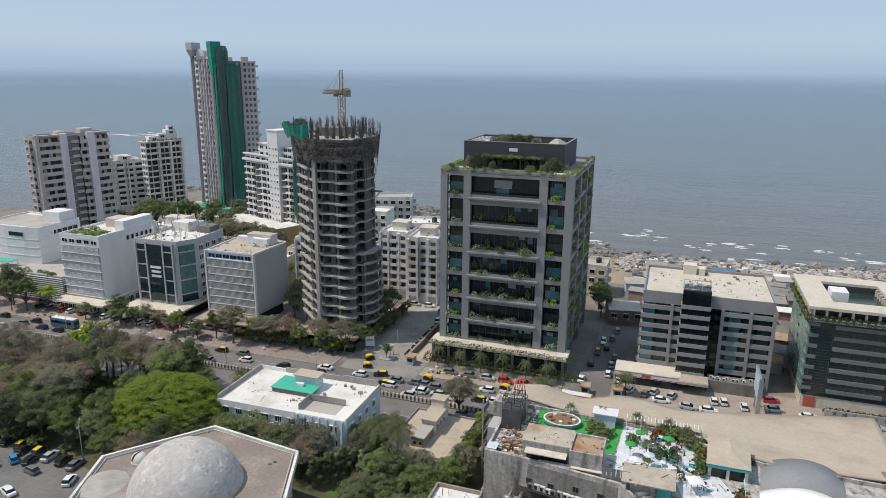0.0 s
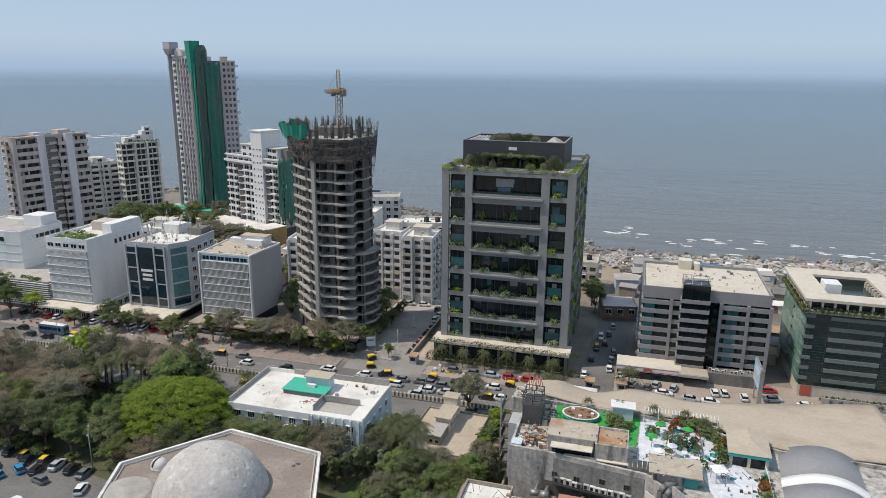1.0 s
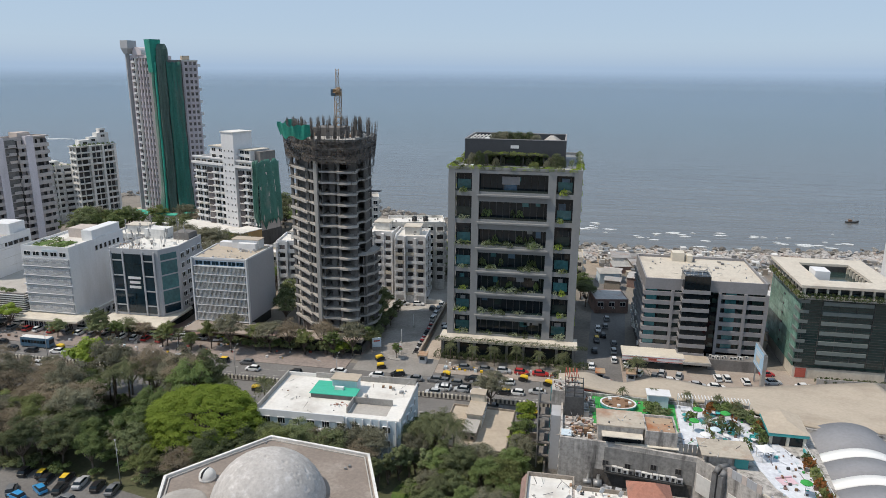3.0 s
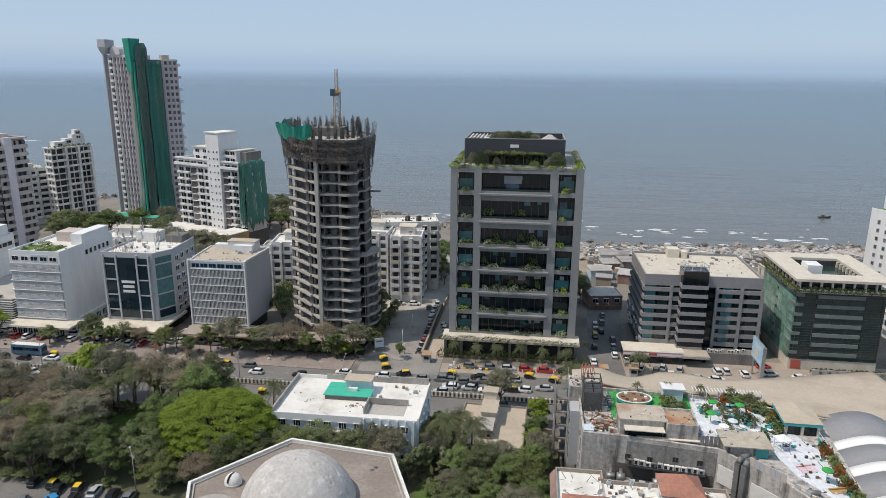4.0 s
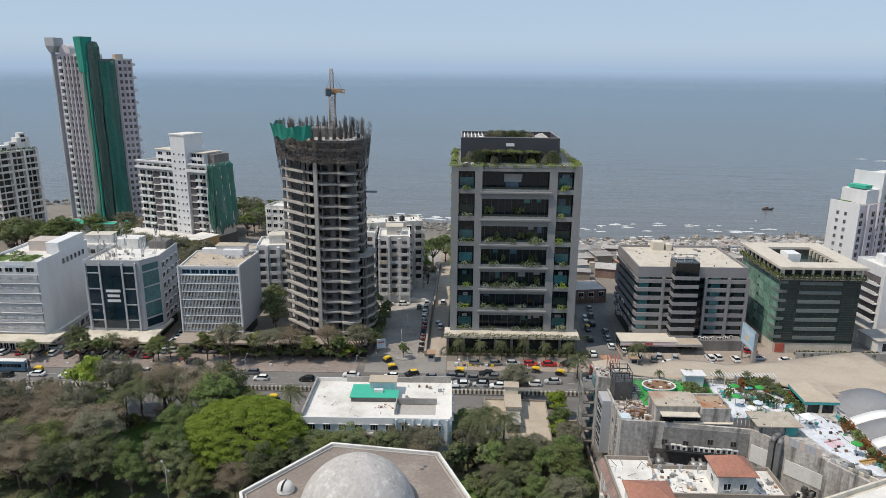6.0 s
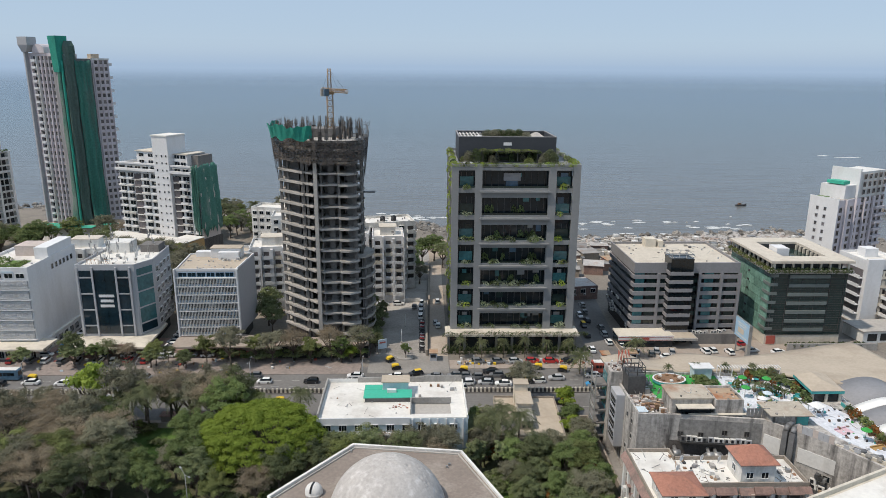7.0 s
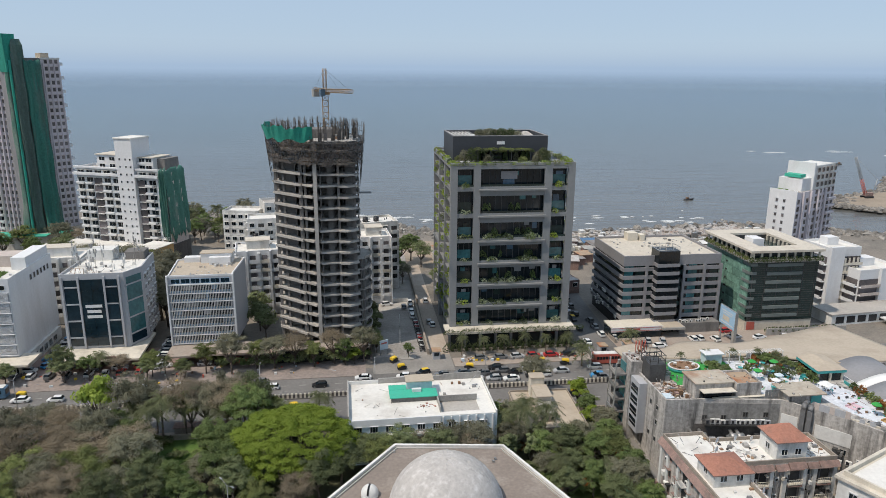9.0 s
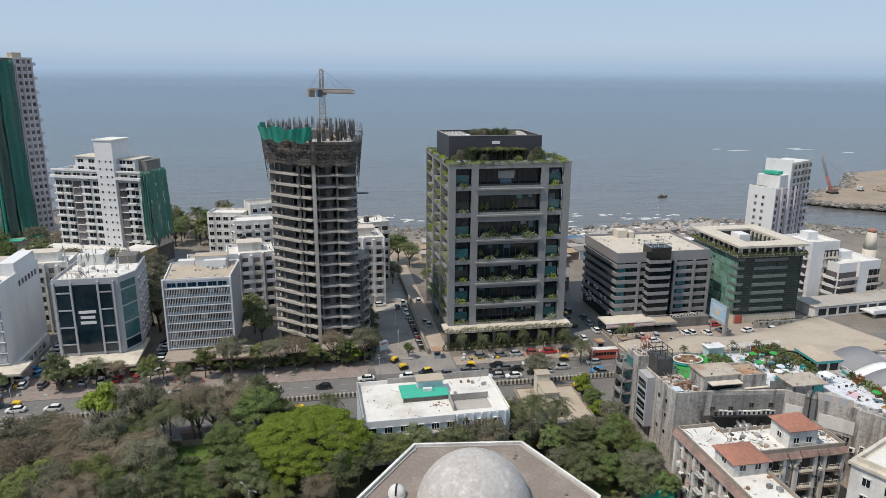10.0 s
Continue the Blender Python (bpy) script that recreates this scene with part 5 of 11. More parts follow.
def fin_office():
    """White and grey office fronted by vertical fins."""
    t = thing("finned_office", -139.4, 174.2, 0, 0.8, "white office block with rows of vertical fins", "office building")
    H, W = 23.6, 17.2
    rnd = random.Random(12)
    poly = [(0, 0), (W, 0), (18.4, 17.5), (9, 21.0), (-1.0, 17)]
    bm = B()
    prism(bm, poly, 3.8, H)
    part("wall", bm, GREYPAINT, t)
    bm = B()
    prism(bm, [(0.8, 1.5), (W - 0.5, 1.5), (17, 16), (0.6, 16)], 0, 3.8)
    part("ground_storey", bm, GLASSDARK, t)
    bm = B()
    prism(bm, [(-0.4, -8.5), (25.5, -8.2), (25.5, -2.0), (18.0, 1.2), (-0.4, 1.0)], 3.3, 3.75)
    part("canopy", bm, PAVING, t, "brownish flat canopy slab")
    for f in range(7):
        z = 4.2 + f * 2.45
        part("glass_strip", boxes((0.5, W - 0.5, -0.06, 0.1, z + 0.75, z + 2.2)), GLASSNAVY, t)
        part("spandrel", boxes((0.5, W - 0.5, -0.1, 0.1, z + 0.1, z + 0.72)), FINBLUE, t, "blue spandrel strip")
        part("ledge", boxes((0.1, W - 0.1, -0.6, 0, z - 0.12, z + 0.06)), WHITE, t)
        for i in range(7):
            if rnd.random() < 0.4:
                u = rnd.uniform(0.8, W - 3)
                part("blind", boxes((u, u + rnd.uniform(0.8, 2.2), -0.09, -0.062, z + 1.0, z + 2.1)), rnd.choice((FINBLUE, GREYPAINT, GREYFRAME)), t)
        xs = [0.65 + i * (W - 1.3) / 38 for i in range(39)]
        tagged(part("sun_screen", boxes(*[(x - 0.05, x + 0.05, -0.5, -0.11, z + 0.07, z + 2.3) for x in xs]), WHITEOLD, t), kind="stuff")
    part("ledge", boxes((0.1, W - 0.1, -0.55, 0, 21.3, 21.6)), WHITE, t)
    for i in range(6):
        on(t, W, 17, "f", 2.0 + i * 2.65, 21.8, window_mesh(2.2, 1.2, FINBLUE, GLASSNAVY, 1), "window")
    part("side_frame", boxes((-0.4, 0.0, -0.7, 0.4, 3.8, H + 0.5)), WHITE, t)
    part("side_frame", boxes((W, W + 0.4, -0.7, 0.4, 3.8, H + 0.5)), WHITE, t)
    inner = [(0.3, 0.3), (W - 0.3, 0.3), (18.1, 17.3), (9, 20.6), (-0.7, 16.8)]
    bm = B()
    ring(bm, poly, inner, H, H + 0.5)
    part("parapet", bm, WHITE, t)
    bm = B()
    prism(bm, inner, H, H + 0.1)
    part("roof", bm, ROOFTAN, t)
    part("roof_room", boxes((6.5, 15.5, 13.2, 17.0, H + 0.1, H + 3.0)), WHITE, t)
    part("roof_room", boxes((9.2, 15.2, 11.2, 13.1, H + 0.1, H + 2.3)), WHITE, t)
    part("room_roof", boxes((6.3, 15.7, 13.0, 17.2, H + 3.0, H + 3.2)), ROOFTAN, t)
    part("roof_room", boxes((1.5, 6.0, 14.6, 17.0, H + 0.1, H + 1.6)), WHITE, t)
    for i in range(9):
        x, y, q = rnd.uniform(8, 15), rnd.uniform(8.6, 11), rnd.uniform(0.3, 0.8)
        part("roof_clutter", boxes((x, x + q, y, y + q, H + 0.1, H + 0.2 + q)), rnd.choice((WHITEOLD, CONC, GREYPAINT, METAL)), t)


def curved_office():
    t = thing("curved_office", -244, 178, 0, 0, "white curved office block on a louvred podium", "office building")
    poly = [(0, 2.5), (6, 0.8), (14, 0), (22, 0.2), (28.5, 1.0), (28.0, 20), (0, 22)]
    bm = B()
    prism(bm, poly, 10, 23.0)
    part("wall", bm, WHITE, t)
    for z in (13, 16, 19):
        bm = B()
        ring(bm, [(x * 1.002 - 0.05, y - 0.12) for x, y in poly], [(x * 0.99, y + 0.2) for x, y in poly], z, z + 0.18)
        part("floor_band", bm, WHITEOLD, t)
    part("window_band", boxes((15.5, 22, -0.08, 0.3, 20.2, 21.6)), GLASSNAVY, t)
    for i in range(7):
        on(t, 28.3, 20, "r", 3 + i * 2.4, 20.0, window_mesh(1.9, 1.3, GREYPAINT, GLASSDARK, 0), "window")
    bm = B()
    ring(bm, poly, [(x * 0.98 + 0.3, y * 0.97 + 0.3) for x, y in poly], 23.0, 23.7)
    part("parapet", bm, WHITE, t)
    part("roof", boxes((1, 27, 3.4, 19.6, 23.0, 23.1)), ROOFGREY, t)
    part("roof_room", boxes((19, 27, 12, 19, 23.1, 27)), WHITE, t)
    part("podium", boxes((-40, 48.5, -9.0, 22, 0, 10)), CONCDARK, t, "dark louvred podium")
    part("podium_roof", boxes((-40, 48.2, -8.7, 22, 10, 10.15)), ROOFGREY, t)
    for i in range(12):
        part("louvre", boxes((-40, 48.8, -9.4, -9.05, 1.5 + i * 0.72, 1.75 + i * 0.72)), WHITEOLD, t)
        part("louvre", boxes((48.55, 48.9, -9.0, 22, 1.5 + i * 0.72, 1.75 + i * 0.72)), WHITEOLD, t)
    b1 = bush_mesh("roof_shrub", LEAF_MID, 0.9, 0.9, 1.0, 60, 0.25, 11)
    rnd = random.Random(9)
    for i in range(18):
        link("shrub", b1, t, (rnd.uniform(10, 47), rnd.uniform(-8, -5.5), 10.1), rnd.random() * 6)
    part("awning", boxes((14, 22, -7, -3, 12.2, 12.4)), TEALSHEET, t)
    for x in (14.3, 21.7):
        for y in (-6.8, -3.2):
            part("awning_post", boxes((x - 0.06, x + 0.06, y - 0.06, y + 0.06, 10.15, 12.2)), METAL, t)


louvre_office()
glass_office()
fin_office()
curved_office()


# ---- towers and flats towards the sea ----
def old_tower():
    t, w, H = apartment("brown_tower", (-251.5, 212.5), (-244.3, 244.5), 6.5, 15, 3.1, TAUPE, ROOFGREY,
                        "tall taupe apartment tower with long stacked balconies", faces="l", bay=3.3, balc=2, ground=4.5, hood=0.45, seed=21, balc_mat=TAUPE, bands=False, glass=ROOMSOFT)
    for u0, u1 in ((0.0, 1.6), (10.2, 13.4), (22.4, 25.8)):
        part("pier", boxes((u0, u1, -2.0, -0.02, 0, H + 1.2)), LILAC if u0 else TAUPE, t)
    # the bay's shade is painted as a dark concrete panel
    part("recess", boxes((13.42, 18.98, -0.4, -0.02, 0, H)), CONCDARK, t, "dark recessed stair bay")
    rnd = random.Random(77)
    for i in range(15):
        z = 4.5 + i * 3.1
        for u0, u1 in ((1.62, 10.18), (19.0, 22.38), (25.82, 32.7)):
            part("balcony_front", boxes((u0, u1, -1.75, -1.6, z - 0.45, z + 1.15)), TAUPE, t)
            part("balcony_floor", boxes((u0, u1, -1.59, -0.02, z - 0.15, z)), TAUPE, t)
            # flat dark panel in place of the shade inside the balcony
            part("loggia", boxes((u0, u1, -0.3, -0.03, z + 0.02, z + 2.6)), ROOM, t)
            # shutters and glazing that residents have closed parts of the balconies with
            k = u0 + rnd.uniform(0.0, 1.2)
            while k < u1 - 1.2:
                q = rnd.uniform(0.6, 1.9)
                part("closed_bay", boxes((k, min(k + q, u1 - 0.05), -0.75, -0.6, z + 0.02, z + 2.64)), rnd.choice((TAUPE, PINKGREY, ROOMSOFT)), t)
                k += q + rnd.uniform(0.7, 2.6)
        part("recess_slab", boxes((13.42, 18.98, -1.1, -0.41, z, z + 0.25)), TAUPE, t)
        part("recess_sill", boxes((15.6, 18.9, -1.0, -0.42, z + 0.26, z + 1.1)), TAUPE if i % 3 else PINKGREY, t)
    part("roof_room", boxes((10.5, 14, 0.5, 5, H, H + 2)), PINKGREY, t)
    part("roof_room", boxes((21, 26.5, 0.5, 5.5, H, H + 2.6)), PINKGREY, t)
    part("roof_edge", boxes((-0.3, 10, -1.9, -0.02, H + 0.4, H + 1.0)), PINKGREY, t)
    part("roof_edge", boxes((26, 33.0, -1.9, -0.02, H + 0.4, H + 1.0)), PINKGREY, t)


def tall_tower():
    """Two wings that splay back from a prow wrapped in netting."""
    t = thing("tall_tower", -234.0, 312.0, 0, 0, "tall pinkish apartment tower whose prow is wrapped in green netting", "apartment block")
    rnd = random.Random(2)
    plan = [(-21, -3), (-9, -11), (6, -13), (19, -5), (24, 10), (14, 22), (-12, 20)]
    bm = B()
    prism(bm, plan, 0, 6.6)
    part("podium", bm, WHITEOLD, t)
    bm = B()
    prism(bm, [(x * 1.02, y * 1.02) for x, y in plan], 6.6, 7.1)
    part("podium_roof", bm, ROOFTAN, t)
    # left wing: fin, balcony stack and window columns under an arched gable
    left = thing("wing", -14.3, 0.8, 0, math.degrees(math.atan2(-4.7, 16.5)))
    left.parent = t
    left.scale = (0.82, 1, 1)
    part("wall", boxes((0.2, 17.1, 0, 14, 7.1, 85.2)), LILAC, left)
    part("fin", boxes((-0.3, 0.6, -2.0, -0.01, 7.1, 88)), GREYPAINT, left)
    bm = B()
    prism(bm, [(-0.5, -2.4), (2.2, -2.4), (2.2, 1.4), (-0.5, 1.4)], 85.6, 88.6, 0, [(-1.6, -3.4), (4.6, -3.4), (4.6, 2), (-1.6, 2)])
    prism(bm, [(-1.6, -3.4), (4.6, -3.4), (4.6, 2), (-1.6, 2)], 88.6, 92.2)
    part("fin_head", bm, GREYPAINT, left)
    bm = B()
    arc = [(4.0, 85.2)] + [(8.0 - 4.0 * math.cos(math.pi * i / 10), 86.0 + 3.2 * math.sin(math.pi * i / 10)) for i in range(11)] + [(12.0, 85.2)]
    a = [bm.verts.new((x, -0.6, z)) for x, z in arc]
    b = [bm.verts.new((x, 9.0, z)) for x, z in arc]
    bm.faces.new(a), bm.faces.new(b[::-1])
    for i in range(len(arc)):
        j = (i + 1) % len(arc)
        bm.faces.new((a[j], a[i], b[i], b[j]))
    part("gable", bm, LILAC, left)
    for u0, u1, o, mat in ((2.6, 3.1, 1.0, LILAC), (6.0, 6.5, 1.1, WHITEOLD), (8.7, 9.1, 0.8, LILAC), (11.4, 11.9, 0.9, LILAC), (13.9, 14.3, 0.7, LILAC)):
        part("rib", boxes((u0, u1, -o, -0.01, 7.1, 84)), mat, left)
    for f in range(25):
        z = 8.4 + f * 3.05
        link("balcony", balcony_mesh(2.6, 1.5, WHITE, 1.0), left, (4.5, -0.02, z))
        for x in (7.6, 10.2, 12.9, 15.4):
            link("window", window_mesh(1.5, 1.5, PINKGREY, ROOMSOFT, 0, 0.35), left, (x, 0, z + 0.7))
    # right wing
    right = thing("wing", 11.9, 4.7, 0, math.degrees(math.atan2(6.2, 7.5)))
    right.parent = t
    right.scale = (0.78, 1, 1)
    part("wall", boxes((0, 9.7, 0, 12, 7.1, 82.4)), LILAC, right)
    part("wall_cap", boxes((-0.2, 9.9, -0.3, 12.2, 82.4, 83.2)), WHITEOLD, right)
    part("roof_room", boxes((1.0, 5.4, 2.0, 8.0, 83.2, 85.2)), ROOFTAN, right)
    for u in (1.0, 3.9, 6.6, 9.2):
        part("rib", boxes((u - 0.25, u + 0.25, -0.7, -0.01, 7.1, 81)), LILAC, right)
    for f in range(25):
        z = 8.0 + f * 3.0
        for x in (2.5, 5.3, 7.9):
            link("window", window_mesh(1.5, 1.5, PINKGREY, ROOMSOFT, 0, 0.35), right, (x, 0, z + 0.7))
        if f % 2 == 0:
            link("balcony", balcony_mesh(2.8, 1.9, WHITE, 1.2), right, (9.7, 2.0, z), radians(90))
    # the netted prow
    bm = B()
    prism(bm, [(-0.8, -2.9), (2.2, -4.6), (7.6, -1.0), (11.0, 2.2), (11.8, 5.2), (6, 14), (-0.5, 12)], 7.1, 83)
    part("prow", bm, CONCDARK, t, "bare concrete prow behind the netting")

    def drape(line, z0, z1, mat, nm, label, wave=0.35, flare=0.0, rows=26):
        """Netting hung along a line in plan, wrinkled, with a ragged head and a foot that spreads."""
        pts = []
        for (x0, y0), (x1, y1) in zip(line, line[1:]):
            n = max(1, round(math.hypot(x1 - x0, y1 - y0) / 0.55))
            ln = math.hypot(x1 - x0, y1 - y0)
            pts += [(x0 + (x1 - x0) * i / n, y0 + (y1 - y0) * i / n, (y1 - y0) / ln, -(x1 - x0) / ln) for i in range(n)]
        head = [z1 + rnd.uniform(-0.5, 0.5) for _ in pts]
        bm = B()
        g = []
        for r in range(rows + 1):
            f = r / rows
            out = flare * (1 - f) ** 8
            row = []
            for c, (x, y, nx, ny) in enumerate(pts):
                o = wave * math.sin(c * 1.15 + 0.5 * math.sin(r * 0.5)) + wave * 0.6 * math.sin(r * 0.9 + c * 0.3) + rnd.uniform(-.12, .12) + out
                row.append(bm.verts.new((x + nx * o, y + ny * o, z0 + (head[c] - z0) * f)))
            g.append(row)
        for r in range(rows):
            for c in range(len(pts) - 1):
                bm.faces.new((g[r][c], g[r][c + 1], g[r + 1][c + 1], g[r + 1][c])).smooth = True
        part(nm, bm, mat, t, label).modifiers.new("thickness", "SOLIDIFY").thickness = 0.08
    drape([(-2.2, -2.6), (0.2, -4.4), (1.6, -5.4)], 7.2, 80, BAND, "net_drape", "dusty grey sheet", 0.15)
    drape([(0.9, -5.0), (2.5, -6.1), (3.4, -5.8)], 7.2, 80, NETFADED, "net_drape", "faded pale green netting", 0.25, 2.0)
    drape([(3.2, -6.0), (4.7, -5.4)], 7.2, 82, NET, "net_drape", "bright green netting seam", 0.2, 2.5)
    drape([(4.4, -5.5), (6.4, -4.0), (8.2, -2.6)], 7.2, 85, NETBROWN, "net_drape", "dark dusty netting", 0.45, 1.5)
    drape([(7.9, -2.9), (10.4, -0.8), (12.0, 1.6), (12.3, 4.4)], 7.2, 82, NETDARK, "net_drape", "teal green netting", 0.5, 2.5)
    bm = B()
    prism(bm, [(-1.0, -4.0), (2.6, -6.3), (5.0, -3.0), (1.0, -0.4)], 77, 92.6, 0, [(-2.0, -4.2), (2.7, -7.0), (5.8, -2.6), (1.0, 0.4)])
    part("netted_head", bm, NET, t, "bright green netting round the prow's head")
    bm = B()
    prism(bm, [(4.6, -5.2), (8.2, -2.4), (6.5, 2), (2.5, 0)], 80, 88.2)
    prism(bm, [(4.6, -5.2), (8.2, -2.4), (6.5, 2), (2.5, 0)], 88.2, 90.6, 0, [(4.9, -3.9), (7.0, -2.0), (6.0, 1), (3.6, -0.6)])
    part("netted_head", bm, NETBROWN, t, "dark netting round the prow's second head")
    for x0, x1, y0 in ((-16, -6, -9), (-6, 3, -14), (3, 12, -14), (12, 20, -9)):
        part("net_canopy", boxes((x0, x1, y0, y0 + 5, 7.3, 7.6)), TEALSHEET, t, "green sheet canopy")


def white_flats():
    t, w, H = apartment("white_flats", (-202, 287.4), (-162.3, 270.8), 11, 11, 3.05, WHITE, ROOFGREY,
                        "white slab of flats with a taller stair core", faces="f", bay=4.2, balc=0, win=(3.1, 1.75), ground=5.0, hood=1.1, seed=31, ac=0.3, glass=GLASSDARK)
    part("stair_core", boxes((21.4, 29.4, -1.6, 9, 0, 51.6)), WHITE, t)
    part("core_top", boxes((21.1, 29.7, -1.9, 9.3, 51.6, 52.1)), ROOFWHITE, t)
    for f in range(13):
        for x in (23.2, 26.0, 28.2):
            link("window", window_mesh(0.7, 0.8, WHITE, GLASSDARK, 0), t, (x, -1.6, 6.5 + f * 3.05))
    part("upper_flat", boxes((9.5, 21.3, 1.5, 12, H, H + 6)), WHITE, t)
    part("upper_roof", boxes((9.0, 21.3, 1.0, 12.4, H + 6, H + 6.3)), ROOFCREAM, t)
    part("upper_flat", boxes((29.5, 36.5, 1.5, 12, H, H + 5.5)), WHITE, t)
    part("upper_roof", boxes((29.5, 37.0, 1.0, 12.4, H + 5.5, H + 5.8)), ROOFCREAM, t)
    for x0 in (10.6, 15.6, 29.8, 33.0):
        for z in (0.9, 3.8):
            link("window", window_mesh(2.6, 1.4, WHITE, GLASSDARK, 1), t, (x0 + 1.4, 1.5, H + z))
            part("terrace_front", boxes((x0 - 0.2, x0 + 3.2, 0.4, 0.55, H + z - 0.9, H + z + 0.1)), WHITE, t)
    part("roof_room", boxes((33, 40, 4, 13, H + 0.1, H + 5)), CONCDARK, t)
    rnd = random.Random(6)
    for nm, x0, y0, x1, y1, mat, out in (("net_side", w + 0.7, -1.4, w + 0.7, 11.6, NETFADED, (1, 0)), ("net_front", w - 2.6, -1.5, w + 0.7, -1.5, NETFADED, (0, -1))):
        bm = B()
        cols, g = 14, []
        hem = [rnd.uniform(9, 15) for _ in range(cols + 1)]
        head = [H + rnd.uniform(0.4, 2.6) for _ in range(cols + 1)]
        for r in range(15):
            row = []
            for c in range(cols + 1):
                f = c / cols
                o = 0.45 * math.sin(c * 1.4 + r * 0.3) + rnd.uniform(-.15, .15)
                row.append(bm.verts.new((x0 + (x1 - x0) * f + out[0] * o, y0 + (y1 - y0) * f + out[1] * o, hem[c] + (head[c] - hem[c]) * r / 14)))
            g.append(row)
        for r in range(14):
            for c in range(cols):
                bm.faces.new((g[r][c], g[r][c + 1], g[r + 1][c + 1], g[r + 1][c])).smooth = True
        part(nm, bm, mat, t, "tattered green net over the flank").modifiers.new("thickness", "SOLIDIFY").thickness = 0.06
    part("flank_wall", boxes((w + 0.02, w + 0.3, 0, 10.8, 2, H)), PINKGREY, t)
    part("low_screen", boxes((w + 0.32, w + 0.6, -0.6, 11.5, 2, 9)), SCREEN, t)
    # projecting crown, ledges and piers of the front
    part("crown_band", boxes((-0.6, 21.3, -1.7, -0.14, H - 2.2, H - 1.2)), WHITE, t)
    part("crown_band", boxes((29.5, w - 2.7, -1.7, -0.14, H - 2.2, H - 1.2)), WHITE, t)
    part("crown_roof", boxes((-0.4, 21.3, -1.2, -0.02, H + 0.6, H + 1.3)), WHITE, t)
    part("crown_roof", boxes((29.5, w - 2.7, -1.2, -0.02, H + 0.6, H + 1.3)), WHITE, t)
    for f in range(10):
        for x0, x1 in ((0.3, 4.0), (4.7, 8.1), (13.0, 17.2), (18.0, 21.2), (33.6, 37.2)):
            part("balcony_ledge", boxes((x0, x1, -1.3, -0.14, 5.05 + f * 3.05, 5.75 + f * 3.05)), WHITEOLD if (f + int(x0)) % 4 == 0 else WHITE, t)
        part("dark_loggia", boxes((8.6, 12.4, -0.3, -0.14, 5.1 + f * 3.05, 7.5 + f * 3.05)), ROOMSOFT, t)
        part("dark_loggia", boxes((29.8, 33.0, -0.3, -0.14, 5.1 + f * 3.05, 7.5 + f * 3.05)), ROOMSOFT, t)
    part("podium", boxes((-8, 36, -15, -1.8, 0, 8.6)), WHITEOLD, t)
    part("podium_roof", boxes((-8.2, 36.2, -15.2, -1.8, 8.6, 8.9)), ROOFWHITE, t)
    part("side_block", boxes((36.3, 45.5, -15, -2.5, 0, 10.5)), OCHRE, t, "ochre painted low block")
    part("side_roof", boxes((36.1, 45.7, -15.2, -2.3, 10.5, 10.8)), ROOFWHITE, t)


old_tower()
tall_tower()
white_flats()
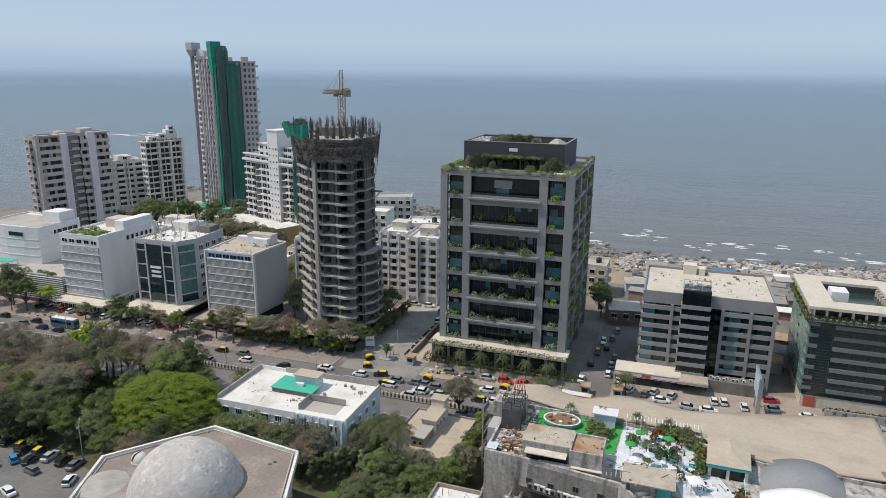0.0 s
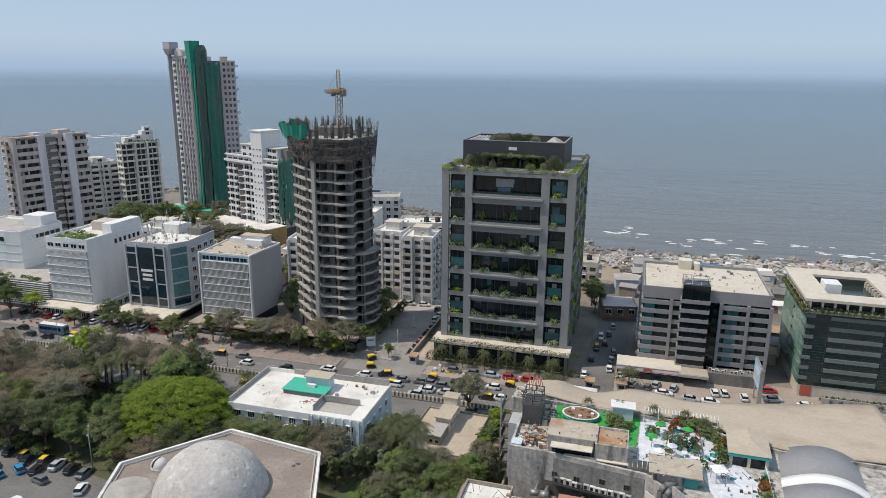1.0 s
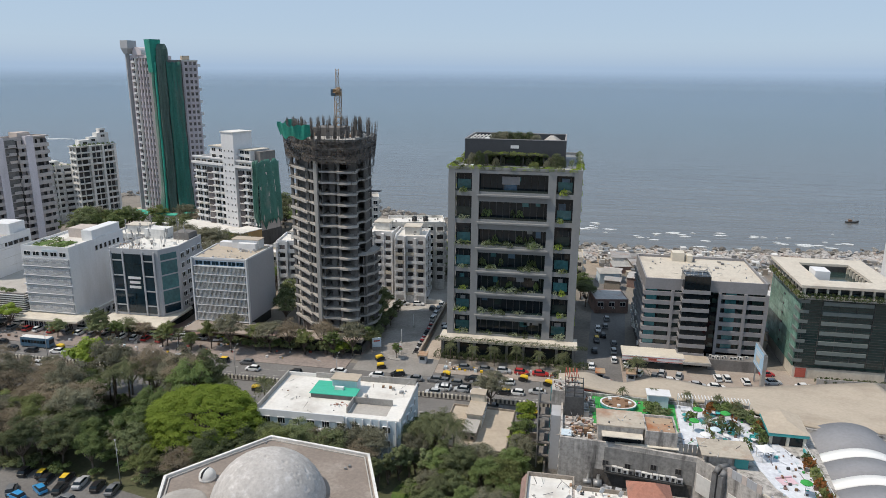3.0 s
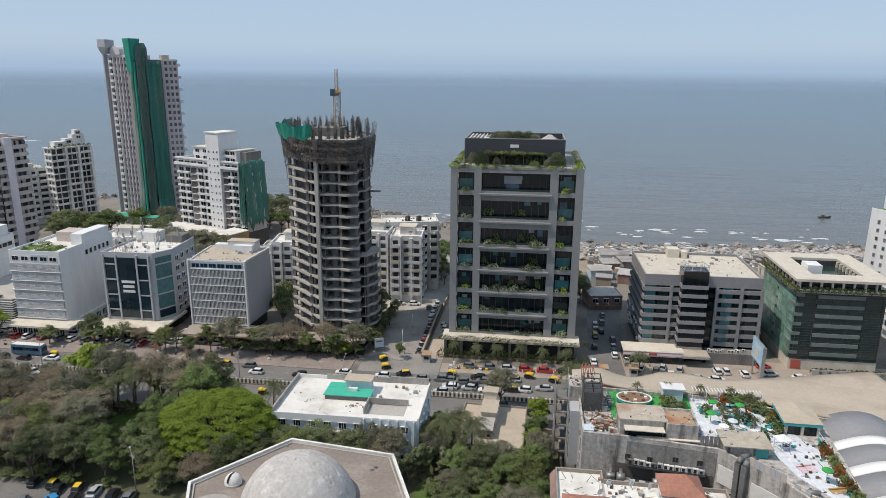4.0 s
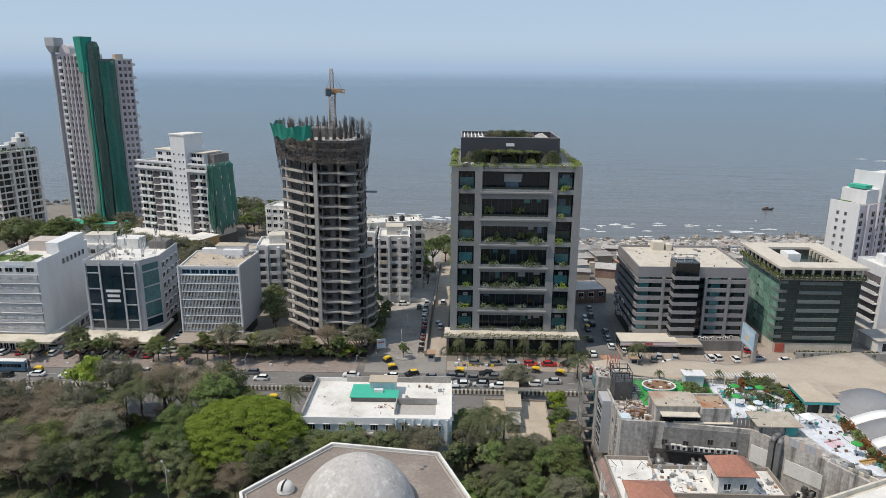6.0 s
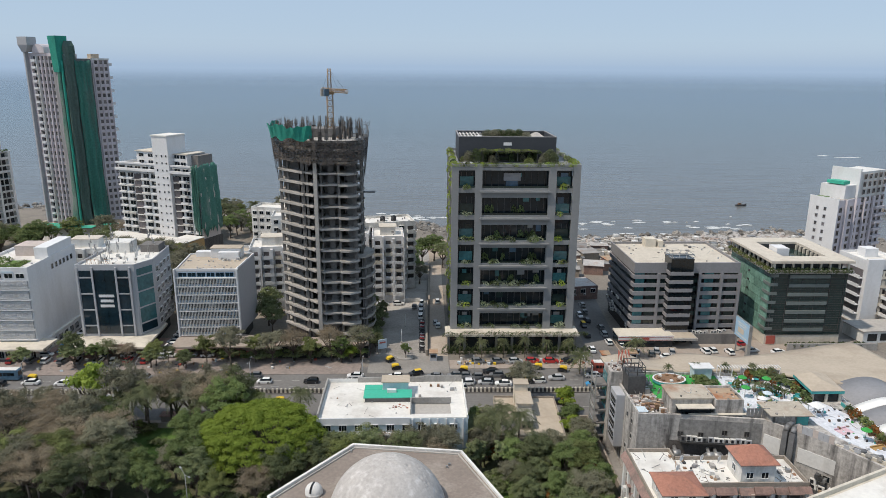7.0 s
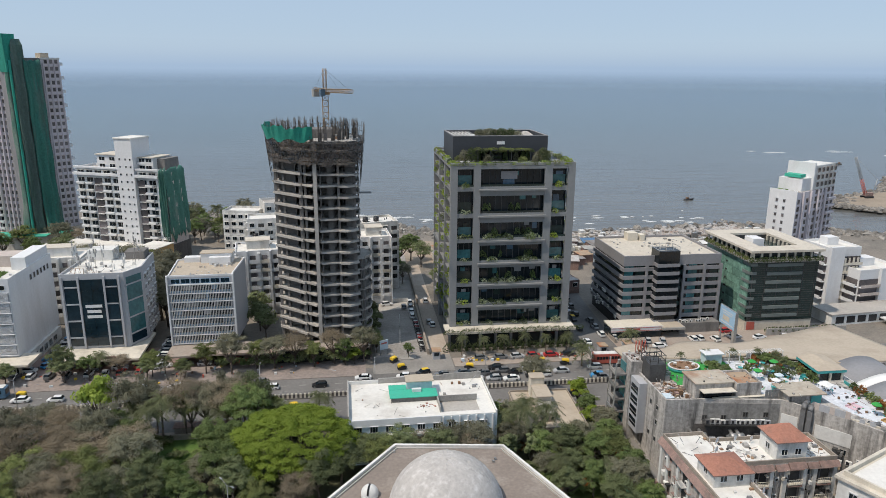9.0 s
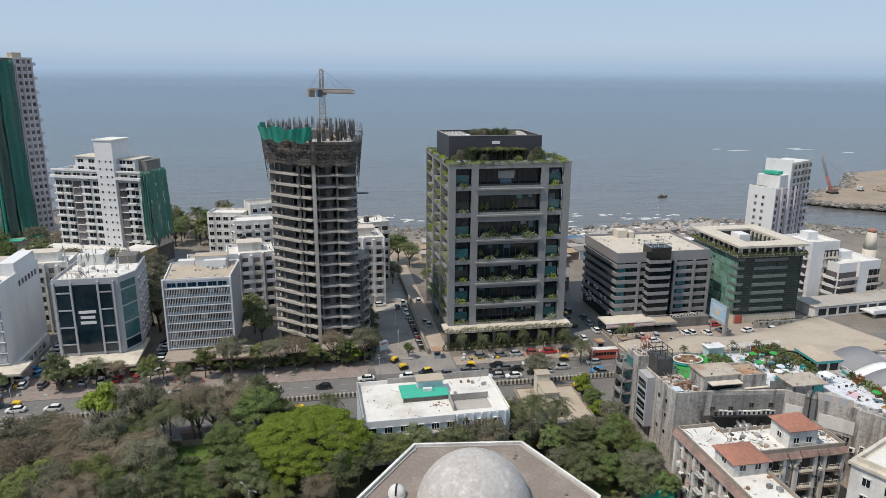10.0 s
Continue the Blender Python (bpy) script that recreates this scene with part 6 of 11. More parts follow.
def sea_view_flats():
    """Grey-white block: projecting slabs, dark deep balconies, stout fins and a planted stepped roof."""
    rnd = random.Random(41)
    a, b, d = (-280.5, 307), (-272.5, 327), 6
    PLOTS.append((a, b, d))
    w = math.hypot(b[0] - a[0], b[1] - a[1])
    t = thing("grey_flats", a[0], a[1], 0, math.degrees(math.atan2(b[1] - a[1], b[0] - a[0])), "grey-white flats with wide deep balconies and a planted roof", "apartment block")
    H = 4 + 11 * 3.2
    part("wall", boxes((0, w, 0, d, 0, H)), WHITEOLD, t)
    part("roof", boxes((-1.0, w + 0.6, -1.6, d, H, H + 0.3)), WHITEOLD, t)
    for u0, u1 in ((0.30, 0.36), (0.63, 0.68), (0.94, 1.0)):
        part("fin", boxes((w * u0, w * u1, -1.7, -0.02, 0, H - 0.01)), WHITEOLD, t)
    for f in range(11):
        z = 4 + f * 3.2
        for k, (u0, u1, o) in enumerate(((-0.06, 0.30, -2.1), (0.36, 0.63, -1.5), (0.68, 0.94, -2.2))):
            u0, u1 = w * u0 + 0.02, w * u1 - 0.02
            part("balcony_floor", boxes((u0, u1, o, -0.02, z - 0.25, z)), WHITEOLD, t)
            if rnd.random() < 0.75:
                part("balcony_front", boxes((u0, u1, o, o + 0.1, z + 0.01, z + rnd.choice((0.45, 0.7, 0.9)))), WHITEOLD if rnd.random() < 0.8 else GRIMY, t)
            # balcony depth's shade given as a dark panel on the wall
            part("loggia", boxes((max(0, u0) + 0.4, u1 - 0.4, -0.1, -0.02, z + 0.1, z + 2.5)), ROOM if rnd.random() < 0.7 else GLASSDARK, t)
            part("mullion", boxes(((u0 + u1) / 2 - 0.25, (u0 + u1) / 2 + 0.25, -0.4, -0.11, z + 0.01, z + 2.9)), GRIMY, t)
        for y in (1.2, 3.8):
            link("window", window_mesh(1.5, 1.5, WHITEOLD, ROOM, 1, 0.4), t, (0, y + 0.4, z + 0.8), radians(-90))
            part("end_ledge", boxes((-0.9, -0.15, y - 0.7, y + 1.5, z - 0.1, z + 0.05)), WHITEOLD, t)
    for x0, x1, y0, y1, h in ((3, 9, 1, 5, 3.0), (9.01, 13, 1.5, 5, 4.2), (13.01, 19.5, 1.0, 5, 6.2), (15, 18.5, 2, 4.5, 8.4)):
        part("roof_room", boxes((x0, x1, y0, y1, H + 0.3, H + h)), WHITEOLD, t)
        link("window", window_mesh(2.2, 1.2, WHITEOLD, ROOM, 1, 0.4), t, ((x0 + x1) / 2, y0, H + h - 2.2))
    for i in range(9):
        link("plant", bush_mesh("roof_shrub", LEAF_MID, 0.9, 0.9, 1.0, 60, 0.25, 11), t, (-0.4 + i * (w - 0.4) / 8, -0.6 + rnd.uniform(0, 0.8), H + 0.3), i)


sea_view_flats()
_g, _gw, _gh = apartment("low_flats", (-300, 290), (-288, 312), 14, 8, 3.1, WHITEOLD, ROOFGREY, "weathered low flats near the sea", faces="fl", balc=1, bay=5.2, ground=3.5, seed=42)
for _u in (0.3, 0.34, 0.66, 0.98):
    part("fin", boxes((_gw * _u - 0.3, _gw * _u + 0.3, -1.5, -0.14, 0, _gh + 1.2)), GRIMY, _g)
for _x0, _x1, _y0, _y1, _z in ((4, 10, 2, 10, 2.6), (13, 20, 3, 11, 3.0)):
    part("roof_room", boxes((_x0, _x1, _y0, _y1, _gh, _gh + _z)), GRIMY, _g)
    link("window", window_mesh(2.2, 1.4, WHITEOLD, GLASSDARK, 1, 0.4), _g, ((_x0 + _x1) / 2, _y0, _gh + 1.0))
for _u in range(7):
    link("plant", bush_mesh("roof_shrub", LEAF_MID, 0.9, 0.9, 1.0, 60, 0.25, 11), _g, (1 + _u * (_gw - 2) / 6, 0.6, _gh + 0.4), _u)


def bay_tower():
    """White tower with a plain lit end, a lilac windowed front and a stepped head."""
    a, b, d = (83.6, 229.6), (110.0, 244.0), 11
    PLOTS.append((a, b, d))
    t = thing("white_tower", a[0], a[1], 0, math.degrees(math.atan2(b[1] - a[1], b[0] - a[0])), "white and lilac apartment tower with a stepped head by the bay", "apartment block")
    w = math.hypot(b[0] - a[0], b[1] - a[1])
    part("wall", boxes((0, w, 0, d, 0, 33.6)), LILAC, t)
    part("end_wall", boxes((-0.4, -0.01, -0.2, d, 0, 34.4)), WHITE, t)
    part("roof", boxes((0.3, w, 0.3, d, 33.6, 33.75)), ROOFGREY, t)
    part("terrace_lawn", boxes((0.6, 4.2, 6.0, d - 0.5, 33.76, 34.0)), LAWN, t)
    part("upper_storeys", boxes((4.6, 12.0, 1.0, d - 0.5, 33.75, 38.6)), WHITE, t)
    part("upper_storeys", boxes((12.0, w - 1.5, 0.3, d - 0.5, 33.75, 43.4)), WHITEOLD, t)
    part("upper_storeys", boxes((w - 1.5, w + 1.6, 1.2, d - 2, 30.0, 39.4)), LILAC, t)
    part("head_wall", boxes((11.4, 12.0, 0.0, d, 33.75, 44.6)), WHITE, t)
    part("roof_awning", boxes((4.8, 8.6, 2.0, 8.5, 39.0, 40.2)), TEALSHEET, t, "green roof awning")
    for f in range(14):
        z = 3.0 + f * 2.9
        for i in range(9):
            u = 1.6 + i * (w - 3.2) / 8
            if z < 31 or u > 13:
                link("window", window_mesh(1.5, 1.7, PINKGREY, ROOM if (i + f) % 3 else GLASSDARK, 1, 0.35), t, (u, 0, z))
        if z < 31:
            for u in (3.2, 6.2):
                link("window", window_mesh(0.9, 1.1, GREYPAINT, ROOMSOFT, 0, 0.25), t, (-0.4, u + 1.4, z + 0.3), radians(-90))
            part("balcony_ledge", boxes((w - 6.4, w - 0.6, -1.3, -0.13, z - 0.4, z + 0.5)), LILAC, t)
    for u in (4.4, 10.2, 16.0, 21.6):
        part("rib", boxes((u - 0.3, u + 0.3, -0.9, -0.14, 0, 33.6)), LILAC, t)


bay_tower()

# flats between the side street and the sea
def pier_flats(name, a, b, d, floors, fh, ground, label, seed, sides="lr", tint=None):
    """White flats whose front is cut by tall piers, with dark loggias and parapets storey by storey."""
    rnd = random.Random(seed)
    PLOTS.append((a, b, d))
    wall = tint or GRIMY
    w = math.hypot(b[0] - a[0], b[1] - a[1])
    t = thing(name, a[0], a[1], 0, math.degrees(math.atan2(b[1] - a[1], b[0] - a[0])), label, "apartment block")
    H = ground + floors * fh
    part("wall", boxes((0, w, 0, d, 0, H)), wall, t)
    part("roof", boxes((0.26, w - 0.26, 0.26, d - 0.26, H, H + 0.12)), ROOFWHITE, t)
    bm = B()
    parapet(bm, w, d, H, 0.9)
    part("parapet", bm, wall, t)
    part("roof_room", boxes((w * 0.25, w * 0.75, d * 0.4, d * 0.8, H + 0.12, H + 2.9)), WHITEOLD, t)
    part("room_roof", boxes((w * 0.25 - 0.4, w * 0.75 + 0.4, d * 0.4 - 0.4, d * 0.8 + 0.4, H + 2.9, H + 3.1)), ROOFCREAM, t)
    bays = max(2, round(w / 3.3))
    for i in range(bays + 1):
        u = w * i / bays
        wide = 0.55 if i % 2 else 0.9
        part("pier", boxes((max(-0.1, u - wide / 2), min(w + 0.1, u + wide / 2), -1.5 if i % 2 else -1.0, -0.02, 0, H + (0.9 if i % 2 else 0.2))), wall, t)
    for f in range(floors):
        z = ground + f * fh
        for i in range(bays):
            u0, u1 = w * i / bays + 0.46, w * (i + 1) / bays - 0.46
            # loggia shade painted as a flat dark panel between the piers
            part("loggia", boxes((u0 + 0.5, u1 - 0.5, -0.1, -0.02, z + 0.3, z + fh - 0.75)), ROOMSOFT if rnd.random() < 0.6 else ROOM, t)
            o = -1.3 if (i + seed) % 2 else -0.8
            part("balcony_front", boxes((u0, u1, o, o + 0.12, z - 0.2, z + rnd.choice((0.85, 0.95, 1.1)))), wall if rnd.random() < 0.8 else CREAM, t)
            part("balcony_floor", boxes((u0, u1, o + 0.13, -0.11, z - 0.2, z)), wall, t)
        for face in sides:
            for i in range(max(2, round(d / 4))):
                u = d * (i + 0.5) / max(2, round(d / 4))
                if i % 2:
                    on(t, w, d, face, u, z, balcony_mesh(2.4, 1.1, wall, 1.0), "balcony")
                else:
                    on(t, w, d, face, u, z + 0.9, window_mesh(1.5, 1.3, WHITEOLD, GLASSDARK, 1, 0.4), "window")
    return t


pier_flats("corner_flats", (-86.4, 213.8), (-75.6, 214.6), 13, 7, 2.85, 3.2, "off-white corner flats with tall piers and loggias", 51, "r", WHITE)
pier_flats("corner_flats", (-98.5, 217.5), (-88.0, 217.5), 13, 7, 2.85, 3.6, "off-white flats with tall piers behind the unfinished tower", 52, "r", WHITE)
pier_flats("rear_flats", (-189.5, 204.5), (-173.0, 205.6), 12, 6, 3.0, 3.0, "white flats with stacked balconies behind the offices", 53, "", WHITEOLD)
apartment("back_flats", (-92, 226), (-72, 231), 12, 7, 3.05, GRIMY, ROOFWHITE, "off-white flats behind the corner block", faces="fr", bay=3.4, balc=2, ground=3.5, seed=52)
apartment("sea_flats", (-124, 268), (-108.5, 273), 12, 7, 3.1, GRIMY, ROOFGREY, "pale flats facing the sea", faces="fr", bay=3.6, balc=3, ground=3.5, seed=53)
pier_flats("inner_flats", (-126.6, 206.5), (-112.0, 208.5), 13, 6, 2.95, 3.4, "white flats with tall piers behind the offices", 54, "l", WHITE)
apartment("seaside_flats", (-141.5, 271), (-127, 268), 10, 6, 3.1, GRIMY, ROOFWHITE, "low white flats near the sea", faces="fl", bay=3.2, balc=0, ground=3.4, seed=55)
apartment("seaside_flats", (-129, 252), (-112, 254), 11, 6, 3.1, WHITEOLD, ROOFWHITE, "pale low flats near the sea", faces="fl", bay=3.2, balc=2, ground=3.4, seed=56)
apartment("villa_flats", (-31.5, 243), (-21.5, 243), 12, 3, 3.2, CREAM, ROOFGREY, "cream three-storey house beside the side street", faces="frl", bay=3.2, balc=3, ground=1.5, seed=57)


def balcony_block(x, y, rz, w, d, H, fh, wall, trim, label, blank, louvre, seed):
    """Modern white flats: a blank end wall, a louvred or balconied bay, and long balconies down the flank."""
    rnd = random.Random(seed)
    t = thing("white_block", x, y, 0, rz, label, "apartment block", "white flats by the bay")
    PLOTS.append(((x, y), (x + w, y), d))
    part("wall", boxes((0, w, 0, d, 0, H)), wall, t)
    bm = B()
    parapet(bm, w, d, H, 0.9)
    part("parapet", bm, wall, t)
    part("roof", boxes((0.26, w - 0.26, 0.26, d - 0.26, H, H + 0.12)), ROOFWHITE, t)
    part("roof_room", boxes((w * 0.3, w * 0.65, d * 0.45, d * 0.75, H + 0.12, H + 3.0)), WHITE, t)
    part("blank_wall", boxes((blank[0], blank[1], -1.1, -0.02, 0, H + 1.3)), WHITE, t)
    for f in range(int((H - 3.5) / fh)):
        z = 3.6 + f * fh
        if louvre:
            part("loggia", boxes((blank[1], w, -0.1, -0.02, z, z + fh - 0.4)), ROOMSOFT, t)
            for i in range(4):
                u = blank[1] + 0.4 + i * (w - blank[1] - 0.6) / 4
                part("screen", boxes((u, u + rnd.uniform(0.6, 1.2), -0.9 + 0.15 * (i % 2), -0.7, z + rnd.uniform(0, 0.5), z + fh * 0.75)), trim, t)
        else:
            part("glazing", boxes((blank[1] + 0.1, w - 0.1, -0.12, -0.02, z, z + fh - 0.4)), GLASSDARK, t)
            for i in range(3):
                u = blank[1] + (w - blank[1]) * (i + 0.5) / 3
                part("mullion", boxes((u - 0.06, u + 0.06, -0.2, -0.13, z, z + fh - 0.4)), METAL, t)
        part("balcony_front", boxes((blank[1], w + 0.2, -1.2, -1.05, z - 0.3, z + 0.6)), trim, t)
        part("balcony_floor", boxes((blank[1], w + 0.2, -1.04, -0.13, z - 0.3, z - 0.05)), wall, t)
        if blank[0] > 1.0:
            part("loggia", boxes((0.1, blank[0], -0.1, -0.02, z, z + fh - 0.5)), ROOMSOFT, t)
            part("balcony_front", boxes((-0.1, blank[0] - 0.02, -1.4, -1.25, z - 0.3, z + 0.7)), trim, t)
            part("balcony_floor", boxes((-0.1, blank[0] - 0.02, -1.24, -0.13, z - 0.3, z - 0.05)), wall, t)
        # the flank
        part("flank_loggia", boxes((-0.1, -0.02, 0.6, d - 0.4, z, z + fh - 0.5)), ROOMSOFT, t)
        part("flank_balcony", boxes((-1.4, -1.25, 0.2, d, z - 0.35, z + 0.75)), wall, t)
        part("flank_floor", boxes((-1.24, -0.11, 0.2, d, z - 0.35, z - 0.1)), wall, t)
    return t


balcony_block(72.4, 192.6, 4, 12.6, 13, 20.6, 3.0, WHITE, CREAM, "white flats with a blank end wall and long balconies", (0.0, 5.4), True, 58)
balcony_block(80.6, 187.0, 8, 19.0, 14, 14.0, 2.8, WHITE, PINKGREY, "white and beige flats with stepped balconies", (8.0, 12.6), False, 59)

def bay_podium():
    t = thing("white_podium", 64, 176, 0, 5, "pale podium and car ramp before the white flats", "podium")
    part("wall", boxes((0, 60, 0, 9, 0, 3.6)), WHITEOLD, t)
    part("roof", boxes((-0.4, 60.4, -0.4, 9.4, 3.6, 3.9)), ROOFGREY, t)
    for i in range(14):
        part("opening", boxes((1.5 + i * 4.2, 4.6 + i * 4.2, -0.05, -0.005, 0.6, 2.9)), ROOM, t)
    part("ramp", boxes((18, 60, -6, -0.5, 1.6, 2.0)), WHITEOLD, t)
    part("ramp_rail", boxes((18, 60, -6.2, -6.0, 1.6, 2.9)), WHITE, t)
    for i in range(8):
        part("pier", boxes((19 + i * 5.5, 19.6 + i * 5.5, -5.6, -5.0, 0, 1.6)), CONC, t)


bay_podium()
for _i, (_x, _y, _w, _d, _h) in enumerate(((-170, 205, 14, 10, 6.5), (-152, 208, 13, 10, 7.5), (-196, 212, 16, 12, 8), (-160, 224, 13, 9, 5.5),
                                           (-148, 232, 12, 12, 6), (-208, 232, 12, 10, 7), (-126, 228, 10, 9, 11), (-146, 214, 10, 8, 10), (-146, 246, 12, 9, 9), (-112, 236, 12, 10, 12), (-98, 240, 12, 9, 9), (-167, 214, 12, 10, 9), (-132, 228, 9, 8, 13), (-220, 250, 14, 10, 6), (-186, 226, 15, 10, 9.5), (-170, 232, 12, 9, 8.5), (-140, 222, 9, 8, 12))):
    apartment("low_house", (_x, _y), (_x + _w, _y + (_i % 3)), _d, 1, 3.0, (WHITEOLD, CREAM, WHITE)[_i % 3], (ROOFGREY, ROOFWHITE, ROOFTAN)[_i % 3],
              "low rendered house with a flat roof among trees", faces="f", balc=0, ground=_h - 3, hood=0.4, group="low houses", seed=70 + _i)


# ---- offices across the street ----
def banded_office():
    t = thing("banded_office", -6.0, 180, 0, 0.5, "dark glass office block with pale grey bands and a bank", "office building")
    W, D, H = 32, 26, 23.4
    part("glass_body", boxes((0.35, W - 0.35, 0.35, D - 0.35, 0, H - 2)), GLASSDARK, t, "dark glazed storeys")
    part("top_band", boxes((0, W, 0, D, H - 2.4, H)), BAND, t)
    for f in range(7):
        z = 3.8 + f * 2.6
        for x0, x1 in ((-0.1, 7.1), (7.9, 14.5), (20.2, W + 0.1)):
            part("spandrel", boxes((x0, x1, -0.25, 0.3, z - 0.1, z + 1.05)), BAND, t)
        part("spandrel", boxes((-0.25, 0.3, 0.32, D, z - 0.1, z + 1.05)), BAND, t)
        part("spandrel", boxes((W - 0.3, W + 0.25, 0.32, D, z - 0.1, z + 1.05)), BAND, t)
        for i in range(9):
            part("pane", boxes((0.5 + i * 3.5, 3.3 + i * 3.5, 0.28, 0.345, z + 1.1, z + 2.4)), GLASSDEEP if i % 3 else GLASSTEAL, t)
    for x in (7.1, 14.5, 19.5, 26.2, W - 0.3):
        part("pier", boxes((x, x + 0.8, -0.45, 0.3, 0, H - 2.4)), BAND, t)
    cl = random.Random(91)
    for i in range(16):
        link("air_conditioner", ac_mesh(), t, (-0.25, cl.uniform(1, D - 1), cl.uniform(2, 9)), radians(-90)).scale = (1.3, 1.3, 1.3)
    part("stair_tower", boxes((9.8, 16.6, -3.0, 2.5, 0, 26.2)), GLASSDARK, t, "projecting dark stair tower")
    for f in range(8):
        z = 3.0 + f * 2.6
        part("tower_band", boxes((9.6, 16.8, -3.2, 2.3, z, z + 1.05)), BAND, t)
    bm = B()
    for x in (9.9, 12, 14.2, 16.4):
        rod(bm, (x, -2.8, 24), (x, -2.8, 27.6), 0.08, 5)
        rod(bm, (x, 2.2, 24), (x, 2.2, 27.6), 0.08, 5)
    for z in (25.5, 26.5, 27.5):
        rod(bm, (9.9, -2.8, z), (16.4, -2.8, z), 0.08, 5)
        rod(bm, (9.9, 2.2, z), (16.4, 2.2, z), 0.08, 5)
        rod(bm, (9.9, -2.8, z), (9.9, 2.2, z), 0.08, 5)
        rod(bm, (16.4, -2.8, z), (16.4, 2.2, z), 0.08, 5)
    part("roof_frame", bm, METAL, t)
    bm = B()
    parapet(bm, W, D, H, 0.8, 0.35)
    part("parapet", bm, BAND, t)
    part("roof", boxes((0.36, W - 0.36, 0.36, D - 0.36, H, H + 0.12)), ROOFCREAM, t)
    for i in range(14):
        q = cl.uniform(0.4, 1.2)
        x, y = cl.uniform(1, 29), cl.uniform(6, 24)
        part("roof_clutter", boxes((x, x + q, y, y + q, H + 0.12, H + 0.2 + q * cl.uniform(0.2, 0.8))), cl.choice((METAL, CONC, WHITEOLD, DUCT)), t)
    part("roof_room", boxes((10, 13.5, 21.5, 25, H + 0.1, H + 2.8)), CREAM, t)
    part("roof_room", boxes((14.2, 15.8, 21, 24, H + 0.1, H + 2.2)), CREAM, t)
    # ground floor with shop front
    part("shop_block", boxes((-5.2, 11.0, -6.6, -0.5, 0, 3.3)), GLASSDARK, t)
    part("shop_roof", boxes((-5.4, 11.2, -6.8, -0.3, 3.32, 3.7)), CREAM, t)
    part("fascia", boxes((-5.4, 11.2, -7.0, -6.82, 2.2, 3.68)), WHITE, t, "white shop fascia with red lines")
    for z in (2.35, 3.3):
        part("fascia_line", boxes((-5.4, 11.2, -7.04, -7.01, z, z + 0.16)), BRICKRED, t)
    part("fascia_mark", boxes((1.6, 3.8, -7.06, -7.02, 2.62, 3.2)), BRICKRED, t, "red sign mark without readable words")
    part("entrance_canopy", boxes((10.5, 17.8, -8.4, -3.2, 2.7, 3.4)), CONC, t)
    part("entrance_canopy_top", boxes((10.9, 17.4, -8.0, -3.4, 3.4, 3.5)), ROOFTAN, t)
    part("base_block", boxes((17.8, 31, -4.5, -0.5, 0, 3.2)), CONCDARK, t)
    rnd = random.Random(12)
    for i in range(12):
        link("air_conditioner", ac_mesh(), t, (18.5 + rnd.random() * 11.5, -2.0 - rnd.random() * 2, 3.3))


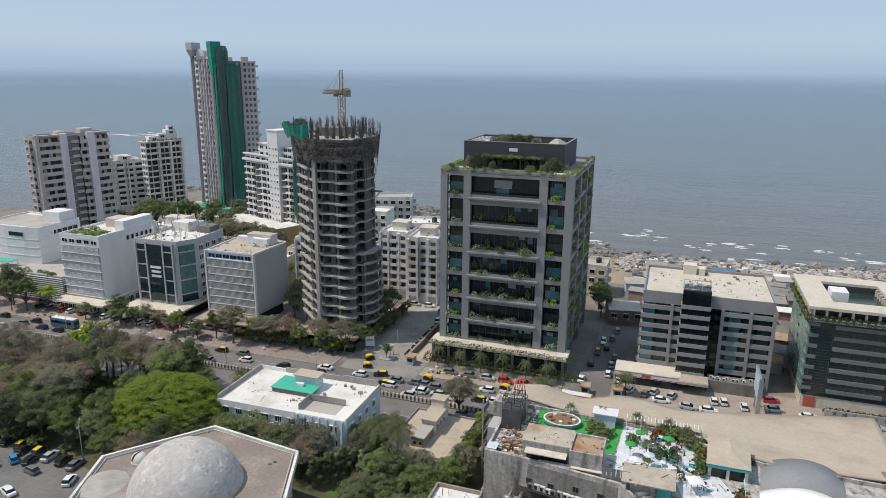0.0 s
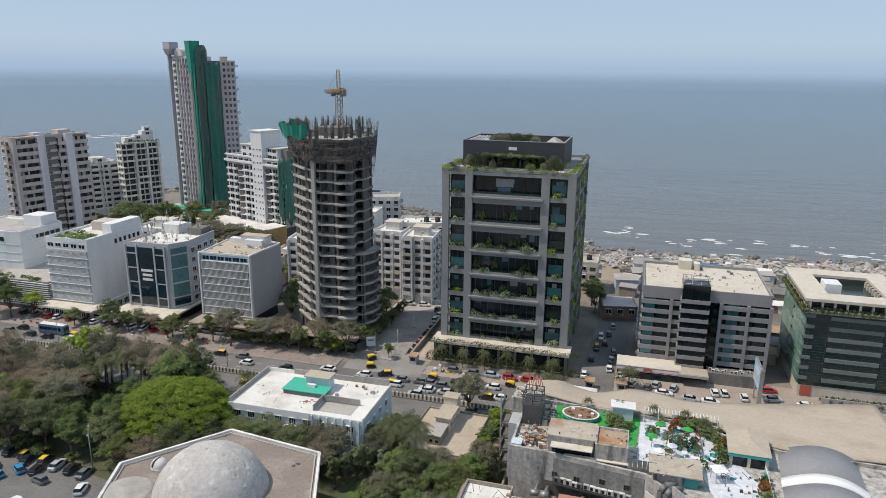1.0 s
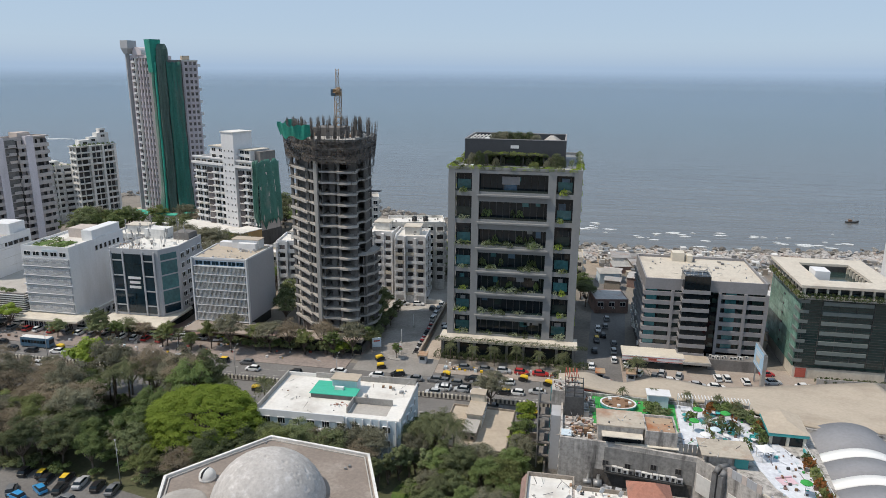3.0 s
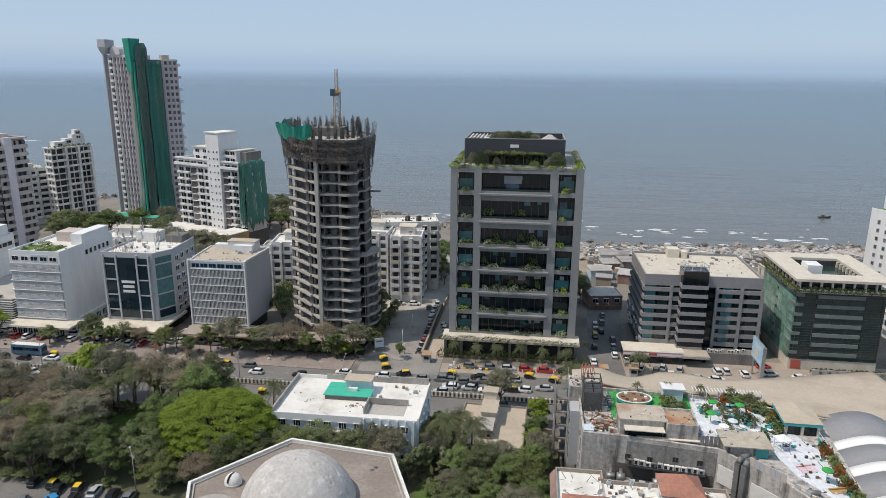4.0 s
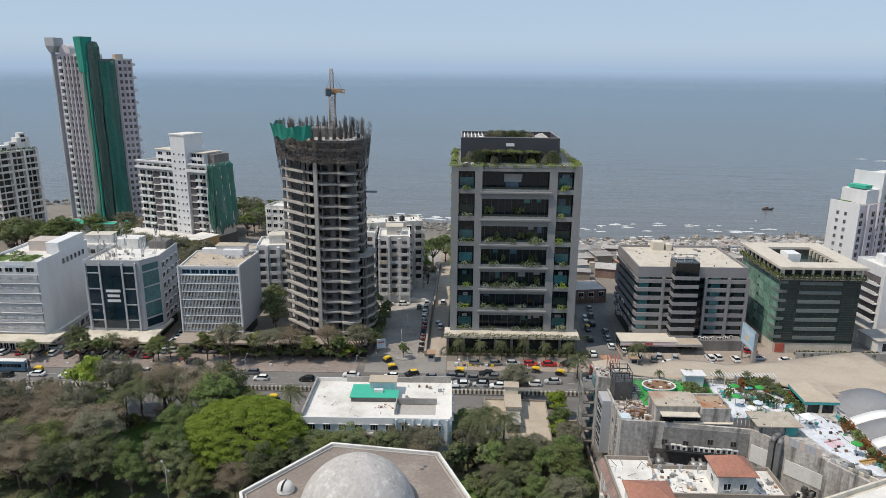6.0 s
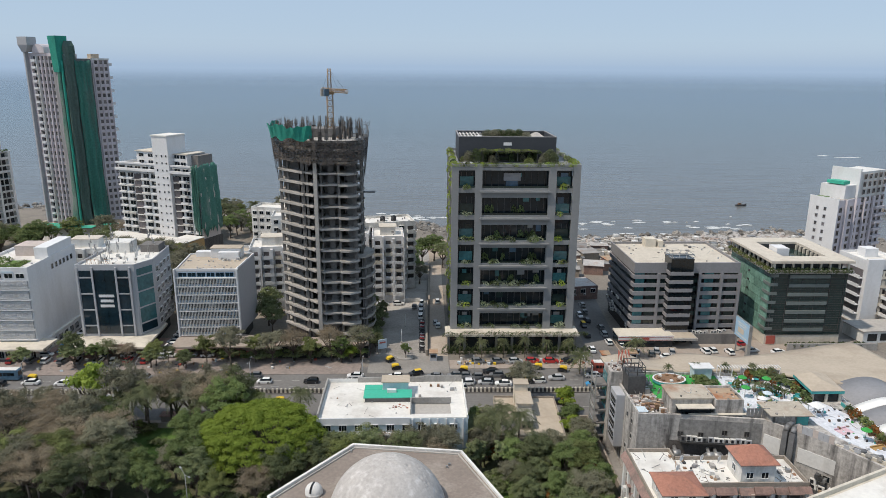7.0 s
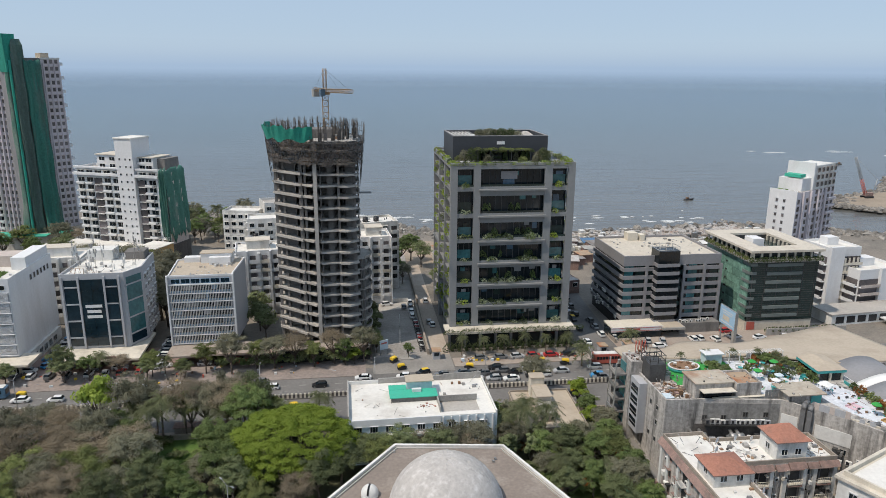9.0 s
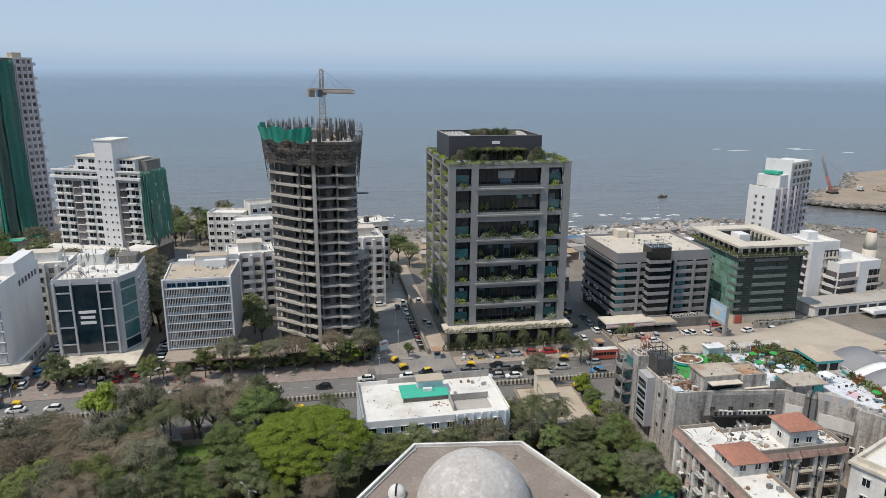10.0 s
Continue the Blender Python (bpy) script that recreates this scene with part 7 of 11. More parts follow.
def green_office():
    t = thing("green_office", 33.0, 175.0, 0, 0, "green glass office block with planted ledge and overhanging pale roof", "office building")
    W, D = 23.0, 27.5
    part("glass_body", boxes((0.5, W - 0.2, 0.2, D, 3.2, 24)), GLASSDEEP, t, "dark green glazed body")
    part("base", boxes((0.3, W, 0.3, D, 0, 3.2)), CREAM, t)
    part("base_panel", boxes((1.0, 3.6, 0.1, 0.28, 0.3, 2.9)), BRICKRED, t)
    # pale green curtain wall on the flank
    for i in range(11):
        for f in range(8):
            part("pane", boxes((0.1, 0.44, 0.7 + i * 2.42, 3.05 + i * 2.42, 3.3 + f * 2.52, 5.74 + f * 2.52)), GLASSGREEN, t)
    for f in range(7):
        z = 4.4 + f * 2.75
        part("spandrel", boxes((5.5, 17.5, -0.12, 0.2, z, z + 1.0)), GREENBAND, t)
        part("spandrel", boxes((-0.1, 2.2, 0.02, 0.25, z + 0.3, z + 1.2)), GREENBAND, t)
        part("spandrel", boxes((-0.15, 0.1, 0.3, 4.2, z + 0.3, z + 1.2)), GREENBAND, t)
        for i in range(6):
            part("mullion", boxes((1.0 + i * 4.2, 1.1 + i * 4.2, 0.06, 0.2, z, z + 2.7)), DARKMETAL, t)
        if f < 6:
            part("flank_vent", boxes((-0.1, 0.1, 13.5, 14.3, z + 0.9, z + 1.4)), BLACK, t)
    for f in range(26):
        part("glazing_bar", boxes((0.46, W - 0.16, 0.1, 0.19, 3.4 + f * 0.74, 3.46 + f * 0.74)), DARKMETAL, t)
    part("ledge", boxes((-1.0, W + 0.8, -1.0, D, 22.6, 23.4)), CONC, t)
    b1 = bush_mesh("ledge_green", LEAF_OLIVE, 1.3, 0.6, 1.1, 80, 0.25, 21)
    b2 = bush_mesh("ledge_lime", LEAF_YELLOW, 1.2, 0.6, 1.0, 80, 0.25, 22)
    rnd = random.Random(6)
    for i in range(17):
        p = link("plant", b1, t, (-0.4 + i * 1.45, -0.7, 22.9), rnd.random())
        p.scale = (1, 1, rnd.uniform(0.8, 1.4))
    for i in range(20):
        p = link("plant", b2 if i % 3 else b1, t, (-0.7, i * 1.4, 22.9), 1.57)
        p.scale = (1, 1, rnd.uniform(0.8, 1.4))
    for i in range(9):
        part("roof_post", boxes((0.2 + i * 2.75, 0.7 + i * 2.75, -0.2, 0.3, 23.4, 25.6)), CREAM, t)
    for i in range(10):
        part("roof_post", boxes((0.0, 0.5, 0.6 + i * 2.9, 1.1 + i * 2.9, 23.4, 25.6)), CREAM, t)
    bm = B()
    ring(bm, [(1.6, 1.6), (W - 1.4, 1.6), (W - 1.4, D - 1), (1.6, D - 1)], [(5.2, 5.0), (W - 4.6, 5.0), (W - 4.6, D - 5), (5.2, D - 5)], 23.4, 25.58)
    part("top_storey", bm, DARKMETAL, t)
    bm = B()
    ring(bm, [(-0.8, -0.8), (W + 0.8, -0.8), (W + 0.8, D + 0.6), (-0.8, D + 0.6)], [(5.2, 5.0), (W - 4.6, 5.0), (W - 4.6, D - 5), (5.2, D - 5)], 25.6, 26.3)
    part("roof_ring", bm, ROOFCREAM, t, "pale overhanging flat roof round a sunken terrace")
    part("terrace", boxes((5.3, W - 4.7, 5.1, D - 5.1, 23.4, 23.6)), ROOFCREAM, t)
    for i in range(8):
        part("louvre_post", boxes((W - 5.2, W - 4.65, 5.5 + i * 2.2, 6.0 + i * 2.2, 23.6, 25.58)), CREAM, t)
    part("roof_room", boxes((5.4, 9.2, 9, 14, 23.6, 27.6)), WHITE, t)
    part("front_wall", boxes((5, W + 9, -4.5, -4.2, 0, 2.2)), CONC, t)
    for i in range(16):
        link("plant", b1, t, (6 + i * 1.5, -3.6, 1.2), i)


def billboard():
    t = thing("billboard", 22.4, 166.8, 0, -90, "pale blue billboard on a thick pillar", "billboard")
    part("pillar", boxes((3.2, 4.4, -0.3, 0.6, 0, 10.6)), CONC, t)
    part("post", boxes((-3.9, -3.5, 0.1, 0.4, 0, 5.4)), METAL, t)
    part("frame", boxes((-4.3, 4.3, -0.25, 0.25, 5.2, 11.0)), METAL, t)
    part("print", boxes((-4.2, 4.2, -0.32, -0.26, 5.3, 10.9)), BILLBOARD, t, "blue printed sheet")
    for z, w in ((9.6, 3.1), (8.9, 2.4), (6.0, 3.4)):
        part("print_bar", boxes((-w, w, -0.36, -0.33, z, z + 0.3)), WHITE, t)
    part("print_patch", boxes((-2.4, 1.3, -0.36, -0.33, 6.8, 8.4)), CREAM, t)



banded_office()
green_office()
billboard()
apartment("brown_house", (-17.5, 216), (-6.5, 218), 11, 1, 3.2, BROWNTRIM, SHEET, "low brown house beside the side street", faces="fr", balc=0, ground=1.6, top=0.2, seed=91)


# ---- planetarium ----
def planetarium():
    cx, cy, R = -74.0, 81.9, 20.2
    hexa = [(R * math.cos(radians(a)), R * math.sin(radians(a))) for a in (52.5, 112.5, 172.5, 232.5, 292.5, 352.5)]
    t = thing("planetarium", cx, cy, 0, 0, "planetarium with a cratered grey dome on a hexagonal flat roof", "planetarium")
    bm = B()
    prism(bm, [(x * 0.93, y * 0.93) for x, y in hexa], 0, 10.2)
    part("wall", bm, WHITEOLD, t)
    bm = B()
    prism(bm, hexa, 10.2, 11.2)
    part("roof", bm, PLANROOF, t, "dirty brown-grey flat roof")
    bm = B()
    ring(bm, [(x * 1.012, y * 1.012) for x, y in hexa], [(x * 0.985, y * 0.985) for x, y in hexa], 10.6, 11.7)
    part("parapet", bm, WHITEOLD, t, "weathered white parapet")
    bm = B()
    ring(bm, [(x * 0.962, y * 0.962) for x, y in hexa], [(x * 0.95, y * 0.95) for x, y in hexa], 11.2, 11.45)
    part("gutter_kerb", bm, ROOFGREY, t)
    # the dome, pitted with shallow craters
    bm = B()
    DX, DY, DR, DH = DOME_AT
    rnd = random.Random(14)
    pits = []
    for i in range(260):
        a, c = rnd.random() * 6.283, rnd.uniform(0.05, 1)
        q = math.sqrt(1 - c * c)
        pits.append((Vector((q * math.cos(a), q * math.sin(a), c)), rnd.uniform(0.018, 0.045)))
    rows, cols = 72, 200
    g = []
    for r in range(rows + 1):
        el = math.pi / 2 * r / rows
        line = []
        for c in range(cols):
            a = 2 * math.pi * c / cols
            d = Vector((math.cos(el) * math.cos(a), math.cos(el) * math.sin(a), math.sin(el)))
            dip = 0.0
            for p, s in pits:
                e = (d - p).length / s
                if e < 1.35:
                    dip += -0.09 * (1 - e * e) if e < 1 else 0.05 * (1 - abs(e - 1.12) / 0.23)
            line.append(bm.verts.new((DX + d.x * (DR + dip), DY + d.y * (DR + dip), 9.3 + d.z * (DH + dip))))
        g.append(line)
    for r in range(rows):
        for c in range(cols):
            f = bm.faces.new((g[r][c], g[r][(c + 1) % cols], g[r + 1][(c + 1) % cols], g[r + 1][c]))
            f.smooth = True
    part("dome", bm, DOME, t, "weathered grey dome pitted with craters")
    # observatory domelet with an open slit
    bm = B()
    prism(bm, circle(0, 0, 1.45, 24), 0, 0.5, 0, smooth=True)
    last = None
    for r in range(9):
        el = math.pi / 2 * r / 8
        line = [bm.verts.new((1.45 * math.cos(el) * math.cos(a), 1.45 * math.cos(el) * math.sin(a), 0.5 + 1.45 * math.sin(el)))
                for a in (2 * math.pi * c / 24 for c in range(24))]
        if last:
            for c in range(24):
                bm.faces.new((last[c], last[(c + 1) % 24], line[(c + 1) % 24], line[c])).smooth = True
        last = line
    small = part("domelet", bm, WHITEOLD, t, "small off-white observatory dome", (-12.8, 3.9, 11.2))
    bm = B()
    for k in range(8):
        e0, e1 = 0.25 + 0.2 * k, 0.25 + 0.2 * (k + 1)
        box(bm, -0.14, 0.14, -1.5 * math.cos(e0), -1.5 * math.cos(e1) + 0.02, 0.5 + 1.5 * math.sin(min(e0, e1)), 0.52 + 1.5 * math.sin(max(e0, e1)))
    part("slit", bm, BLACK, small, "", (0, 0, 0.0), radians(-15))
    bm = B()
    last = None
    for r in range(9):
        el = math.pi / 2 * r / 8
        line = [bm.verts.new((4.2 * math.cos(el) * math.cos(a), 4.2 * math.cos(el) * math.sin(a), 0.45 * math.sin(el))) for a in (2 * math.pi * c / 32 for c in range(32))]
        if last:
            for c in range(32):
                bm.faces.new((last[c], last[(c + 1) % 32], line[(c + 1) % 32], line[c])).smooth = True
        last = line
    # added low disc that stands for a lighter patch of the flat roof
    part("side_dome", bm, ROOFGREY, t, "paler patch of flat roof shaped as a low disc", (-13.6, -3.5, 11.2))
    for x, y in ((10, 12), (-8, 16.6), (14.8, -1), (9.5, 11.2)):
        part("roof_vent", boxes((x - 0.2, x + 0.2, y - 0.2, y + 0.2, 11.2, 11.6)), METAL, t)


DOME_AT = (-0.4, 1.1, 9.6, 9.6)
planetarium()


# ---- white hall beside the road ----
def hall():
    t = thing("white_hall", -90.5, 112.9, 0, 0.6, "long white hall with a flat roof and green shed", "hall")
    W, D, H = 31.0, 17.0, 10.0
    part("wall", boxes((0, W, 0, D, 0, H)), BLUEPAINT, t, "pale blue-white painted walls")
    part("roof", boxes((0.3, W - 0.3, 0.05, 1.6, H, H + 0.15)), ROOFWHITE, t)
    part("roof", boxes((0.3, W - 0.3, 6.4, D - 0.3, H, H + 0.15)), ROOFWHITE, t)
    part("roof", boxes((0.3, 19.5, 1.6, 6.4, H, H + 0.15)), ROOFWHITE, t)
    part("roof", boxes((27.6, W - 0.3, 1.6, 6.4, H, H + 0.15)), ROOFWHITE, t)
    part("well_floor", boxes((19.5, 27.6, 1.6, 6.4, H, H + 0.03)), ROOFGREY, t)
    part("well_wall", boxes((19.3, 27.8, 6.2, 6.42, H + 0.15, H + 1.5)), CONC, t)
    part("well_wall", boxes((19.1, 19.3, 1.4, 6.4, H + 0.15, H + 1.5)), CONC, t)
    for x0, x1, y0, y1, h in ((0, 0.3, 0, D, 1.2), (W - 0.3, W, 0, D, 0.7), (0.3, 7.0, D - 0.3, D, 1.0), (7.0, 22.0, D - 0.35, D, 1.35), (22.0, W - 0.3, D - 0.3, D, 1.7)):
        part("parapet", boxes((x0, x1, y0, y1, H, H + h)), CONC if h > 1.1 else WHITEOLD, t)
    part("fascia", boxes((-0.1, 19.0, -0.25, -0.005, H - 1.3, H + 0.3)), WHITE, t)
    part("sunshade", boxes((8, W - 3, -1.2, -0.26, 6.9, 7.1)), WHITE, t)
    for i in range(9):
        for z in (1.0, 4.2, 7.3):
            on(t, W, D, "f", 2.0 + i * 3.25, z, window_mesh(1.5, 1.3, WHITE, GLASSDARK, 2, 0.4), "window")
    for i in range(4):
        for z in (1.0, 4.2, 7.3):
            on(t, W, D, "r", 2.4 + i * 3.6, z, window_mesh(1.2, 1.3, WHITE, GLASSDARK, 1, 0.35), "window")
    for i in range(7):
        part("pilaster", boxes((19.4 + i * 1.75, 19.65 + i * 1.75, -0.4, -0.01, 0, H)), WHITE, t)
    part("stair_head", boxes((13.0, 18.6, 10.6, 13.4, H + 0.1, H + 3.1)), BLUEPAINT, t)
    part("stair_roof", boxes((12.7, 18.9, 10.2, 13.8, H + 3.1, H + 3.3)), ROOFTAN, t)
    part("green_roof", boxes((9.0, 19.4, 6.7, 10.55, H + 1.2, H + 1.35)), TEALSHEET, t, "bright green sheet roof of a roof shed")
    part("green_roof", boxes((9.0, 12.9, 10.6, 13.0, H + 1.2, H + 1.35)), TEALSHEET, t)
    part("shed_wall", boxes((9.3, 19.1, 6.95, 7.1, H + 0.15, H + 1.19)), CONCDARK, t)
    part("cooler", boxes((14.0, 16.0, 9.0, 9.8, H + 1.36, H + 2.0)), WHITE, t)
    rnd = random.Random(31)
    for i in range(16):
        x, y = rnd.uniform(14.5, 18.3), rnd.uniform(4.0, 5.6)
        s = rnd.uniform(0.15, 0.5)
        part("rubble", boxes((x, x + s, y, y + s * 0.8, H + 0.15, H + 0.15 + s * 0.4)), TERRACOTTA, t)
    for i in range(9):
        x, y = rnd.uniform(20, 29), rnd.uniform(7.5, 14.5)
        s = rnd.uniform(0.2, 0.6)
        part("roof_clutter", boxes((x, x + s, y, y + s, H + 0.15, H + 0.15 + s)), rnd.choice((METAL, WOOD, CONC)), t)


def annex():
    t = thing("old_annex", -52.6, 116.2, 0, -2, "low tan building with terraces and a stair turret", "building")
    part("wall", boxes((0, 14.2, 0, 18.2, 0, 3.6)), STONE, t)
    part("roof", boxes((-0.2, 14.4, -0.2, 18.4, 3.6, 3.85)), ROOFTAN, t, "tan flat terrace roof")
    part("turret", boxes((4.5, 7.6, 15.0, 17.6, 3.85, 8.8)), CREAM, t)
    part("turret_roof", boxes((4.3, 7.8, 14.8, 17.8, 8.8, 9.0)), ROOFTAN, t)
    part("upper_room", boxes((4.7, 7.9, 9.0, 14.7, 3.85, 7.0)), CREAM, t)
    part("upper_roof", boxes((4.4, 8.2, 8.7, 15.0, 7.0, 7.2)), ROOFTAN, t)
    part("stair_room", boxes((4.8, 7.6, 3.2, 8.6, 3.85, 5.9)), STONE, t)
    part("stair_roof", boxes((4.6, 7.8, 3.0, 8.7, 5.9, 6.1)), ROOFGREY, t)
    bm = B()
    parapet(bm, 14.4, 18.4, 3.85, 0.45, 0.2, -0.1, -0.1)
    part("parapet", bm, STONE, t)
    for x in (5.6, 6.9):
        link("window", window_mesh(0.7, 0.8, STONE, GLASSDARK, 0), t, (x, 3.2, 4.3))
    for i in range(3):
        link("window", window_mesh(1.0, 1.4, WHITE, GLASSDARK, 1, 0.4), t, (7.9, 10.2 + i * 1.8, 4.6), radians(90))


hall()
annex()


# ---- shopping centre with a roof terrace ----
VAULT_LEAN = -0.09

def shopping_centre():
    t = thing("shopping_centre", 0, 0, 0, 0, "stained concrete shopping centre with a roof terrace restaurant", "shopping centre")
    Z = 15.4
    foot = [(-27.6, 103.2), (-19.8, 102.7), (-4.6, 100.6), (3.5, 91.4), (6.5, 86.5), (13, 76), (38, 84), (40, 115), (18, 115.2), (9.5, 118), (4, 121), (-27.6, 122.5)]
    bm = B()
    prism(bm, foot, 0, Z)
    part("wall", bm, OLDWALL, t, "rain-stained cement walls")
    # corner tower on the alley
    part("corner_wing", boxes((-29.6, -24.0, 116.4, 121.6, 0, 18.6)), OLDWALL, t)
    part("bay", boxes((-29.4, -27.62, 111.8, 116.2, 4.0, 15.6)), GREYPAINT, t, "grey bay with long strip windows")
    for i in range(4):
        part("bay_window", boxes((-29.46, -29.41, 112.3, 115.7, 5.2 + i * 2.5, 6.9 + i * 2.5)), GLASSDARK, t)
        part("bay_rail", boxes((-29.56, -29.47, 112.2, 115.8, 5.9 + i * 2.5, 6.0 + i * 2.5)), METAL, t)
    for i in range(5):
        part("street_balcony", boxes((-32.2, -29.62, 118.2, 122.0, 2.6 + i * 3.0, 2.9 + i * 3.0)), CONCDARK, t)
        part("balcony_front", boxes((-32.2, -32.1, 118.2, 122.0, 2.9 + i * 3.0, 3.7 + i * 3.0)), METAL if i % 2 else CONC, t)
        part("street_window", boxes((-29.8, -29.61, 118.6, 121.4, 3.2 + i * 3.0, 5.2 + i * 3.0)), GLASSTEAL, t)
    for y in (118.3, 121.9):
        part("balcony_post", boxes((-32.2, -31.95, y - 0.12, y + 0.12, 0, 17.6)), CONC, t)
    # alley wall openings and those of the wall over the yard
    for y, z in ((106.5, 12.2), (109.5, 12.2), (106.5, 9.0), (109.5, 5.2), (106.5, 5.2), (121, 9)):
        link("window", window_mesh(0.9, 1.0, CONC, GLASSDARK, 0), t, (-27.6, y, z), radians(-90))
    yard = thing("yard_face", -19.8, 102.7, 0, math.degrees(math.atan2(-2.1, 15.2)))
    yard.parent = t
    for u, z in ((-5.5, 12.6), (0.4, 11.7), (4.2, 11.7), (8.5, 12.4), (12.6, 12.4), (-4.4, 6.5), (6.0, 6.5)):
        link("window", window_mesh(0.9, 1.0, CONCDARK, ROOM, 1), yard, (u, 0.12 if u < 0 else -0.1, z))
    rnd_ac = random.Random(61)
    for i in range(13):
        link("air_conditioner", ac_mesh(rnd_ac.choice((GREYPAINT, WHITEOLD, DUCT))), yard, (1.0 + i * 1.0 + rnd_ac.uniform(-.1, .1), -0.25, 11.1)).scale = (1.1, 1.6, rnd_ac.uniform(1.2, 1.7))
    part("ac_shelf", boxes((0.3, 13.7, -1.1, 0, 10.75, 10.95)), DARKMETAL, yard)
    part("plant_deck", boxes((-0.5, 14.6, -4.6, 0, 7.6, 7.9)), DARKMETAL, yard)
    part("yard_wall", boxes((-0.5, 15, -6.0, -5.7, 0, 8.6)), CONCDARK, yard)
    # yard's shade painted on: near-black panel below, darker streaked cement above
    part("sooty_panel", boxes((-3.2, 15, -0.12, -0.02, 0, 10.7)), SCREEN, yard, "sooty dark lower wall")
    part("grimy_facing", boxes((0.05, 15.2, -0.1, -0.02, 10.72, 15.3)), SHADEWALL, yard, "grimy darker cement facing")
    rnd = random.Random(17)
    for i in range(9):
        bm = B()
        x, y, r = rnd.uniform(0.5, 13.5), rnd.uniform(-4.0, -1.2), rnd.uniform(0.35, 0.8)
        rod(bm, (x - 0.8, y, 8.4 + r * 0.3), (x + 0.8, y + rnd.uniform(-.5, .5), 8.4 + r * 0.3), r, 12)
        part("duct", bm, METAL, yard)
    for i in range(14):
        x, y = rnd.uniform(0, 14), rnd.uniform(-4.4, -0.8)
        s = rnd.uniform(0.5, 1.2)
        part("machine", boxes((x, x + s, y, y + s, 7.9, 7.9 + s * rnd.uniform(0.6, 1.4))), rnd.choice((METAL, DARKMETAL, WHITEOLD)), yard)
    for x, r in ((-2.4, 0.55), (-0.6, 0.8), (5.6, 0.7), (6.9, 0.75)):
        bm = B()
        rod(bm, (x - 0.7, -2.6, 9.3), (x + 0.7, -2.4, 9.3), r, 14)
        rod(bm, (x, -2.5, 9.3), (x, -0.4, 9.6), r * 0.45, 10)
        part("fan_drum", bm, METAL, yard, "dull silver fan drum")
    for i in range(12):
        bm = B()
        rod(bm, (0.4 + i * 1.2, -4.5, 7.9), (0.4 + i * 1.2, -4.5, 9.0), 0.05, 5)
        part("deck_post", bm, DARKMETAL, yard)
    part("deck_rail", boxes((-0.4, 14.6, -4.55, -4.45, 9.0, 9.1)), DARKMETAL, yard)
    for i in range(8):
        x = 0.8 + i * 1.75
        part("deck_chiller", boxes((x, x + 1.1, -3.6, -2.4, 7.9, 9.2)), rnd.choice((DUCT, METAL, GREYPAINT)), yard)
    slant = thing("slanted_face", -4.6, 100.6, 0, math.degrees(math.atan2(-9.2, 8.1)))
    slant.parent = t
    part("panel", boxes((0.4, 3.5, -0.12, -0.01, 10.0, 13.4)), WHITEOLD, slant, "pale repainted wall panel")
    part("panel", boxes((6.6, 18, -0.12, -0.01, 10.4, 13.2)), WHITEOLD, slant, "pale repainted wall panel")
    part("panel", boxes((19, 28, -0.16, -0.01, 3, 11)), GREYPAINT, slant)
    for u in (4.3, 5.5):
        bm = B()
        box(bm, u - 0.45, u + 0.45, -1.0, -0.2, 2, 15.9)
        rod(bm, (u, -0.6, 15.8), (u, 0.1, 16.6), 0.5, 10)
        rod(bm, (u, 0.1, 16.6), (u, 2.4, 16.2), 0.5, 10)
        part("duct", bm, DUCT, slant, "vertical dull metal duct")
    for i in range(10):
        link("air_conditioner", ac_mesh(), slant, (9.5 + rnd.random() * 9, -0.2, 5.5 + rnd.random() * 2.5)).scale = (1.3, 1.5, 1.5)
    for u, z in ((3.6, 8), (12, 8.6), (17, 8.4)):
        link("window", window_mesh(1.4, 1.1, CONC, GLASSDARK, 1), slant, (u, 0, z))
    part("upper_wall", boxes((6.5, 26, 0.2, 0.5, Z, Z + 0.9)), CREAM, slant)
    for i in range(7):
        part("screen_panel", boxes((5.9 + i * 0.9, 6.76 + i * 0.9, 0.0, 0.12, Z + 0.7, Z + 2.2 - 0.05 * (i % 3))), GREYPAINT if i % 3 else PINKGREY, slant)
    for i in range(6):
        u = 13.4 + i * 1.9 + rnd.uniform(-.3, .3)
        part("screen_panel", boxes((u, u + rnd.uniform(0.7, 1.3), 0.0, 0.12, Z + 0.7, Z + rnd.uniform(1.0, 1.5))), rnd.choice((GREYPAINT, PINKGREY, CONC)), slant)
    for i in range(5):
        bm = B()
        u = 15.0 + i * 2.6
        rod(bm, (u, 1.0, Z + 0.4), (u + 1.6, 2.2, Z + 0.5), 0.5, 10)
        rod(bm, (u, 1.0, Z + 0.4), (u - 0.3, 0.2, Z - 0.4), 0.45, 10)
        part("duct", bm, DUCT, slant)
    for i in range(26):
        u, z0 = rnd.uniform(7, 19), rnd.uniform(2, 9)
        q = rnd.uniform(0.3, 0.9)
        part("pipe_box", boxes((u, u + q, -0.9, -0.02, z0, z0 + q * rnd.uniform(0.6, 1.6))), rnd.choice((DUCT, METAL, DARKMETAL, RUST)), slant)
    # parapets
    bm = B()
    inner = [(-27.2, 103.7), (-19.9, 103.2), (-4.4, 101.1), (3.9, 91.8), (6.9, 86.8), (13.2, 76.5), (37.6, 84.4), (39.6, 114.6), (17.8, 114.8), (9.2, 117.6), (3.8, 120.6), (-27.2, 122.1)]
    ring(bm, foot, inner, Z, Z + 0.7)
    part("parapet", bm, OLDWALL, t)
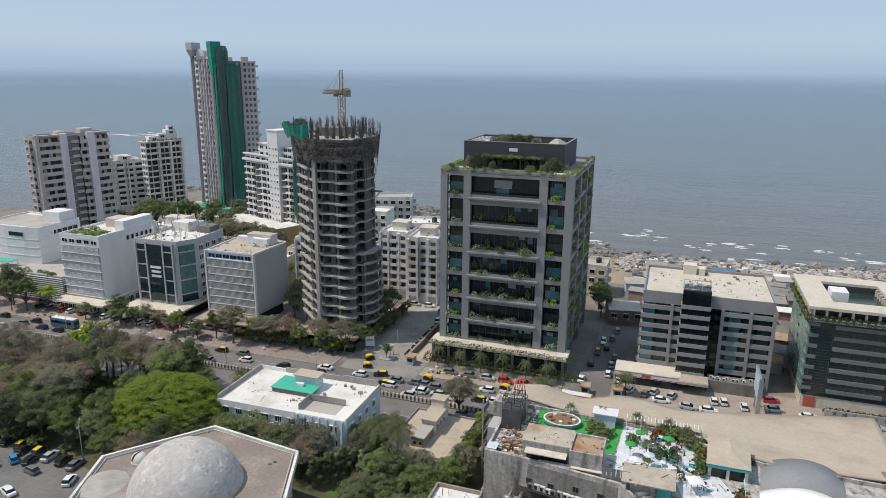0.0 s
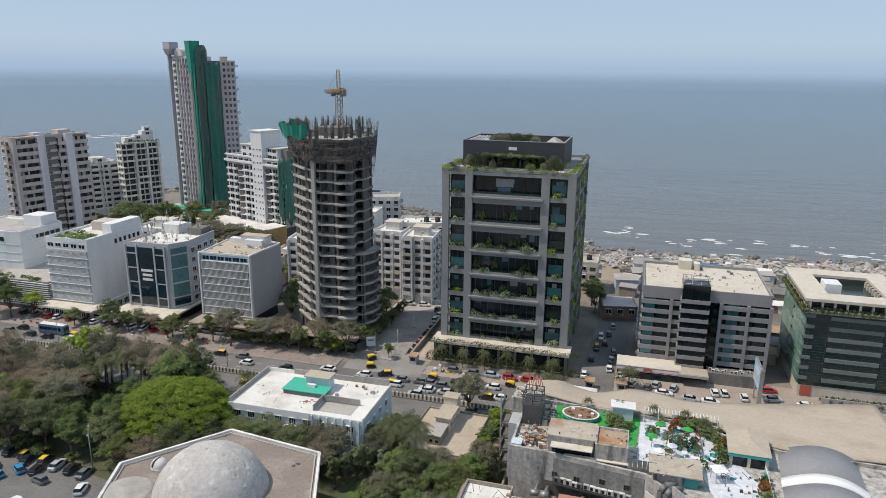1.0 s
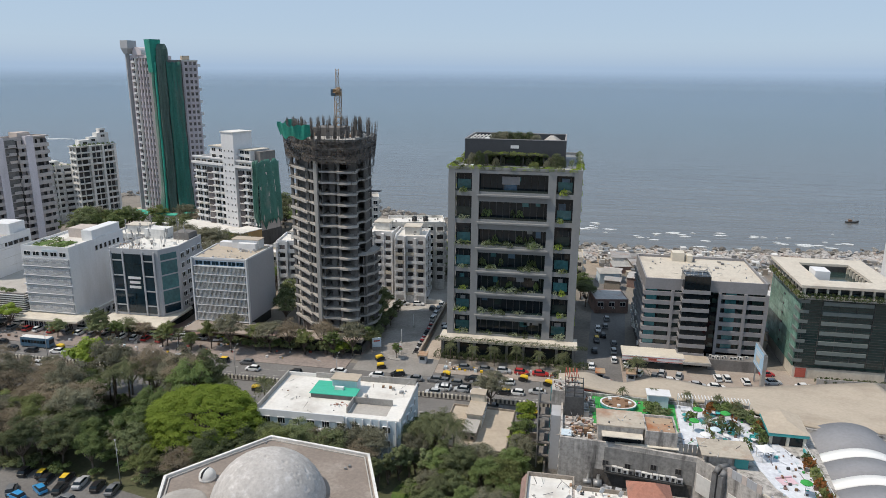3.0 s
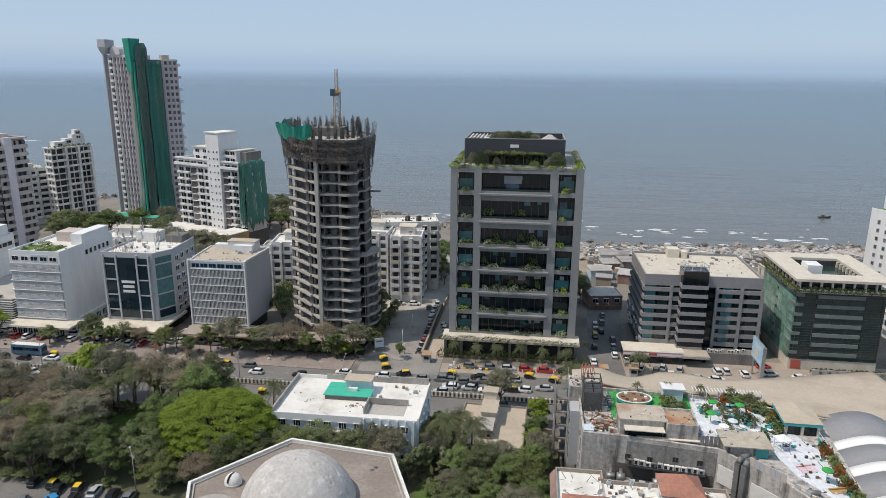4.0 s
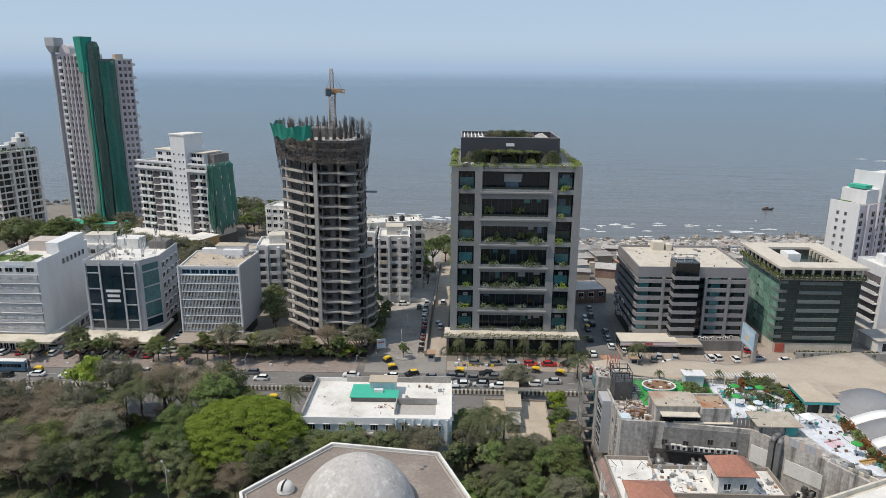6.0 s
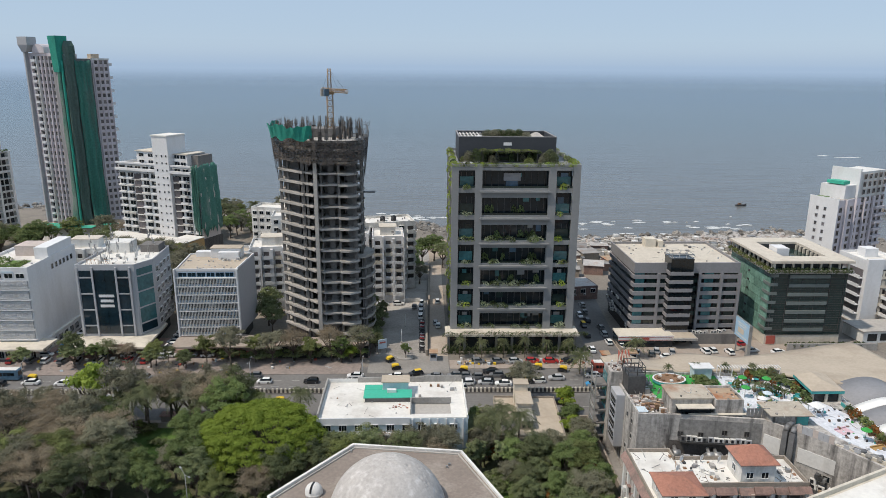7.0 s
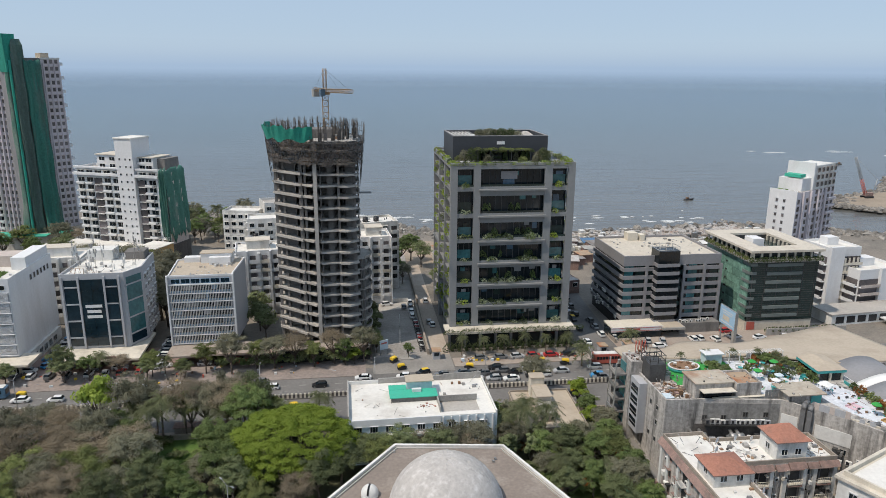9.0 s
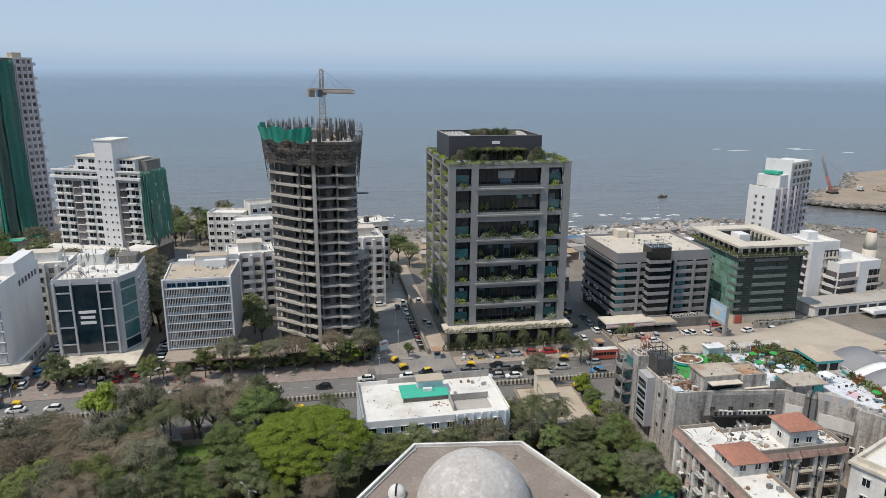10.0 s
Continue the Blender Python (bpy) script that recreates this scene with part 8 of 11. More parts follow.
    part("ledge", boxes((-18, -4.5, 102.3, 103.1, Z + 0.71, Z + 0.85)), CREAM, t)
    # roof rooms
    part("roof_room", boxes((-21.0, -13.2, 104.0, 109.6, Z, 18.7)), OLDWALL, t)
    part("room_roof", boxes((-21.3, -13.0, 103.8, 109.9, 18.7, 18.95)), ROOFSPOT, t, "tan flat roof with rust spots")
    part("roof_room", boxes((-13.0, -7.6, 102.9, 109.2, Z, 18.5)), OLDWALL, t)
    bm = B()
    parapet(bm, 5.4, 6.3, 18.5, 0.5, 0.25, -13.0, 102.9)
    part("room_parapet", bm, OLDWALL, t)
    part("room_roof", boxes((-12.7, -7.9, 103.2, 108.9, 18.5, 18.6)), RUST, t, "rust-stained flat roof")
    part("awning", boxes((-20.4, -13.4, 102.0, 103.9, 17.6, 17.75)), CREAM, t)
    part("veranda", boxes((-20.2, -13.6, 103.3, 103.95, Z + 0.1, 17.5)), GLASSDARK, t)
    part("roof_room", boxes((-3.5, 1.2, 99.9, 104.2, Z, 17.5)), OLDWALL, t)
    part("roof_room", boxes((1.22, 3.4, 99.7, 104.0, Z, 17.5)), TEAL, t, "teal painted end of the roof room")
    part("room_roof", boxes((-4.2, 4.0, 99.0, 104.8, 17.5, 17.7)), ROOFSPOT, t)
    for i in range(6):
        part("roof_fence", boxes((-7.4 + i * 0.75, -6.75 + i * 0.75, 101.8, 101.9, Z + 0.2, Z + 2.4)), METAL, t)
    # cluttered yard on the corner
    for i in range(60):
        x, y = rnd.uniform(-26.8, -21.5), rnd.uniform(104, 112)
        s = rnd.uniform(0.25, 0.9)
        part("clutter", boxes((x, x + s, y, y + s * rnd.uniform(0.4, 1.2), Z, Z + s * rnd.uniform(0.4, 1.3))), rnd.choice((WOOD, RUST, WHITEOLD, BROWNTRIM, METAL, PINKGREY)), t)
    part("blue_sheet", boxes((-27.4, -25.6, 103.6, 105.8, 16.2, 16.3)), BLUEPAINT, t, "pale blue roof sheet")
    # sign gantry and tower on the corner
    part("gantry_base", boxes((-27.0, -23.4, 112.6, 117.4, Z, 19.4)), DARKMETAL, t)
    bars = [((x, y, 19.4), (x, y, 21.4)) for x in (-27, -25.2, -23.6) for y in (112.8, 115, 117.2)]
    for z in (20.2, 21.3):
        bars += [((-27, y, z), (-23.6, y, z)) for y in (112.8, 115, 117.2)]
        bars += [((x, 112.8, z), (x, 117.2, z)) for x in (-27, -23.6)]
    for p0, p1 in bars:
        bm = B()
        rod(bm, p0, p1, 0.08, 5)
        part("gantry_bar", bm, DARKMETAL, t)
    for i in range(4):
        bm = B()
        x = -27.0 + i * 0.7
        rod(bm, (x, 120.6, 18.6), (x, 120.6, 21.8), 0.07, 5)
        rod(bm, (x, 120.6, 21.8), (x + 0.6, 120.6, 19.4), 0.07, 5)
        part("sign_frame", bm, REDSTEEL, t)
    for i in range(6):
        bm = B()
        x = -22.8 + rnd.uniform(0, 1.5)
        rod(bm, (x, 113 + i, Z), (x + rnd.uniform(-.4, .4), 113.4 + i, Z + rnd.uniform(1.5, 3)), 0.08, 5)
        box(bm, x - 0.5, x + 0.5, 112.8 + i, 113.2 + i, Z, Z + 1.1)
        part("rack", bm, METAL, t)
    # terrace surfaces
    bm = B()
    prism(bm, [(-21.6, 110.4), (-6.2, 110.2), (-5.5, 121.8), (-21.6, 122.2)], Z, Z + 0.08)
    part("turf", bm, TURF, t, "bright green artificial turf")
    bm = B()
    prism(bm, [(-6.1, 104.3), (4.2, 104.8), (6.5, 95), (13, 84), (15, 100), (8.8, 113), (7.4, 121), (-5.4, 121.6)], Z, Z + 0.1)
    part("deck", bm, DECK, t, "pale terrace deck")
    bm = B()
    prism(bm, circle(-16.6, 118.0, 3.4, 32, 2.5), Z + 0.08, Z + 0.9, 0, smooth=True)
    bar = part("round_bar", bm, TEAL, t, "round bar with a white rim")
    bm = B()
    ring(bm, circle(-16.6, 118.0, 3.5, 32, 2.6), circle(-16.6, 118.0, 3.2, 32, 2.33), Z + 0.9, Z + 1.05)
    part("rim", bm, WHITE, bar)
    bm = B()
    prism(bm, circle(-16.6, 118.0, 3.15, 28, 2.28), Z + 0.91, Z + 0.96)
    part("bar_floor", bm, WOOD, bar)
    for i in range(8):
        a = i * 0.785
        part("bar_table", boxes((-16.6 + 2.2 * math.cos(a) - 0.3, -16.6 + 2.2 * math.cos(a) + 0.3, 118 + 1.5 * math.sin(a) - 0.3, 118 + 1.5 * math.sin(a) + 0.3, Z + 0.96, Z + 1.3)), WOOD if i % 3 else WHITEOLD, bar)
    # long pergola along the terrace edge
    for i in range(22):
        x = -5 + i * 0.62
        part("pergola_slat", boxes((x, x + 0.12, 119.6, 121.4, Z + 2.4, Z + 2.52)), WHITE, t)
    for i in range(6):
        x = -5 + i * 2.6
        for y in (119.7, 121.3):
            part("pergola_post", boxes((x - 0.06, x + 0.06, y - 0.06, y + 0.06, Z + 0.1, Z + 2.4)), WHITE, t)
    part("kiosk", boxes((-10.8, -7.0, 119.2, 121.6, Z + 0.08, Z + 2.6)), BLUEPAINT, t)
    part("kiosk_roof", boxes((-11.2, -6.6, 118.9, 121.9, Z + 2.6, Z + 2.8)), WHITE, t)
    # tea pavilion with a teal fascia
    pav = [(8.6, 108.4), (15.3, 108.4), (15.7, 116.2), (12.8, 118.6), (9.0, 116.3)]
    bm = B()
    prism(bm, [(12 + (x - 12) * 0.86, 113 + (y - 113) * 0.86) for x, y in pav], Z, 17.4)
    part("pavilion", bm, GLASSDARK, t, "glazed roof pavilion")
    for x, y in ((9.2, 109.0), (12, 108.9), (14.8, 109.0)):
        part("pavilion_post", boxes((x - 0.25, x + 0.25, y - 0.2, y + 0.2, Z, 17.4)), CREAM, t)
    bm = B()
    prism(bm, pav, 17.4, 18.0)
    part("pavilion_fascia", bm, TEAL, t)
    bm = B()
    base = [bm.verts.new((12 + (x - 12) * 1.015, 113 + (y - 113) * 1.015, 18.01)) for x, y in pav]
    r0, r1 = bm.verts.new((12.6, 112.2, 18.75)), bm.verts.new((12.4, 115.6, 18.75))
    for q in ((base[0], base[1], r0), (base[1], base[2], r1, r0), (base[2], base[3], r1), (base[3], base[4], r1), (base[4], base[0], r0, r1)):
        bm.faces.new(q)
    part("pavilion_roof", bm, ROOFTAN, t, "low hipped tan roof")
    # barrel vault in grey and white strips
    y = 116.6
    for k, (wide, mat) in enumerate(((9.4, VAULTGREY), (2.7, CANVAS), (5.6, VAULTGREY), (2.7, CANVAS), (6.4, VAULTGREY), (2.7, CANVAS), (6, VAULTGREY))):
        bm = B()
        n = 20
        rows = [[], [], [], []]
        for i in range(n + 1):
            u = i / n
            z = 15.2 + 2.3 * math.sin(math.pi * min(1, u * 1.12 + 0.02)) - 3.2 * max(0, u - 0.6) ** 1.5
            for row, yy, dz in zip(rows, (y, y - wide + 0.02, y, y - wide + 0.02), (0, 0, -0.25, -0.25)):
                x0 = 16.7 + (107 - yy) * VAULT_LEAN
                row.append(bm.verts.new((x0 + u * 15.5, yy - 1.5 * math.sin(math.pi * u) * 0.4, z + (0.12 if mat is CANVAS else 0) + dz)))
        a, b, a2, b2 = rows
        for i in range(n):
            for q in ((b[i], b[i + 1], a[i + 1], a[i]), (a2[i], a2[i + 1], b2[i + 1], b2[i]), (a[i], a[i + 1], a2[i + 1], a2[i]), (b2[i], b2[i + 1], b[i + 1], b[i])):
                bm.faces.new(q).smooth = True
        part("vault_strip", bm, mat, t, "white translucent vault strip" if mat is CANVAS else "grey metal vault strip")
        y -= wide
    part("court", boxes((36.5, 41, 112, 120, Z, Z + 0.2)), BROWNTRIM, t)
    # great tan roof that dips towards the road
    outer = [(-28.4, 129.4, 16.4), (-22.5, 131.6, 16.2), (-18.5, 133.6, 14.2), (-14.5, 135.2, 12.9), (-10.5, 136.8, 13.1), (-7.2, 137.6, 13.6), (-1.5, 136.6, 13.8), (4.3, 135.2, 13.6),
             (12, 137.5, 13.2), (22, 141, 12.8), (32, 145, 12.3), (42.3, 148.8, 11.8)]
    inn = [(-28.4, 124.0, 16.7), (-23, 123.4, 16.6), (-19, 122.9, 16.3), (-15, 122.5, 16.1), (-11, 122.2, 16.1), (-7, 122.0, 16.3), (-2, 121.7, 16.4), (4, 121.2, 16.5),
           (10, 118.5, 16.6), (18, 115.5, 16.4), (28, 116.0, 16.0), (40, 117.5, 15.6)]

    def spline(pts, u):
        s = u * (len(pts) - 1)
        i = min(int(s), len(pts) - 2)
        f = s - i
        p = [Vector(pts[max(0, min(len(pts) - 1, j))]) for j in (i - 1, i, i + 1, i + 2)]
        return 0.5 * (2 * p[1] + (p[2] - p[0]) * f + (2 * p[0] - 5 * p[1] + 4 * p[2] - p[3]) * f * f + (3 * p[1] - p[0] - 3 * p[2] + p[3]) * f ** 3)
    bm = B()
    n, m = 66, 8
    g = []
    for i in range(n + 1):
        o, q = spline(outer, i / n), spline(inn, i / n)
        g.append([bm.verts.new(o.lerp(q, j / m)) for j in range(m + 1)])
    for i in range(n):
        for j in range(m):
            bm.faces.new((g[i][j], g[i + 1][j], g[i + 1][j + 1], g[i][j + 1])).smooth = True
    bmesh.ops.recalc_face_normals(bm, faces=bm.faces)
    roof = part("great_roof", bm, ROOFTAN, t, "wide tan roof with a wavy edge")
    s = roof.modifiers.new("thickness", "SOLIDIFY")
    s.thickness, s.offset = 0.5, -1
    bm = B()
    prism(bm, [(-27.4, 122.7), (4, 121.3), (18, 115.6), (39.8, 115.4), (40.5, 131.5), (-27.4, 131.5)], 0, 11.2)
    part("lower_storeys", bm, GLASSDARK, t)
    for i in range(12):
        part("roof_column", boxes((-26 + i * 6, -25.4 + i * 6, 131.6, 132.2, 0, 12.2)), CONC, t)
    return t


shopping_centre()


# things standing on the terrace
def parasol(x, y, z, mat, label, r=0.95):
    t = thing("parasol", x, y, z, 0, label, "parasol", "terrace parasols")
    bm = B()
    rod(bm, (0, 0, 0), (0, 0, 2.6), 0.05, 6)
    part("pole", bm, METAL, t)
    bm = B()
    prism(bm, circle(0, 0, r, 8), 2.2, 2.3, 0)
    prism(bm, circle(0, 0, r, 8), 2.3, 2.75, 0, top=circle(0, 0, 0.08, 8))
    part("canopy", bm, mat, t)


def cafe_table(x, y, z, mat):
    t = thing("cafe_table", x, y, z, 0, "small terrace table with a round top", "table", "terrace tables")
    bm = B()
    rod(bm, (0, 0, 0), (0, 0, 0.7), 0.06, 6)
    prism(bm, circle(0, 0, 0.3, 8), 0, 0.05)
    part("stem", bm, METAL, t)
    bm = B()
    prism(bm, circle(0, 0, 0.55, 12), 0.7, 0.76)
    part("top", bm, mat, t)


def cafe_seat(x, y, z, rz, mat):
    t = thing("lounge_chair", x, y, z, rz, "low terrace lounge chair", "chair", "terrace chairs")
    part("seat", boxes((-0.4, 0.4, -0.35, 0.35, 0.2, 0.42), (-0.34, 0.34, -0.29, 0.29, 0, 0.199)), mat, t)
    part("backrest", boxes((-0.4, 0.4, 0.36, 0.46, 0.25, 0.85)), mat, t)


_r = random.Random(23)
TZ = 15.5
for _i in range(12):
    _x, _y = _r.uniform(-4.5, 7.0), _r.uniform(106, 118.5)
    if _x > 4 and _y > 110:
        _x -= 5
    cafe_table(_x, _y, TZ, _r.choice((WHITE, TEAL, WOOD)))
    for _k in range(3):
        _a = _r.random() * 6.28
        cafe_seat(_x + 1.1 * math.cos(_a), _y + 1.1 * math.sin(_a), TZ, math.degrees(_a) - 90, _r.choice((WHITE, WHITE, WOOD, TEAL)))
for _x, _y, _m, _l in ((-2.2, 115.4, TURF, "green parasol over a terrace table"), (2.6, 114.8, TURF, "green parasol over a terrace table"), (-3.6, 110.8, TURF, "green parasol over a terrace table"),
                       (-2.5, 106.0, CANVAS, "white parasol on the terrace"), (-0.4, 108.2, BLUEPAINT, "pale blue parasol on the terrace"), (10.4, 93.6, TURF, "green parasol on the terrace")):
    parasol(_x, _y, TZ, _m, _l)


def gazebo(x, y, z):
    t = thing("gazebo", x, y, z, 20, "white gazebo with a fabric roof on the terrace", "gazebo")
    t.scale = (0.75, 0.75, 0.9)
    for sx in (-1.2, 1.2):
        for sy in (-1.2, 1.2):
            part("post", boxes((sx - 0.08, sx + 0.08, sy - 0.08, sy + 0.08, 0, 2.3)), WHITE, t)
    for s in (-1.2, 1.2):
        part("rail", boxes((-1.2, 1.2, s - 0.04, s + 0.04, 0.8, 0.9)), WHITE, t)
        part("rail", boxes((s - 0.04, s + 0.04, -1.2, 1.2, 0.8, 0.9)), WHITE, t)
    bm = B()
    prism(bm, [(-1.6, -1.6), (1.6, -1.6), (1.6, 1.6), (-1.6, 1.6)], 2.3, 3.1, 0, [(-0.1, -0.1), (0.1, -0.1), (0.1, 0.1), (-0.1, 0.1)])
    part("fabric_roof", bm, CANVAS, t)


gazebo(6.8, 103.4, TZ)


def lounge_mat(x, y, w, d, rz, mat, label):
    t = thing("lounge_mat", x, y, TZ + 0.01, rz, label, "mat", "terrace mats")
    part("mat", boxes((-w, w, -d, d, 0, 0.06)), mat, t)
    part("bolster", boxes((-w, w, d - 0.25, d, 0.061, 0.3)), mat, t)


lounge_mat(8.8, 97.2, 1.4, 1.0, 20, PINK, "pale pink lounge mat on the terrace deck")
lounge_mat(1.6, 106.8, 1.4, 0.8, 8, BLUEPAINT, "pale blue lounge mat on the terrace deck")
lounge_mat(11.6, 91.4, 1.5, 0.6, 15, OCHRE, "ochre lounge mat on the terrace deck")


def planter(x, y, rz, s, mesh, mat):
    t = thing("planter", x, y, TZ, rz, "terrace planter box with leafy plants", "planter", "terrace planters")
    part("box", boxes((-0.5 * s, 0.5 * s, -0.25, 0.25, 0, 0.5)), mat, t)
    link("plant", mesh, t, (0, 0, 0.4)).scale = (s, s, s * 1.3)


_leaves = [bush_mesh("terrace_plant", m, 0.7, 0.5, 0.9, 60, 0.2, 300 + i) for i, m in enumerate((LEAF_MID, LEAF_OLIVE, LEAF_RED, LEAF_YELLOW))]
for _i in range(34):
    if _i < 12:
        _x, _y = _r.uniform(-5, 7), _r.uniform(105.5, 120)
    elif _i < 22:
        _x, _y = 8.0 + _r.uniform(-.5, .4), _r.uniform(107, 119)
    else:
        _x, _y = 13.6 + _r.uniform(-0.6, 0.3) - (_i - 22) * 0.06, 104 - (_i - 22) * 1.4
    planter(_x, _y, _r.uniform(0, 180), _r.uniform(0.9, 1.7), _r.choice(_leaves), _r.choice((WOOD, CONC, TEAL, WHITEOLD)))


def banner_fence():
    t = thing("banner_fence", 0.2, 121.0, TZ, -8, "grey mesh banner fence along the terrace edge", "fence")
    for i in range(9):
        part("post", boxes((i - 0.04, i + 0.04, -0.04, 0.04, 0, 2.0)), METAL, t)
    for i in range(8):
        part("banner", boxes((i + 0.05, i + 0.95, -0.02, 0.02, 0.3, 1.7)), DUCT if i % 2 else GREYPAINT, t)


banner_fence()


def edge_rail():
    t = thing("edge_rail", 14.3, 107.4, TZ, -91, "teal low wall with a white rail along the deck", "railing")
    part("low_wall", boxes((0, 17, -0.1, 0.1, 0, 0.6)), TEAL, t)
    for i in range(12):
        part("post", boxes((i * 1.5, i * 1.5 + 0.07, -0.03, 0.03, 0.6, 1.5)), WHITE, t)
    part("top_rail", boxes((0, 17, -0.04, 0.04, 1.5, 1.57)), WHITE, t)


edge_rail()


# ---- flats with terracotta roofs ----
def terracotta_flats():
    t = thing("terracotta_flats", 0, 0, 0, 0, "grimy pinkish flats with terracotta roof rooms and white terraces", "apartment block")
    H = 14.0
    part("wing", boxes((-32.7, -25.0, 52, 93.2, 0, H)), GRIMYPINK, t)
    part("wing", boxes((-25.0, -5.6, 82.4, 90.6, 0, H)), GRIMYPINK, t)
    part("link", boxes((-25.0, -21.5, 76.0, 82.4, 0, 11.5)), PINKGREY, t)
    for x0, x1, y0, y1, z in ((-32.4, -25.3, 52, 92.9, H), (-24.9, -5.9, 82.7, 90.3, H), (-24.9, -21.8, 76.2, 82.3, 11.5)):
        part("terrace", boxes((x0, x1, y0, y1, z, z + 0.12)), ROOFWHITE, t, "white coated terrace")
    for x0, x1, y0, y1 in ((-32.7, -32.45, 52, 93.2), (-32.44, -25, 92.95, 93.2), (-25.25, -25, 90.6, 92.94), (-24.9, -5.6, 90.35, 90.6), (-5.85, -5.6, 82.4, 90.34), (-24.9, -5.86, 82.4, 82.65), (-25.25, -25.0, 52, 82.4)):
        part("parapet", boxes((x0, x1, y0, y1, H, H + 0.75)), STONE, t)
    # sloped brown tile skirts below the terraces
    bm = B()
    prism(bm, [(-33.6, 52), (-32.72, 52), (-32.72, 93.4), (-33.6, 93.4)], H - 0.9, H + 0.1, 0, [(-32.9, 52), (-32.72, 52), (-32.72, 93.4), (-32.9, 93.4)])
    part("tile_skirt", bm, BROWNTRIM, t)
    for x0, x1, h in ((-24.9, -21.3, 0.1), (-21.2, -17.7, 0.0), (-17.2, -14.9, -0.15), (-14.8, -11.6, 0.1), (-11.3, -9.2, -0.1), (-9.1, -5.4, 0.05)):
        bm = B()
        prism(bm, [(x0, 81.4), (x1, 81.4), (x1, 82.38), (x0, 82.38)], H - 0.8 + h, H - 0.05 + h, 0, [(x0, 82.2), (x1, 82.2), (x1, 82.38), (x0, 82.38)])
        part("tile_skirt", bm, BROWNTRIM, t)

    def hip(x0, x1, y0, y1, z0, z1, zr):
        room = part("roof_room", boxes((x0, x1, y0, y1, z0, z1)), GRIMY, t)
        ym, q = (y0 + y1) / 2, min(x1 - x0, y1 - y0) / 2
        o = 0.5
        base = [(x0 - o, y0 - o), (x1 + o, y0 - o), (x1 + o, y1 + o), (x0 - o, y1 + o)]
        # four tiled slopes, course by course
        cx, cy = (x0 + x1) / 2, ym
        n = 16
        for k in range(n):
            f0, f1 = k / n, (k + 1) / n + 0.004
            lo = [(cx + (x - cx) * (1 - f0 * 0.8), cy + (y - cy) * (1 - f0 * 0.97)) for x, y in base]
            hi = [(cx + (x - cx) * (1 - f1 * 0.8), cy + (y - cy) * (1 - f1 * 0.97)) for x, y in base]
            bm = B()
            prism(bm, lo, z1 + (zr - z1) * f0 + 0.05, z1 + (zr - z1) * f1 + 0.05, 0, hi)
            part("tile_course", bm, TERRACOTTA, room)
        part("eave", boxes((x0 - o, x1 + o, y0 - o, y1 + o, z1 - 0.12, z1 + 0.04)), BROWNTRIM, room)
        for u in (0.25, 0.7):
            link("window", window_mesh(1.1, 1.1, WHITE, GLASSDARK, 1), room, (x0 + (x1 - x0) * u, y0, z0 + 1.2))
        link("window", window_mesh(1.1, 1.1, WHITE, GLASSDARK, 1), room, (x0, (y0 + y1) / 2, z0 + 1.2), radians(-90))
    hip(-31.6, -25.4, 76.8, 82.4, H, 16.6, 18.0)
    hip(-16.8, -11.2, 83.0, 88.2, H, 17.8, 19.8)
    rnd = random.Random(44)
    # columns of balconies and windows
    for f in range(4):
        z = 0.6 + f * 3.25
        for y in (91.5, 88.2, 83.8, 79.5, 75.2, 71.0, 66.8):
            if int(y * 3) % 2:
                link("balcony", balcony_mesh(2.2, 1.1, WHITEOLD, 0.9, False), t, (-32.7, y, z), radians(-90))
            link("window", window_mesh(1.6, 1.4, BROWNTRIM, GLASSDARK, 1, 0.6), t, (-32.7, y - 1.9, z + 1.1), radians(-90))
            if rnd.random() < 0.5:
                link("air_conditioner", ac_mesh(), t, (-32.7, y - 0.9, z + 0.5), radians(-90))
        for x in (-23.2, -19.8, -13.6, -8.2):
            part("dark_bay", boxes((x - 1.2, x + 1.2, 82.25, 82.38, z, z + 2.7)), ROOM, t)
            link("balcony", balcony_mesh(2.6, 0.9, CREAM, 0.9, False), t, (x, 82.25, z))
            part("hood", boxes((x - 1.3, x + 1.3, 81.3, 82.24, z + 2.75, z + 2.9)), BROWNTRIM, t)
        for x in (-21.5, -17.4, -10.8):
            link("window", window_mesh(0.7, 1.0, CREAM, GLASSDARK, 0, 0.3), t, (x, 82.4, z + 1.2))
            link("air_conditioner", ac_mesh(), t, (x + 0.7, 82.4, z + 0.4))
    for y in (92.6, 90.0, 86.0, 82.0, 77.8, 73.4, 69.0):
        part("pilaster", boxes((-33.1, -32.71, y - 0.35, y + 0.35, 0, H - 0.9)), WHITEOLD, t)
    for x in (-24.6, -21.6, -18.0, -15.4, -11.8, -9.9, -6.2):
        part("pilaster", boxes((x - 0.35, x + 0.35, 81.7, 82.24, 0, H - 0.9)), GRIMY, t)
    for i in range(34):
        x, z = rnd.uniform(-24, -6.5), rnd.uniform(1, 12.4)
        q = rnd.uniform(0.3, 0.8)
        part("wall_clutter", boxes((x, x + q, 81.5, 82.24, z, z + q * rnd.uniform(0.5, 1.3))), rnd.choice((WHITEOLD, DARKMETAL, METAL, RUST, CREAM)), t)
    for i in range(46):
        y, z = rnd.uniform(56, 93), rnd.uniform(1, 12.6)
        q = rnd.uniform(0.4, 1.1)
        part("wall_clutter", boxes((-33.5, -32.71, y, y + q, z, z + q * rnd.uniform(0.3, 1.0))), rnd.choice((WHITEOLD, GRIMY, METAL, BROWNTRIM, CREAM, ROOM)), t)
    for i in range(10):
        x = -24 + i * 1.9
        bm = B()
